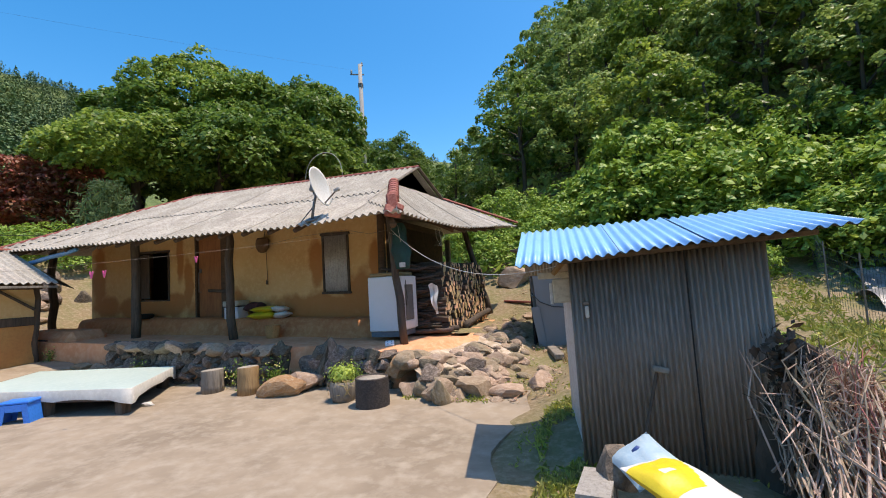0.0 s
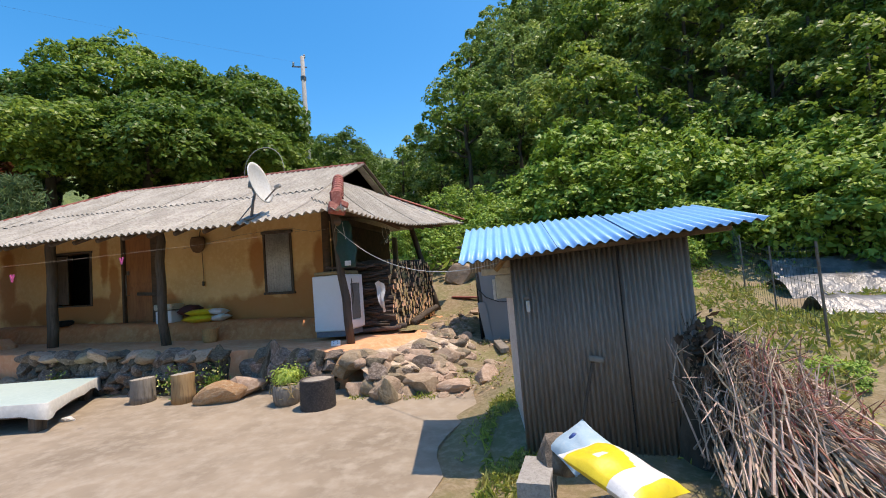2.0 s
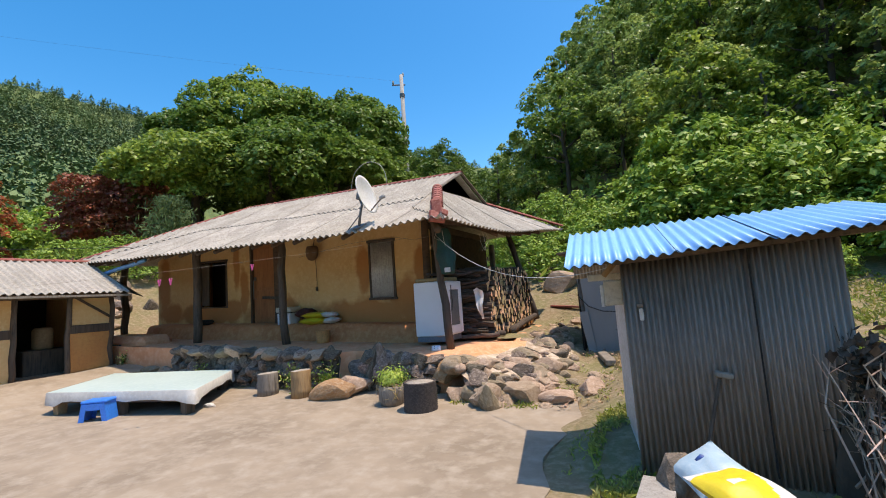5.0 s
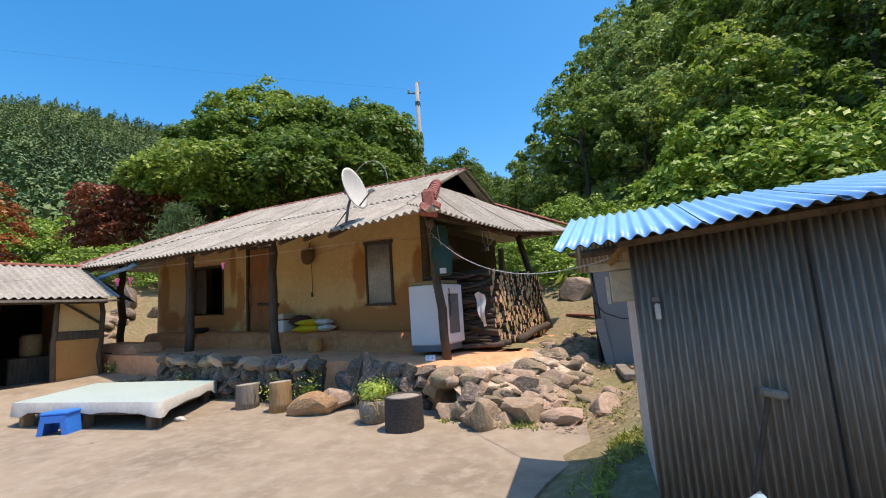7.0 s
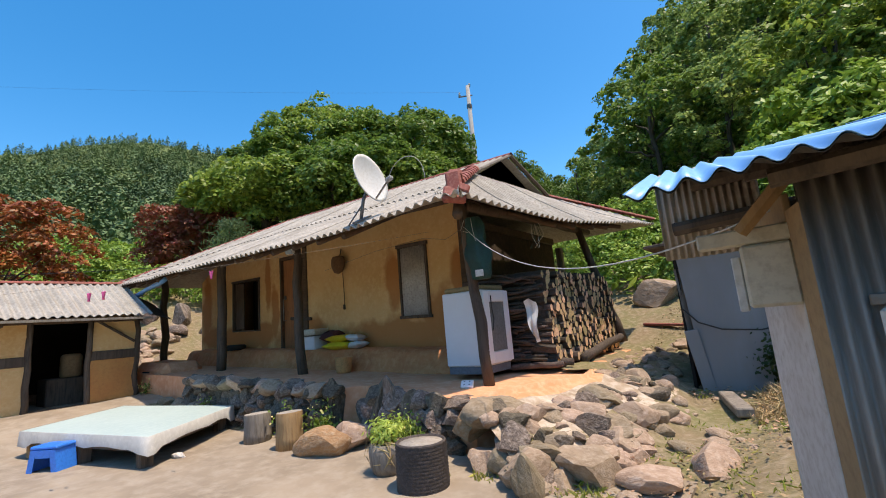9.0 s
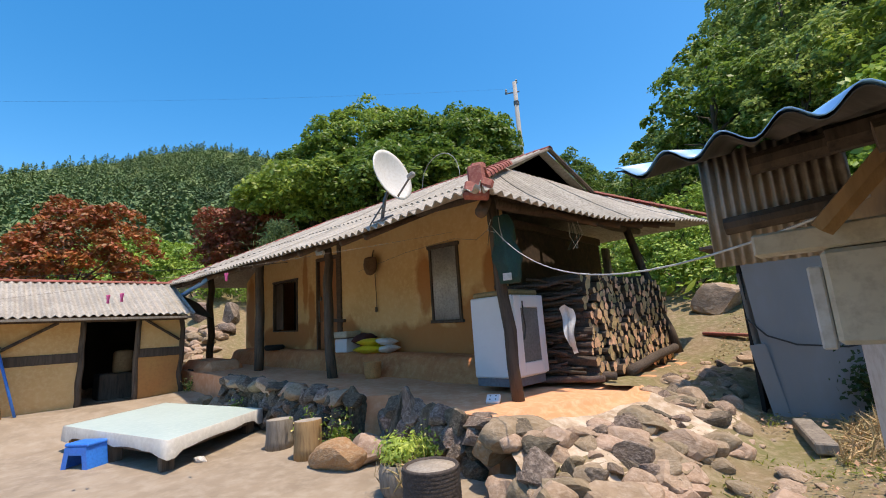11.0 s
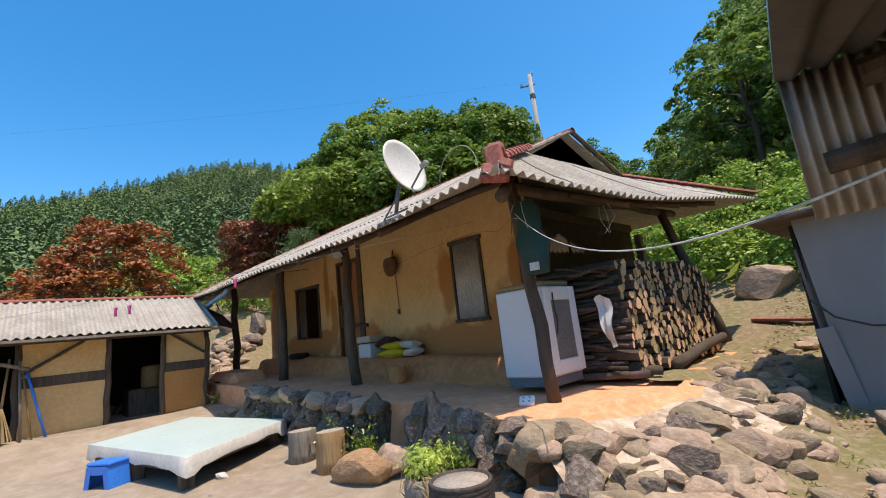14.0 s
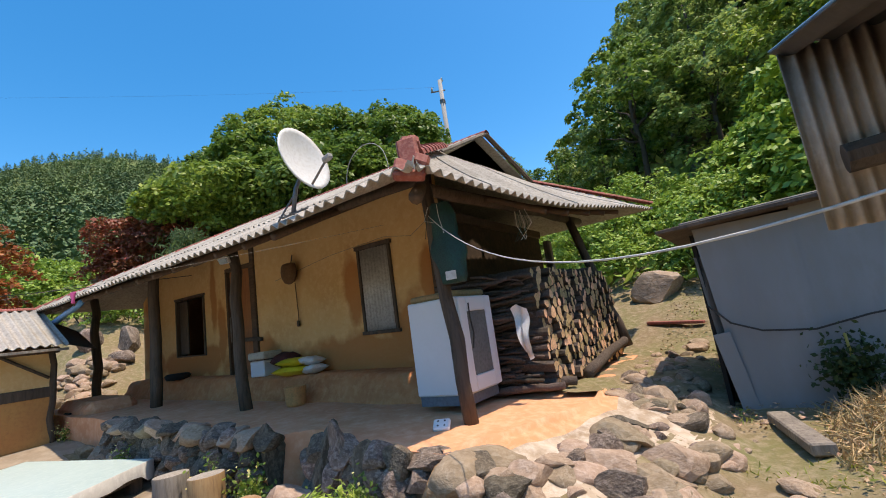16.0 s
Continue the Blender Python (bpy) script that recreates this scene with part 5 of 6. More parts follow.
# ---- things along the foot of the plinth ----
def stump(x, y, r, h, top_m, side_m, label, seed):
    z0 = ground_z(x, y)
    t = thing("stump", label, "stump", (0, 0, 0), "stumps")
    rr = random.Random(seed)
    prof = [(r * 1.04, 0), (r * 1.0, h * 0.3), (r * 0.97, h * 0.7), (r * 0.98, h - 0.012), (r * 0.95, h)]
    g = g_lathe(prof, 18, (x, y, z0))
    V = [(x + (a - x) * (1 + 0.05 * noise.noise((a * 6, b * 6, seed))), y + (b - y) * (1 + 0.05 * noise.noise((a * 6, b * 6, seed + 3))), c + (0.008 * (a - x) / r if c > z0 + h * 0.9 else 0)) for a, b, c in g[0]]
    part("side", (V, g[1][:-1]), side_m, t, "", True)
    rim = [V[i] for i in g[1][-1]]
    part("top", (rim, [tuple(range(len(rim)))]), top_m, t, "sawn top")


stump(-6.15, 5.55, 0.17, 0.36, M_STUMPTOP, M_WOODGREY, "grey weathered log stump used as a seat", 1)
stump(-5.38, 5.52, 0.16, 0.42, M_STUMPTOP, M_WOODLT, "pale barkless log stump with a knot", 2)
tagged(stone(stone_set(1, M_ROCKBR, 797, 3, 0.85), -4.72, 5.50, 0.12, 0.62, 0.36, 0.30, None, 0.25, "stepping_stone"), "brown stone block before the plinth", "stone")


def basket_ring(x, y, r, h):
    z0 = ground_z(x, y)
    t = thing("tub", "dark ribbed rubber tub filled with pale soil", "tub")
    prof = []
    for i in range(29):
        z = h * i / 28
        prof.append((r * (1.0 - 0.03 * z / h) + (0.007 if i % 2 else -0.004), z))
    prof += [(r * 0.9, h), (r * 0.9, h - 0.05)]
    part("wall", g_lathe(prof, 30, (x, y, z0)), mat("ribbed_rubber", (0.07, 0.055, 0.048), (0.045, 0.037, 0.034), (0.11, 0.09, 0.08), scale=6, fine=40, rough=0.85, bump=0.4), t, "", True)
    part("fill", g_lathe([(r * 0.89, 0), (r * 0.86, 0.035), (0.02, 0.045)], 20, (x, y, z0 + h - 0.05)), M_STUMPTOP, t, "dry pale soil", True)


basket_ring(-3.00, 5.20, 0.22, 0.38)

x, y = -3.55, 5.36
z0 = ground_z(x, y)
pl = thing("planter", "round brown planter with a bright green plant", "planter")
part("pot", g_lathe([(0.15, 0), (0.18, 0.08), (0.19, 0.20), (0.17, 0.27), (0.15, 0.27), (0.14, 0.22)], 18, (x, y, z0)), M_WOODGREY, pl, "", True)
C = rng.normal(size=(900, 3)) * np.array([0.085, 0.085, 0.055]) + np.array([x, y, z0 + 0.38])
part("plant", leaf_mesh(C, (C - np.array([x, y, z0 + 0.32])) + rng.normal(size=C.shape) * 0.05, rng.uniform(0.035, 0.075, 900), 0.4), mat("planter_leaves", (0.46, 0.58, 0.12), (0.54, 0.66, 0.16), (0.34, 0.46, 0.08), scale=6, rough=0.55, bump=0, leaf=0.4, island=0.3), pl, "dense light green leaves")
C = np.stack([x + 0.17 * np.cos(rng.uniform(0, 6.28, 120)), y + 0.17 * np.sin(rng.uniform(0, 6.28, 120)), z0 + rng.uniform(0.1, 0.3, 120)], 1)
part("trailing_leaves", leaf_mesh(C, C - np.array([x, y, z0 + 0.2]), rng.uniform(0.10, 0.2, 120), 0.12), M_STRAW, pl, "dry trailing leaves")


def flower_bush(x, y, z, s, label, n=420):
    t = thing("flowering_plant", label, "plant", (0, 0, 0), "flowering plants")
    C = rng.normal(size=(n, 3)) * np.array([0.13, 0.10, 0.16]) * s + np.array([x, y, z + 0.25 * s])
    part("leaves", leaf_mesh(C, rng.normal(size=C.shape) + np.array([0, -0.4, 0.8]), rng.uniform(0.03, 0.07, n), 0.5), M_LEAF, t)
    C = rng.normal(size=(60, 3)) * np.array([0.15, 0.12, 0.18]) * s + np.array([x, y - 0.03, z + 0.28 * s])
    part("flowers", leaf_mesh(C, rng.normal(size=C.shape) + np.array([0, -0.5, 0.8]), rng.uniform(0.02, 0.04, 60), 0.9), M_FLOWER, t, "small pale yellow flowers")["kind"] = "stuff"
    part("stems", g_join(*[g_tube([(x, y, z), (x + 0.12 * math.cos(a) * s, y + 0.08 * math.sin(a) * s, z + 0.4 * s)], 0.005, 4) for a in (0, 1, 2, 3, 4, 5)]), M_GRASS, t)


flower_bush(-5.02, 5.72, 0.02, 0.78, "leafy plant with small yellow flowers by the plinth")
flower_bush(-3.62, 5.72, 0.12, 0.55, "leafy plant with small yellow flowers by the plinth")
flower_bush(-5.82, 5.80, 0.02, 0.8, "leafy plant with small yellow flowers by the plinth", 220)
flower_bush(-8.3, 5.85, 0.10, 0.61, "low green weed in the plinth stones", 260)
flower_bush(-11.2, 6.0, 0.42, 0.5, "thin green weed at the barn corner", 90)

# ---- things on the floor of the house ----
fr = thing("display_fridge", "white display fridge with a glass door panel", "fridge")
FZ = 0.66
FX0, FX1, FY0, FY1 = -4.09, -3.45, 7.10, 7.76
part("body", g_box(FX0, FX1, FY0, FY1, FZ + 0.10, 1.74, 0.015), M_FRIDGE, fr)
part("base", g_box(FX0 + 0.02, FX1 - 0.02, FY0 + 0.02, FY1 - 0.02, FZ, FZ + 0.10, 0.004), M_FRIDGEBASE, fr, "dark grey base")
part("top_board", g_box(FX0 + 0.02, FX1 - 0.02, FY0 + 0.03, FY1 - 0.02, 1.742, 1.81, 0.02), mat("tan_cardboard", (0.36, 0.25, 0.12), (0.30, 0.2, 0.09), scale=5, rough=0.9, bump=0.1), fr, "tan cardboard lid")
dr = part("door", g_join(g_box(FX1 + 0.003, FX1 + 0.035, FY0 + 0.01, FY0 + 0.14, FZ + 0.12, 1.73, 0.008), g_box(FX1 + 0.003, FX1 + 0.035, FY1 - 0.13, FY1 - 0.01, FZ + 0.12, 1.73, 0.008), g_box(FX1 + 0.003, FX1 + 0.035, FY0 + 0.142, FY1 - 0.132, FZ + 0.12, FZ + 0.27, 0.008), g_box(FX1 + 0.003, FX1 + 0.035, FY0 + 0.142, FY1 - 0.132, 1.58, 1.73, 0.008)), M_FRIDGE, fr, "white door frame")
part("glass", g_box(FX1 + 0.003, FX1 + 0.018, FY0 + 0.143, FY1 - 0.133, FZ + 0.272, 1.578), M_SCREEN, dr, "grey glass panel")
part("cord", g_tube([(FX1 + 0.05, FY0 + 0.16, 1.66), (FX1 + 0.06, FY0 + 0.14, 1.5), (FX1 + 0.06, FY0 + 0.17, 1.35), (FX1 + 0.055, FY0 + 0.13, 1.2)], 0.008, 5), M_CABLE, fr, "black coiled cord")

ou = thing("power_strip", "white four-way power strip on the clay floor", "power strip")
part("body", g_move(g_box(-0.075, 0.075, -0.06, 0.06, 0, 0.045, 0.012), pose(-3.44, 6.60, 0.60, 34, 0, 25)), M_FRIDGE, ou)
for a, b in ((-0.03, -0.025), (0.03, -0.025), (-0.03, 0.025), (0.03, 0.025)):
    part("socket", g_move(g_lathe([(0.009, 0.0455), (0.009, 0.048)], 10), pose(-3.44, 6.60, 0.60, 34, 0, 25) @ pose(a, b, 0)), M_CABLE, ou)

sk = thing("feed_sack", "stack of yellow and white feed sacks on the ledge", "sack", group="")


def pillow(l, w, h, m, seed, n=12):
    """A filled sack: a puffed grid with pinched, seamed ends."""
    V, F = [], []
    for side in (1, -1):
        for i in range(n + 1):
            for j in range(n + 1):
                u, v = i / n * 2 - 1, j / n * 2 - 1
                puff = (max(0, 1 - abs(u) ** 3.2) * max(0, 1 - abs(v) ** 2.6)) ** 0.55
                z = side * h / 2 * puff * (1 + 0.25 * noise.noise((u * 2 + seed, v * 2, side)))
                V.append(tuple(m @ Vector((u * l / 2 * (1 - 0.04 * (1 - v * v)), v * w / 2 * (1 - 0.06 * (1 - u * u)), z))))
    o = (n + 1) ** 2
    for i in range(n):
        for j in range(n):
            a = i * (n + 1) + j
            F.append((a, a + n + 1, a + n + 2, a + 1))
            F.append((o + a, o + a + 1, o + a + n + 2, o + a + n + 1))
    return V, F


LZ = 0.93 + SLOPE * 3.7
part("sack_body", pillow(0.66, 0.36, 0.15, pose(-7.05, 7.74, LZ + 0.075, 0, 0, 4), 1), M_YELLOW, sk, "yellow sack", True)
part("sack_body", pillow(0.62, 0.34, 0.13, pose(-7.02, 7.75, LZ + 0.205, 0, 0, -3), 2), M_YELLOW, sk, "yellow sack", True)
part("sack_end", pillow(0.36, 0.30, 0.12, pose(-6.66, 7.77, LZ + 0.20, 0, 5, 10), 3), M_SACKW, sk, "white sack end", True)
part("sack_end", pillow(0.36, 0.30, 0.13, pose(-6.62, 7.79, LZ + 0.07, 0, -4, -6), 4), M_SACKW, sk, "white sack end", True)

cr = thing("white_crate", "white boxy appliance with a dark rim", "box")
CZ = 0.93 + SLOPE * 4.6
part("body", g_box(-8.12, -7.72, 7.66, 7.98, CZ, CZ + 0.26, 0.015), M_FRIDGE, cr)
part("lid", g_box(-8.15, -7.69, 7.64, 8.0, CZ + 0.28, CZ + 0.40, 0.02), M_CREAM, cr, "cream lid")
part("rim", g_box(-8.13, -7.71, 7.65, 7.99, CZ + 0.26, CZ + 0.28, 0.003), M_WOODDK, cr, "dark rim")
bd = thing("dark_bundle", "dark maroon cloth bundle behind the sacks", "bundle")
part("cloth", pillow(0.42, 0.30, 0.22, pose(-7.42, 7.86, LZ + 0.26, 10, 0, 5), 9), mat("maroon_cloth", (0.10, 0.025, 0.025), (0.06, 0.02, 0.02), scale=6, rough=0.9, bump=0.3), bd, "", True)
pt = thing("clay_pot", "straight tan clay pot beside the ledge", "pot")
PZ = 0.575 + SLOPE * 3.2
part("pot", g_lathe([(0.12, 0), (0.135, 0.05), (0.145, 0.24), (0.155, 0.26), (0.14, 0.265), (0.13, 0.06)], 18, (-6.45, 7.30, PZ)), mat("tan_clay", (0.74, 0.33, 0.12), (0.66, 0.28, 0.10), scale=4, rough=0.85, bump=0.1), pt, "", True)
gb = thing("hanging_gourd", "brown gourd basket hung on the wall by a cord", "basket")
GZ = 2.58
g = g_lathe([(0.03, -0.20), (0.11, -0.17), (0.165, -0.08), (0.18, 0.02), (0.165, 0.10), (0.14, 0.14), (0.12, 0.13), (0.10, 0.02)], 18)
part("bowl", ([(-7.20 + v[0], 7.90 + v[1] * 0.55, GZ + 0.12 + v[2]) for v in g[0]], g[1]), M_BASKET, gb, "", True)
part("cord", g_tube([(-7.20, 7.95, GZ + 0.26), (-7.19, 7.98, 3.0)], 0.010, 5), M_WOODDK, gb)
part("tail_cord", g_tube([(-7.18, 7.99, GZ - 0.06), (-7.17, 8.0, 1.98), (-7.18, 8.0, 1.85)], 0.008, 5), M_BASKET, gb)
part("toggle", g_slab(0.05, 0.04, 0.10, pose(-7.18, 7.99, 1.84), 0.012), M_WOODDK, gb)
lf = thing("wall_light", "small pale flood lamp under the eave", "lamp")
part("head", g_slab(0.17, 0.05, 0.11, pose(-7.18, 6.80, 2.86, 35, 0, 20), 0.012), M_WHITEPL, lf)
part("glass", g_slab(0.14, 0.008, 0.085, pose(-7.18, 6.772, 2.84, 35, 0, 20), 0.003), M_SCREEN, lf)
part("bracket", g_tube([(-7.18, 6.82, 2.87), (-7.2, 6.92, 2.80)], 0.012, 5), M_STEEL, lf)

nt = thing("green_net", "dark green netting bundle tied to the post", "net")
V, F = [], []
for i in range(13):
    for j in range(14):
        a = 2 * math.pi * j / 14
        k = i / 12
        r = (0.10 + 0.05 * math.sin(k * 2.6)) * (1 + 0.45 * noise.noise((math.cos(a) * 2, math.sin(a) * 2, k * 4)))
        V.append((-3.27 + 0.05 * k + r * math.cos(a), 6.80 + r * math.sin(a) * 0.7, 2.62 - 0.78 * k))
for i in range(12):
    for j in range(14):
        a, b = i * 14 + j, i * 14 + (j + 1) % 14
        F.append((a, b, b + 14, a + 14))
F.append(tuple(range(12 * 14, 13 * 14)))
part("net", (V, F), M_NET, nt, "", True)
part("tag", g_slab(0.10, 0.01, 0.08, pose(-3.16, 6.66, 1.90, 0, 0, 15), 0.003), M_WHITEPL, nt, "white tag")
for k in range(5):
    x = -3.36 + 0.05 * k
    part("tie", g_tube([(x, 6.66, 2.58), (x + sr.uniform(-0.05, 0.05), 6.63, 2.45), (x + sr.uniform(-0.06, 0.06), 6.65, 2.34 + sr.uniform(-0.08, 0.1))], 0.003, 4), M_WHITE if k % 2 else M_NET, nt, "loose tie string")
hk = thing("hanging_string", "bunch of pale strings hung from the side eave", "string")
for k in range(7):
    part("strand", g_tube([(-3.0 + 0.02 * k, 7.9, 2.62), (-3.0 + 0.03 * k, 7.9, 2.45), (-2.98 + sr.uniform(-0.08, 0.1), 7.9, 2.28)], 0.003, 4), M_WHITE if k % 3 == 0 else M_NET, hk)

# satellite dish
ds = thing("satellite_dish", "round off-white satellite dish on a bent mast", "satellite dish")
DM = look((-4.29, 6.08, 3.28), (-3.34, 6.18, 3.53))
V, F = [], []
R0 = 0.345
for lay in (0, 1):
    for i in range(9):
        for j in range(32):
            a = 2 * math.pi * j / 32
            r = R0 * i / 8
            V.append(tuple(DM @ Vector((r * math.cos(a) * 0.92, r * math.sin(a), 0.07 - 0.07 * (r / R0) ** 2 + 0.012 * lay))))
for lay in (0, 1):
    for i in range(8):
        for j in range(32):
            a, b = lay * 288 + i * 32 + j, lay * 288 + i * 32 + (j + 1) % 32
            F.append((a, b, b + 32, a + 32) if lay == 0 else (a, a + 32, b + 32, b))
for j in range(32):
    a, b = 8 * 32 + j, 8 * 32 + (j + 1) % 32
    F.append((a, b, b + 288, a + 288))
part("reflector", (V, F), M_DISH, ds, "", True)
part("mast", g_tube([(-4.42, 5.98, 2.72), (-4.40, 6.02, 2.98), (-4.42, 6.10, 3.12), (-4.47, 6.10, 3.24)], 0.022, 8), M_STEEL, ds, "bent steel mast", True)
part("foot", g_slab(0.16, 0.22, 0.02, pose(-4.42, 6.0, 2.735, 26, 0, 0), 0.004), M_STEEL, ds)
part("stay", g_tube([(-4.40, 6.02, 2.95), (-4.62, 5.95, 2.69)], 0.010, 5), M_STEEL, ds)
part("mount", g_slab(0.11, 0.11, 0.13, pose(-4.455, 6.10, 3.27, 0, 15, 0), 0.02), M_STEEL, ds)
arm_tip = DM @ Vector((0.0, -0.16, -0.25))
part("feed_arm", g_tube([tuple(DM @ Vector((0, -0.30, 0.02))), tuple(arm_tip)], 0.013, 6), M_STEEL, ds)
part("receiver", g_slab(0.06, 0.06, 0.11, Matrix.Translation(arm_tip) @ DM.to_3x3().to_4x4(), 0.015), M_POLE, ds)
aw = thing("roof_wire", "thin bent wire loop on the roof ridge", "wire")
part("loop", g_tube([(-6.38 - 0.56 * math.cos(math.pi * k / 16) * (1 - 0.04 * k / 16), 9.18, 4.28 + 0.74 * math.sin(math.pi * k / 16) ** 0.75) for k in range(17)], 0.009, 5), M_POLE, aw, "", True)

# blue bar under the far eave
bb = thing("blue_tarp_roll", "rolled blue tarpaulin slung under the far eave", "tarpaulin")
part("roll", log((-12.75, 6.05, 2.52), (-10.4, 6.05, 2.75), 0.055, 3, 8, 0.15, 8, 0.02, 0.8), mat("blue_tarp", (0.05, 0.20, 0.42), (0.07, 0.26, 0.50), (0.25, 0.38, 0.5), scale=5, rough=0.5, bump=0.2), bb, "", True)

# ropes and cables
def sagging(a, b, sag, n=14):
    a, b = Vector(a), Vector(b)
    return [a.lerp(b, i / n) - Vector((0, 0, sag * 4 * (i / n) * (1 - i / n))) for i in range(n + 1)]


rp = thing("white_rope", "white rope slung from the house to the shed", "rope")
part("strand", g_tube(sagging((-3.38, 6.75, 2.52), (-0.34, 4.22, 1.64), 0.36, 20), 0.0042, 6), M_WHITE, rp, "", True)
cl = thing("clothes_line", "thin clothes line with pink pegs", "clothes line")
A, B = Vector((-3.75, 6.5, 2.50)), Vector((-9.5, -0.8, 1.75))
part("cord", g_tube(sagging(A, B, 0.16, 20), 0.0016, 5), M_WOODGREY, cl)
part("end_post", log((-9.5, -0.8, -0.05), (-9.5, -0.8, 1.8), 0.05, 66), M_WOODGREY, cl)
for p in ((-5.27, 4.52, 2.11), (-5.90, 3.73, 1.95), (-5.98, 3.63, 1.94)):
    for s in (-0.012, 0.012):
        part("peg", g_slab(0.016, 0.022, 0.09, pose(p[0] + s, p[1], p[2] - 0.03, 0, s * 900, 40), 0.004), M_PINK, cl, "pink plastic peg")
pc = thing("power_cable", "thin power cable strung across the valley sky", "cable")
part("line", g_tube(sagging((-15.4, 27.1, 17.4), (-75, -30, 24), 1.5, 24), 0.0032, 4), M_CABLE, pc)
pc = thing("power_cable", "thin cable slung low past the barn roof", "cable")
part("line", g_tube(sagging((-10.6, 8.2, 3.3), (-24, -6, 4.0), 0.25, 16), 0.010, 4), M_CABLE, pc)
ew = thing("wall_cable", "thin pale cable along the wall under the eave", "cable")
part("line", g_tube([(-7.6, 7.9, 2.62), (-6.2, 7.94, 2.78), (-5.0, 7.9, 2.80), (-4.3, 7.6, 2.62), (-3.5, 6.9, 2.55)], 0.003, 5), M_WOODGREY, ew)

# ---- firewood ----
fw = thing("firewood_stack", "long stack of split firewood along the side wall", "firewood")


def firelog(r, seed, L):
    """A short log with bark round it and a pale sawn end."""
    rr = random.Random(seed)
    k = rr.choice((5, 6, 7))
    prof = [(r * rr.uniform(0.78, 1.15), 2 * math.pi * (i + rr.uniform(-0.2, 0.2)) / k) for i in range(k)]
    V = [(0, q * math.cos(a), q * math.sin(a)) for q, a in prof] + [(-L, q * math.cos(a), q * math.sin(a)) for q, a in prof]
    me = bpy.data.meshes.new("log")
    me.from_pydata(V, [], [(i, k + i, k + (i + 1) % k, (i + 1) % k) for i in range(k)] + [tuple(range(k)), tuple(range(2 * k - 1, k - 1, -1))])
    me.materials.append(M_LOGBARK2)
    me.materials.append(M_LOGEND2)
    me.polygons[k].material_index = 1
    me.polygons[k + 1].material_index = 1
    return me


M_LOGBARK2 = mat("firewood_log_bark", (0.085, 0.062, 0.047), (0.055, 0.041, 0.033), (0.125, 0.095, 0.075), scale=6, fine=40, rough=0.95, bump=0.6, obj=0.35)
M_LOGEND2 = mat("firewood_log_end", (0.74, 0.50, 0.27), (0.60, 0.38, 0.19), (0.38, 0.23, 0.12), scale=9, fine=50, rough=0.9, bump=0.3, obj=0.4)
logs = [firelog(r, 900 + i, 0.55) for i, r in enumerate((0.046, 0.056, 0.062, 0.070, 0.078, 0.052, 0.059, 0.066))]
count = 0
z = 0.70
row = 0
while z < 1.94:
    y = 7.95 + (z - 0.8) * 0.10 + sr.uniform(0, 0.11)
    end = 11.0 - (z - 0.9) * 0.15
    while y < end:
        i = sr.randrange(8)
        ob = new("log", logs[i])
        ob.matrix_basis = Matrix.LocRotScale((-2.90 - 0.06 * (z - 0.9) + sr.uniform(-0.05, 0.06), y, z + sr.uniform(-0.024, 0.024)), Euler((sr.uniform(0, 6.28), sr.uniform(-0.06, 0.06), sr.uniform(-0.08, 0.08))), (1, sr.uniform(0.75, 1.2), sr.uniform(0.75, 1.2)))
        ob.parent = fw
        y += sr.uniform(0.088, 0.118)
        count += 1
    z += 0.094
    row += 1
part("core", g_box(-4.2, -3.02, 8.05, 10.85, 0.62, 1.80), M_LOGBARK2, fw, "")
br = []
for k in range(105):
    z = sr.uniform(0.95, 1.9) if k % 4 else sr.uniform(0.72, 1.0)
    y = 7.86 + sr.uniform(-0.08, 0.22) + 0.10 * (z - 0.9)
    x1 = -3.10 + sr.uniform(-0.25, 0.14)
    x0 = max(-4.2, x1 - sr.uniform(0.5, 1.0))
    part("branch", log((x0, y + sr.uniform(-0.15, 0.35), max(0.68, z + sr.uniform(-0.2, 0.16))), (x1, y, z), sr.uniform(0.012, 0.034), 1000 + k, 6, 0.05, 4, 0.03, 0.7), M_LOGBARK2, fw, "", True)
for k in range(26):
    z = sr.uniform(1.84, 1.98)
    y = sr.uniform(7.9, 10.7)
    part("branch", log((-3.8, y + sr.uniform(-0.3, 0.3), z), (-2.92, y, z - 0.03), sr.uniform(0.02, 0.035), 1200 + k, 6, 0.05, 4, 0.03, 0.8), M_LOGBARK2, fw, "", True)
part("bottom_log", log((-2.80, 8.7, 0.69), (-2.84, 11.0, 0.86), 0.07, 77, 10, n=8), M_LOGBARK2, fw, "thick barked log at the foot", True)
part("bottom_log", log((-3.6, 7.80, 0.66), (-2.80, 7.90, 0.68), 0.045, 78, 8), M_LOGBARK2, fw, "", True)
part("bottom_log", log((-3.5, 7.95, 0.66), (-2.72, 8.15, 0.69), 0.055, 79, 8), M_LOGBARK2, fw, "", True)
ct = thing("white_cloth", "limp white cloth hung on the firewood", "cloth")
V, F = [], []
for i in range(10):
    for j in range(6):
        u, v = j / 5, i / 9
        V.append((-3.10 + 0.17 * (u - 0.5) * (1 - 0.75 * v ** 1.5) + 0.08 + 0.05 * v, 7.60 - 0.035 * math.sin(u * 11 + v * 2) * (0.4 + v) + 0.03 * math.sin(v * 7), 1.58 - 0.46 * v * (1 - 0.25 * math.sin(u * 7)) - 0.10 * abs(u - 0.4)))
for i in range(9):
    for j in range(5):
        a = i * 6 + j
        F.append((a, a + 1, a + 7, a + 6))
V += [(x, y + 0.012, z) for x, y, z in V]
F += [(a + 60, d + 60, c + 60, b + 60) for a, b, c, d in F]
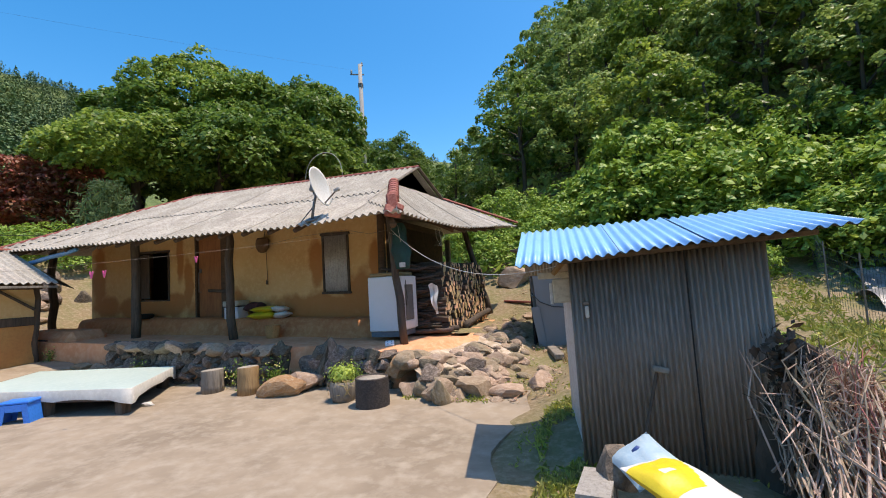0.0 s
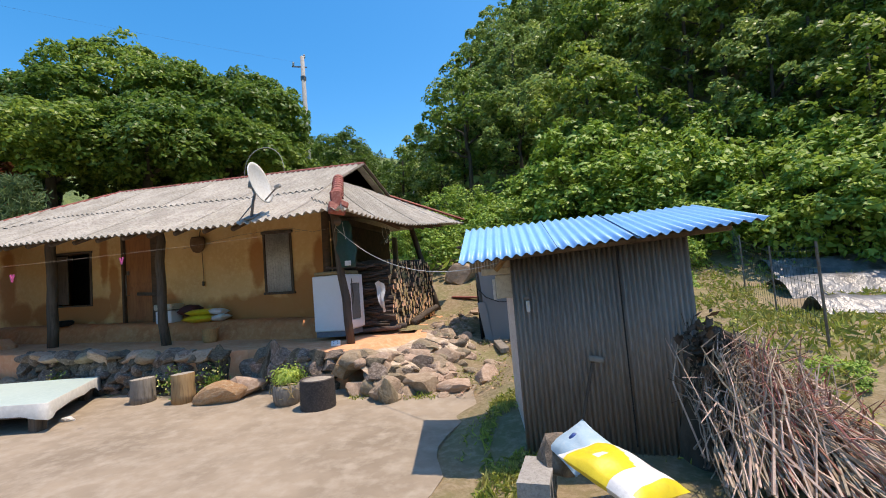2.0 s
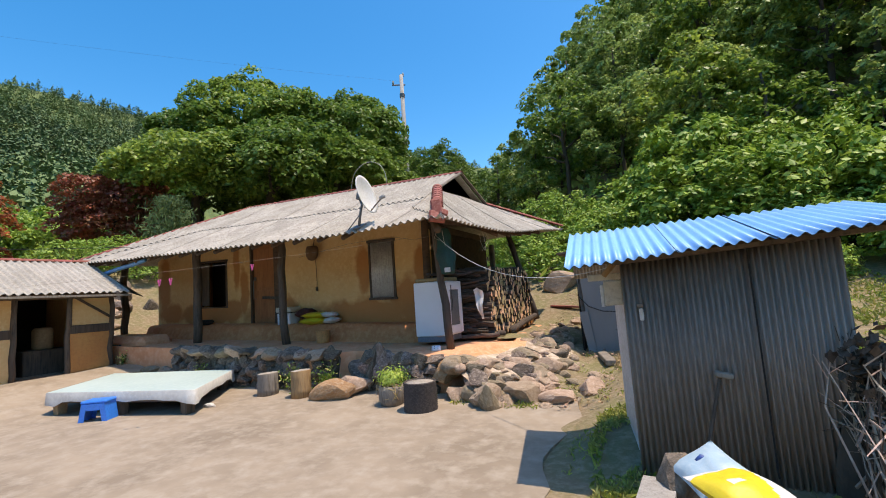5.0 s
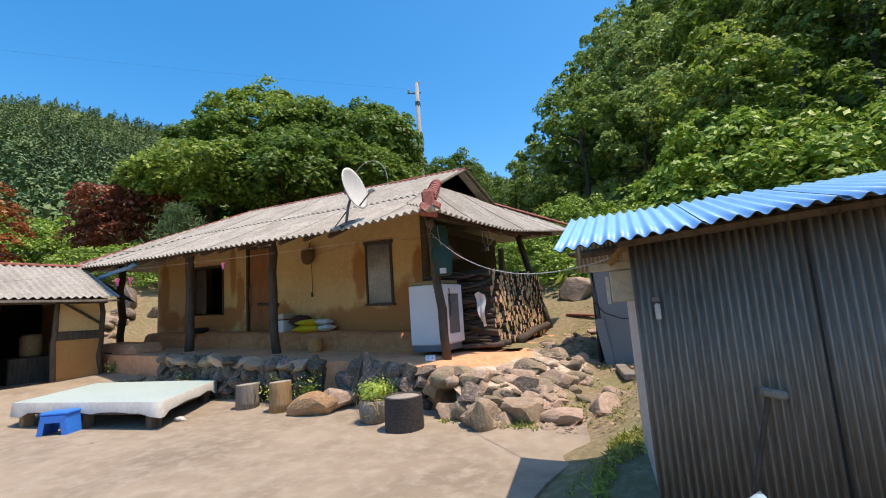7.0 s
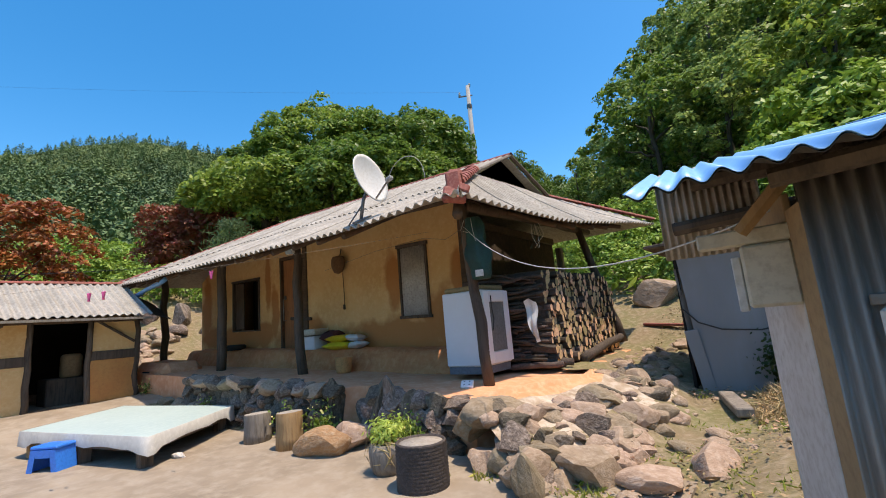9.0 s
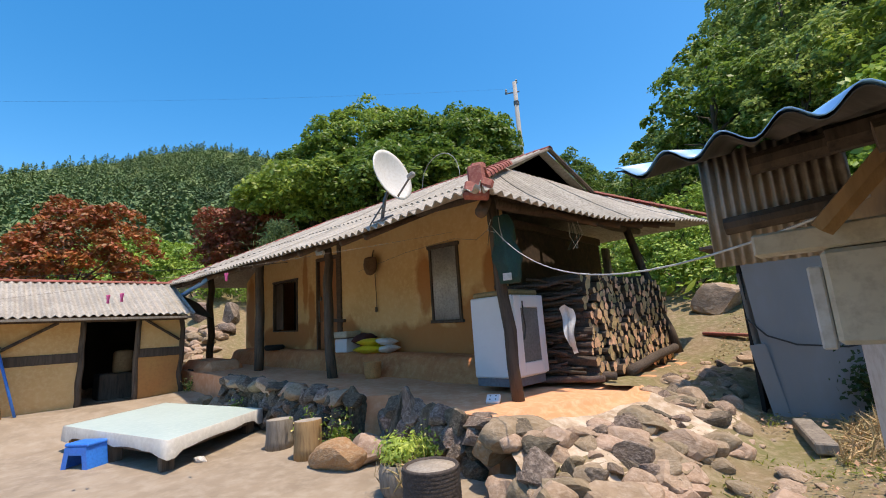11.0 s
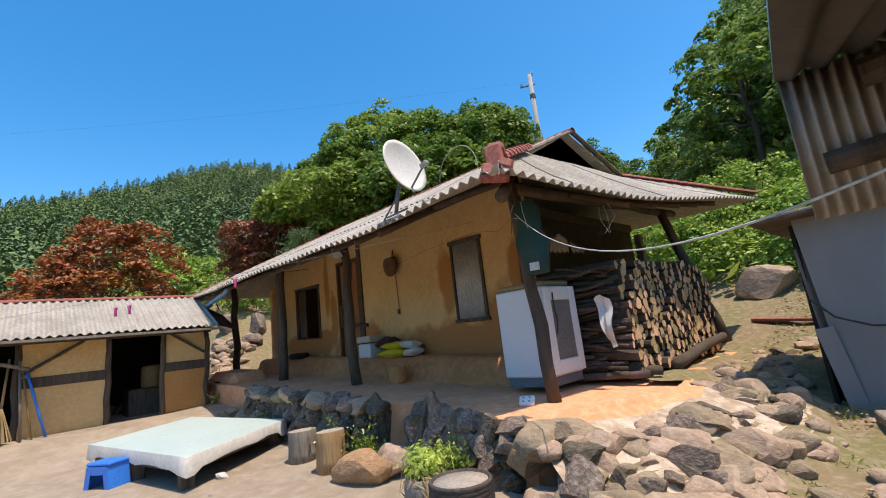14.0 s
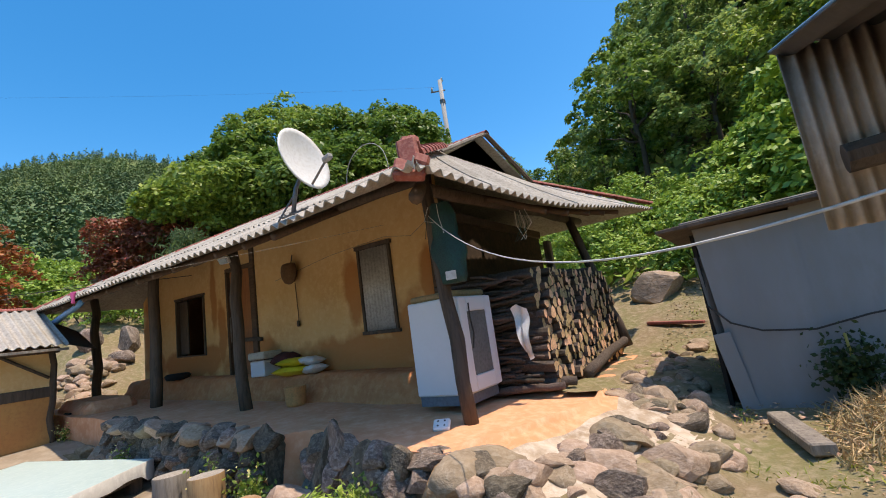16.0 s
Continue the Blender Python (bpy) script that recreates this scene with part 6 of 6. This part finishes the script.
part("cloth", (V, F), M_SACKW, ct, "", True)

# ---- by the shed: blocks, sack, brushwood, plank, straw ----
def cement_block(m):
    t = thing("cement_block", "grey hollow cement block", "block", (0, 0, 0), "cement blocks")
    part("body", holed_wall(-0.195, 0.195, -0.095, 0.095, 0, 0.19, [(-0.165, -0.075, 0.03, 0.16), (-0.045, 0.045, 0.03, 0.16), (0.075, 0.165, 0.03, 0.16)]), M_CBLOCK, t)
    t.matrix_basis = m


cement_block(pose(-0.16, 2.84, -0.09, 0, 0, 88))
cement_block(pose(-0.16, 2.85, 0.101, 0, 0, 85))
cement_block(pose(0.12, 2.62, 0.0, 0, 0, 20))
cement_block(pose(0.40, 2.42, 0.0, 0, 0, 10))
sb = thing("fertiliser_sack", "half-empty white and yellow fertiliser sack", "sack")
bag = part("lower_bag", pillow(0.52, 0.42, 0.15, pose(0.30, 2.57, 0.40, -6, 12, -46), 21, 24), M_SACKW, sb, "white woven bag with yellow print", True)
bag.data.materials.append(M_YELLOW)
for f in bag.data.polygons:
    i, j = divmod(f.index // 2, 24)
    u, v = (i + 0.5) / 12 - 1, (j + 0.5) / 12 - 1
    if (-0.82 < u < 0.25 and v < 0.30 - 0.45 * u and not (abs(u + 0.3) < 0.09 and -0.6 < v < -0.2)) or (u > 0.74 and v > -0.8):
        f.material_index = 1
part("upper_bag", pillow(0.32, 0.30, 0.09, pose(0.11, 2.88, 0.42, 26, 14, -58), 23, 14), M_SACKB, sb, "pale blue plastic bag mouth", True)
part("print_mark", pillow(0.04, 0.10, 0.105, pose(0.09, 2.92, 0.435, 30, 12, -62), 23, 6), mat("dark_blue_print", (0.02, 0.06, 0.22), (0.03, 0.08, 0.28), scale=9, rough=0.5, bump=0), sb, "dark blue printed mark", True)
part("clod", g_rock((0.26, 0.22, 0.24), 33, pose(-0.02, 2.98, 0.30)), M_ROCKDK, sb)

bp_ = thing("brushwood_pile", "tall pile of dry brushwood leaning on the shed", "brushwood")


def twigs(n, apex, sx, base_x, base_y, seed, r0, r1):
    rr = random.Random(seed)
    gs = []
    for k in range(n):
        bx, by = rr.uniform(*base_x), rr.uniform(*base_y)
        f = (bx - base_x[0]) / (base_x[1] - base_x[0])
        zt = apex[2] * rr.uniform(0.55, 1.0) * (1 - 0.55 * max(0, f - 0.35))
        top = Vector((apex[0] + rr.gauss(0, sx) + f * rr.uniform(0.0, 0.5), apex[1] + rr.uniform(-0.15, 0.35), zt + ground_z(1.2, 3.6)))
        bot = Vector((bx, by, ground_z(bx, by) + rr.uniform(0.0, 0.15)))
        if rr.random() < 0.3:
            bot = bot.lerp(top, rr.uniform(0.1, 0.5)) + Vector((rr.uniform(-0.1, 0.1), rr.uniform(-0.15, 0.05), 0))
        mid = bot.lerp(top, rr.uniform(0.35, 0.65)) + Vector((rr.gauss(0, 0.05), rr.gauss(0, 0.05), rr.gauss(0, 0.045)))
        r = rr.uniform(r0, r1)
        gs.append(g_tube([bot, mid, top], [r, r * 0.8, r * 0.45], 4, False))
        for q in range(rr.randrange(1, 5)):
            p = mid.lerp(top, rr.random())
            gs.append(g_tube([p, p + Vector((rr.gauss(0.02, 0.085), rr.gauss(-0.04, 0.08), rr.uniform(-0.14, 0.16)))], [r * 0.6, r * 0.25], 3, False))
    return g_join(*gs)


part("brush_mass", twigs(560, (1.20, 3.52, 0.95), 0.16, (0.93, 2.15), (2.95, 3.75), 5, 0.004, 0.0115), M_TWIG, bp_, "grey-brown dry twigs")["kind"] = "stuff"
part("red_brush_mass", twigs(120, (1.36, 3.46, 0.92), 0.10, (1.2, 1.95), (3.05, 3.6), 6, 0.005, 0.010), M_TWIGRED, bp_, "reddish dry twigs")["kind"] = "stuff"
part("dark_brush_mass", twigs(110, (1.10, 3.55, 1.0), 0.06, (0.95, 1.22), (3.35, 3.7), 7, 0.005, 0.012), M_LOGBARK, bp_, "blackened old twigs")["kind"] = "stuff"
part("dark_core", g_join(g_rock((0.75, 0.55, 1.25), 44, pose(1.25, 3.78, 0.32)), g_rock((0.9, 0.5, 0.5), 45, pose(1.6, 3.6, 0.12))), M_BARK, bp_)
C = rng.normal(size=(240, 3)) * np.array([0.06, 0.05, 0.10]) + np.array([1.06, 3.55, 0.86])
part("dead_leaves", leaf_mesh(C, rng.normal(size=C.shape), rng.uniform(0.04, 0.10, 240), 0.6), M_WOODDK, bp_, "black dead leaves")

pk = thing("old_plank", "grey weathered plank lying by the outhouse", "plank")
part("board", g_slab(0.16, 1.0, 0.09, pose(-0.94, 8.0, ground_z(-0.94, 8.0) + 0.06, 0, 0, 14), 0.012), M_WOODGREY, pk)
C = np.stack([rng.uniform(-0.75, 0.9, 1500), rng.uniform(7.3, 8.65, 1500), np.zeros(1500)], 1)
C[:, 2] = [ground_z(a, b) + 0.25 * max(0, 1 - ((a - 0.2) / 0.95) ** 2) * max(0, 1 - ((b - 8.2) / 1.0) ** 2) for a, b, _ in C]
C[:, 2] += rng.uniform(0, 0.05, 1500)
single("straw_heap", leaf_mesh(C, rng.normal(size=C.shape) * np.array([1, 1, 0.6]), rng.uniform(0.10, 0.28, 1500), 0.07), M_STRAW, "loose heap of dry straw before the outhouse", "straw", kind="stuff")
sh_ = thing("climbing_weed", "dark green weed against the outhouse panel", "plant")
C = rng.normal(size=(900, 3)) * np.array([0.12, 0.05, 0.14]) + np.array([-0.42, 8.66, 0.58])
part("leaves", leaf_mesh(C, rng.normal(size=C.shape) + np.array([0, -0.6, 0.5]), rng.uniform(0.03, 0.08, 900), 0.6), mat("dark_weed_leaves", (0.03, 0.06, 0.015), (0.045, 0.08, 0.02), scale=6, rough=0.6, bump=0, leaf=0.2, island=0.3), sh_)
part("stem", g_tube([(-0.40, 8.68, 0.2), (-0.42, 8.66, 0.9)], 0.012, 5), M_GRASS, sh_)
rk = thing("red_board", "broken red-painted board on the back path", "board")
part("board", g_slab(0.95, 0.12, 0.05, pose(-2.25, 12.1, ground_z(-2.25, 12.1) + 0.05, 0, 4, -14), 0.008), M_REDTILE, rk)

# ---- by the bed and the barn ----
st = thing("step_stool", "small bright blue plastic step stool", "stool")
SM = pose(-7.72, 3.80, ground_z(-7.7, 3.8), 0, 0, 32) @ Matrix.Diagonal((1.05, 1.1, 1.3, 1))
part("seat", g_move(g_box(-0.17, 0.17, -0.12, 0.12, 0.20, 0.235, 0.012), SM), M_BLUEPL, st)


def stool_side(y):
    top, bot, w = 0.15, 0.19, 0.006
    gs = [[(-bot, y, 0), (-bot + 0.07, y, 0), (-top + 0.07, y, 0.20), (-top, y, 0.20)], [(bot - 0.07, y, 0), (bot, y, 0), (top, y, 0.20), (top - 0.07, y, 0.20)], [(-top + 0.06, y, 0.13), (top - 0.06, y, 0.13), (top - 0.07, y, 0.20), (-top + 0.07, y, 0.20)]]
    out_ = []
    for q in gs:
        V = q + [(a, b + w, c) for a, b, c in q]
        out_.append((V, [(0, 1, 2, 3), (7, 6, 5, 4), (0, 4, 5, 1), (1, 5, 6, 2), (2, 6, 7, 3), (3, 7, 4, 0)]))
    return g_join(*out_)


part("side", g_move(stool_side(-0.125), SM), M_BLUEPL, st)
part("side", g_move(stool_side(0.118), SM), M_BLUEPL, st)
for s in (-1, 1):
    part("end", g_move(g_slab(0.006, 0.24, 0.20, pose(0.165 * s, 0, 0.10, 0, -11 * s, 0), 0.002), SM), M_BLUEPL, st)
tagged(part("pebble", g_rock((0.20, 0.11, 0.07), 81, pose(-6.52, 4.72, 0.035, 0, 0, 30)), M_WHITEPL), "smooth white stone on the concrete", "stone")


def leaning(name, label, cat, a, b, r, m_):
    t = thing(name, label, cat, (0, 0, 0), "tools by the barn")
    part("handle", g_tube([a, b], r, 8), m_, t, "", True)
    return t


leaning("blue_pole", "blue plastic pipe leaning on the barn wall", "pole", (-11.22, 3.32, 0.36), (-11.42, 3.02, 1.55), 0.022, M_BLUEPL)
leaning("wooden_stick", "thin wooden stick leaning on the barn wall", "stick", (-11.20, 3.14, 0.36), (-11.42, 2.98, 1.50), 0.016, M_WOODLT)
leaning("wooden_stick", "grey wooden stick leaning on the barn post", "stick", (-11.15, 3.00, 0.36), (-11.42, 2.93, 1.70), 0.02, M_WOODGREY)
bm_ = leaning("broom", "straw broom leaning by the barn post", "broom", (-11.20, 2.74, 0.85), (-11.45, 2.80, 1.75), 0.018, M_WOODLT)
gs = []
for k in range(70):
    a, r = sr.uniform(0, 6.28), sr.uniform(0.3, 1)
    gs.append(g_tube([(-11.20 + 0.02 * math.cos(a), 2.74 + 0.02 * math.sin(a), 0.95), (-11.17 + 0.13 * r * math.cos(a), 2.74 + 0.17 * r * math.sin(a), 0.42)], 0.006, 3, False))
part("bristles", g_join(*gs), M_STRAW, bm_, "splayed straw bristles")
leaning("wooden_prop", "rough pole propping the barn eave", "prop", (-11.0, 2.35, 1.78), (-11.3, 3.05, 1.55), 0.03, M_WOODGREY)
jr = thing("yellow_drum", "dull yellow plastic drum inside the barn", "drum")
part("body", g_lathe([(0.16, 0), (0.19, 0.03), (0.19, 0.20), (0.195, 0.22), (0.19, 0.24), (0.19, 0.42), (0.15, 0.47), (0.05, 0.48)], 18, (-12.5, 5.05, 0.92)), M_TANPL, jr, "", True)
part("stand", g_box(-12.9, -12.2, 4.6, 5.5, 0.35, 0.92, 0.02), M_WOODDK, jr)
sk2 = thing("kerb_stones", "low row of worn stones by the barn yard", "kerb", kind="structure")
for k in range(5):
    stone(BANK, -10.2 + k * 0.42, 6.02 + 0.03 * k, ground_z(-10, 6) + 0.02, 0.62, 0.30, 0.26, sk2, 0.1)

# ---- field beside the shed: fence, mulch film, weeds ----
fence = thing("net_fence", "thin steel posts of a green net fence", "fence")
FP = [(2.75, 5.4), (3.55, 8.3), (4.0, 10.6), (4.7, 13.0), (5.4, 15.4)]
for x, y in FP:
    z = ground_z(x, y)
    part("post", g_tube([(x, y, z - 0.1), (x + 0.01, y, z + 1.15)], 0.014, 6), M_STEEL, fence)
gs = []
for (a, b), (c, d) in zip(FP, FP[1:]):
    for k in range(6):
        h = 0.15 + 0.18 * k
        gs.append(g_tube([(a, b, ground_z(a, b) + h), (c, d, ground_z(c, d) + h)], 0.0025, 3, False))
    for k in range(14):
        q = k / 14
        x, y = a + (c - a) * q, b + (d - b) * q
        gs.append(g_tube([(x, y, ground_z(x, y) + 0.1), (x, y, ground_z(x, y) + 1.05)], 0.0025, 3, False))
part("net", g_join(*gs), M_NET, fence, "fine green netting")


def film_bed(x0, x1, y0, y1, seed):
    V, F = [], []
    n, m_ = 40, 10
    for i in range(n + 1):
        for j in range(m_ + 1):
            u, v = i / n, j / m_
            x, y = x0 + (x1 - x0) * u, y0 + (y1 - y0) * v + 0.25 * noise.noise((u * 3, 0, seed))
            V.append((x, y, ground_z(x, y) + 0.26 * math.sin(math.pi * v) + 0.07 * noise.noise((x * 3, y * 3, seed)) + 0.02))
    for i in range(n):
        for j in range(m_):
            a = i * (m_ + 1) + j
            F.append((a, a + m_ + 1, a + m_ + 2, a + 1))
    return V, F


for k, (a, b, c, d) in enumerate(((4.4, 14, 9.6, 10.7), (4.9, 15, 11.2, 12.3), (5.4, 16, 12.8, 13.9), (6.0, 17, 14.4, 15.4), (4.0, 12, 7.8, 8.6))):
    single("mulch_film", film_bed(a, b, c, d, k), M_FILM, "ridge covered with wrinkled grey mulch film", "mulch film", "mulched ridges", smooth=True)

def weeds(n, xr, yr, size, keep):
    C = np.stack([rng.uniform(*xr, n), rng.uniform(*yr, n), np.zeros(n)], 1)
    C = C[[keep(a, b) for a, b, _ in C]]
    S = rng.uniform(0.5, 1.3, len(C)) * size
    C[:, 2] = [ground_z(a, b) for a, b, _ in C]
    C[:, 2] += S * 0.3
    N_ = rng.normal(size=C.shape) * np.array([1, 1, 0.35])
    return leaf_mesh(C, N_, S, 0.22)


patchy = lambda a, b, t: noise.noise((a * 0.9, b * 0.9, 7)) > t
single("weeds", weeds(26000, (1.15, 9), (2.6, 16), 0.15, lambda a, b: patchy(a, b, -0.30 + 0.55 * smooth01(3.4, 4.6, a)) and not (a < 2.0 and b < 3.9)), M_GRASS, "patchy green and yellow weeds", "weeds", kind="stuff")
single("weeds", weeds(12000, (-2.0, 1.4), (3.6, 13.5), 0.06, lambda a, b: patchy(a * 1.6, b * 1.6, 0.02) and not (SX0 < a < SX1 and SY0 < b < SY1) and not (a < -0.9 and b < 5.75)), M_GRASS, "sparse short weeds in the yard soil", "weeds", kind="stuff")
single("weeds", weeds(2600, (-0.72, -0.2), (2.7, 5.3), 0.085, lambda a, b: patchy(a * 1.6, b * 1.6, -0.25) and a > -0.62 - 0.35 * smooth01(3.6, 4.8, b)), M_GRASS, "low green weeds beside the shed wall", "weeds", kind="stuff")
single("weeds", weeds(700, (-3.4, -1.2), (5.4, 5.75), 0.09, lambda a, b: patchy(a * 2.5, b * 2.5, 0.05) and b > 5.3), M_GRASS, "weeds in the crack at the stone foot", "weeds", kind="stuff")
C = np.stack([rng.uniform(-6, 26, 9000), rng.uniform(13.5, 24, 9000), np.zeros(9000)], 1)
C[:, 2] = [ground_z(a, b) + 0.2 for a, b, _ in C]
C[:, 2] += rng.uniform(0, 0.35, 9000)
single("undergrowth", leaf_mesh(C, rng.normal(size=C.shape) * 0.6 + np.array([0, -0.2, 0.8]), rng.uniform(0.15, 0.45, 9000), 0.6), M_LEAFLT, "low leafy undergrowth on the bank", "undergrowth", kind="stuff")
C = np.stack([rng.uniform(-2.4, 1.1, 11000), rng.uniform(5.4, 15, 11000), np.zeros(11000)], 1)
C = C[[noise.noise((a * 1.3, b * 1.3, 21)) > -0.15 - 0.03 * (b - 8) for a, b, _ in C]]
C[:, 2] = [ground_z(a, b) + 0.045 for a, b, _ in C]
C[:, 2] += rng.uniform(-0.02, 0.03, len(C))
single("leaf_litter", leaf_mesh(C, rng.normal(size=C.shape) * 0.35 + np.array([0, 0, 1.0]), rng.uniform(0.015, 0.06, len(C)), 0.5), M_LITTER, "dry leaves and chips on the soil", "leaf litter", kind="stuff")
C = np.stack([rng.uniform(-13, 32, 15000), rng.uniform(0, 40, 15000), np.zeros(15000)], 1)
C = np.stack([0.5 * C[:, 1] + 0.86 * C[:, 0], 20 + 0.86 * C[:, 1] - 0.5 * C[:, 0], C[:, 2]], 1)
C = C[[math.degrees(math.atan2(-a, b)) < 16 for a, b, _ in C]]
C[:, 2] = [ground_z(a, b) + 0.3 for a, b, _ in C]
C[:, 2] += rng.uniform(-0.1, 0.7, len(C))
single("undergrowth", leaf_mesh(C, rng.normal(size=C.shape) * 0.6 + np.array([-0.2, -0.4, 0.7]), rng.uniform(0.3, 0.8, len(C)), 0.6), M_LEAFDK, "dark green undergrowth beneath the hillside wood", "undergrowth", kind="stuff")
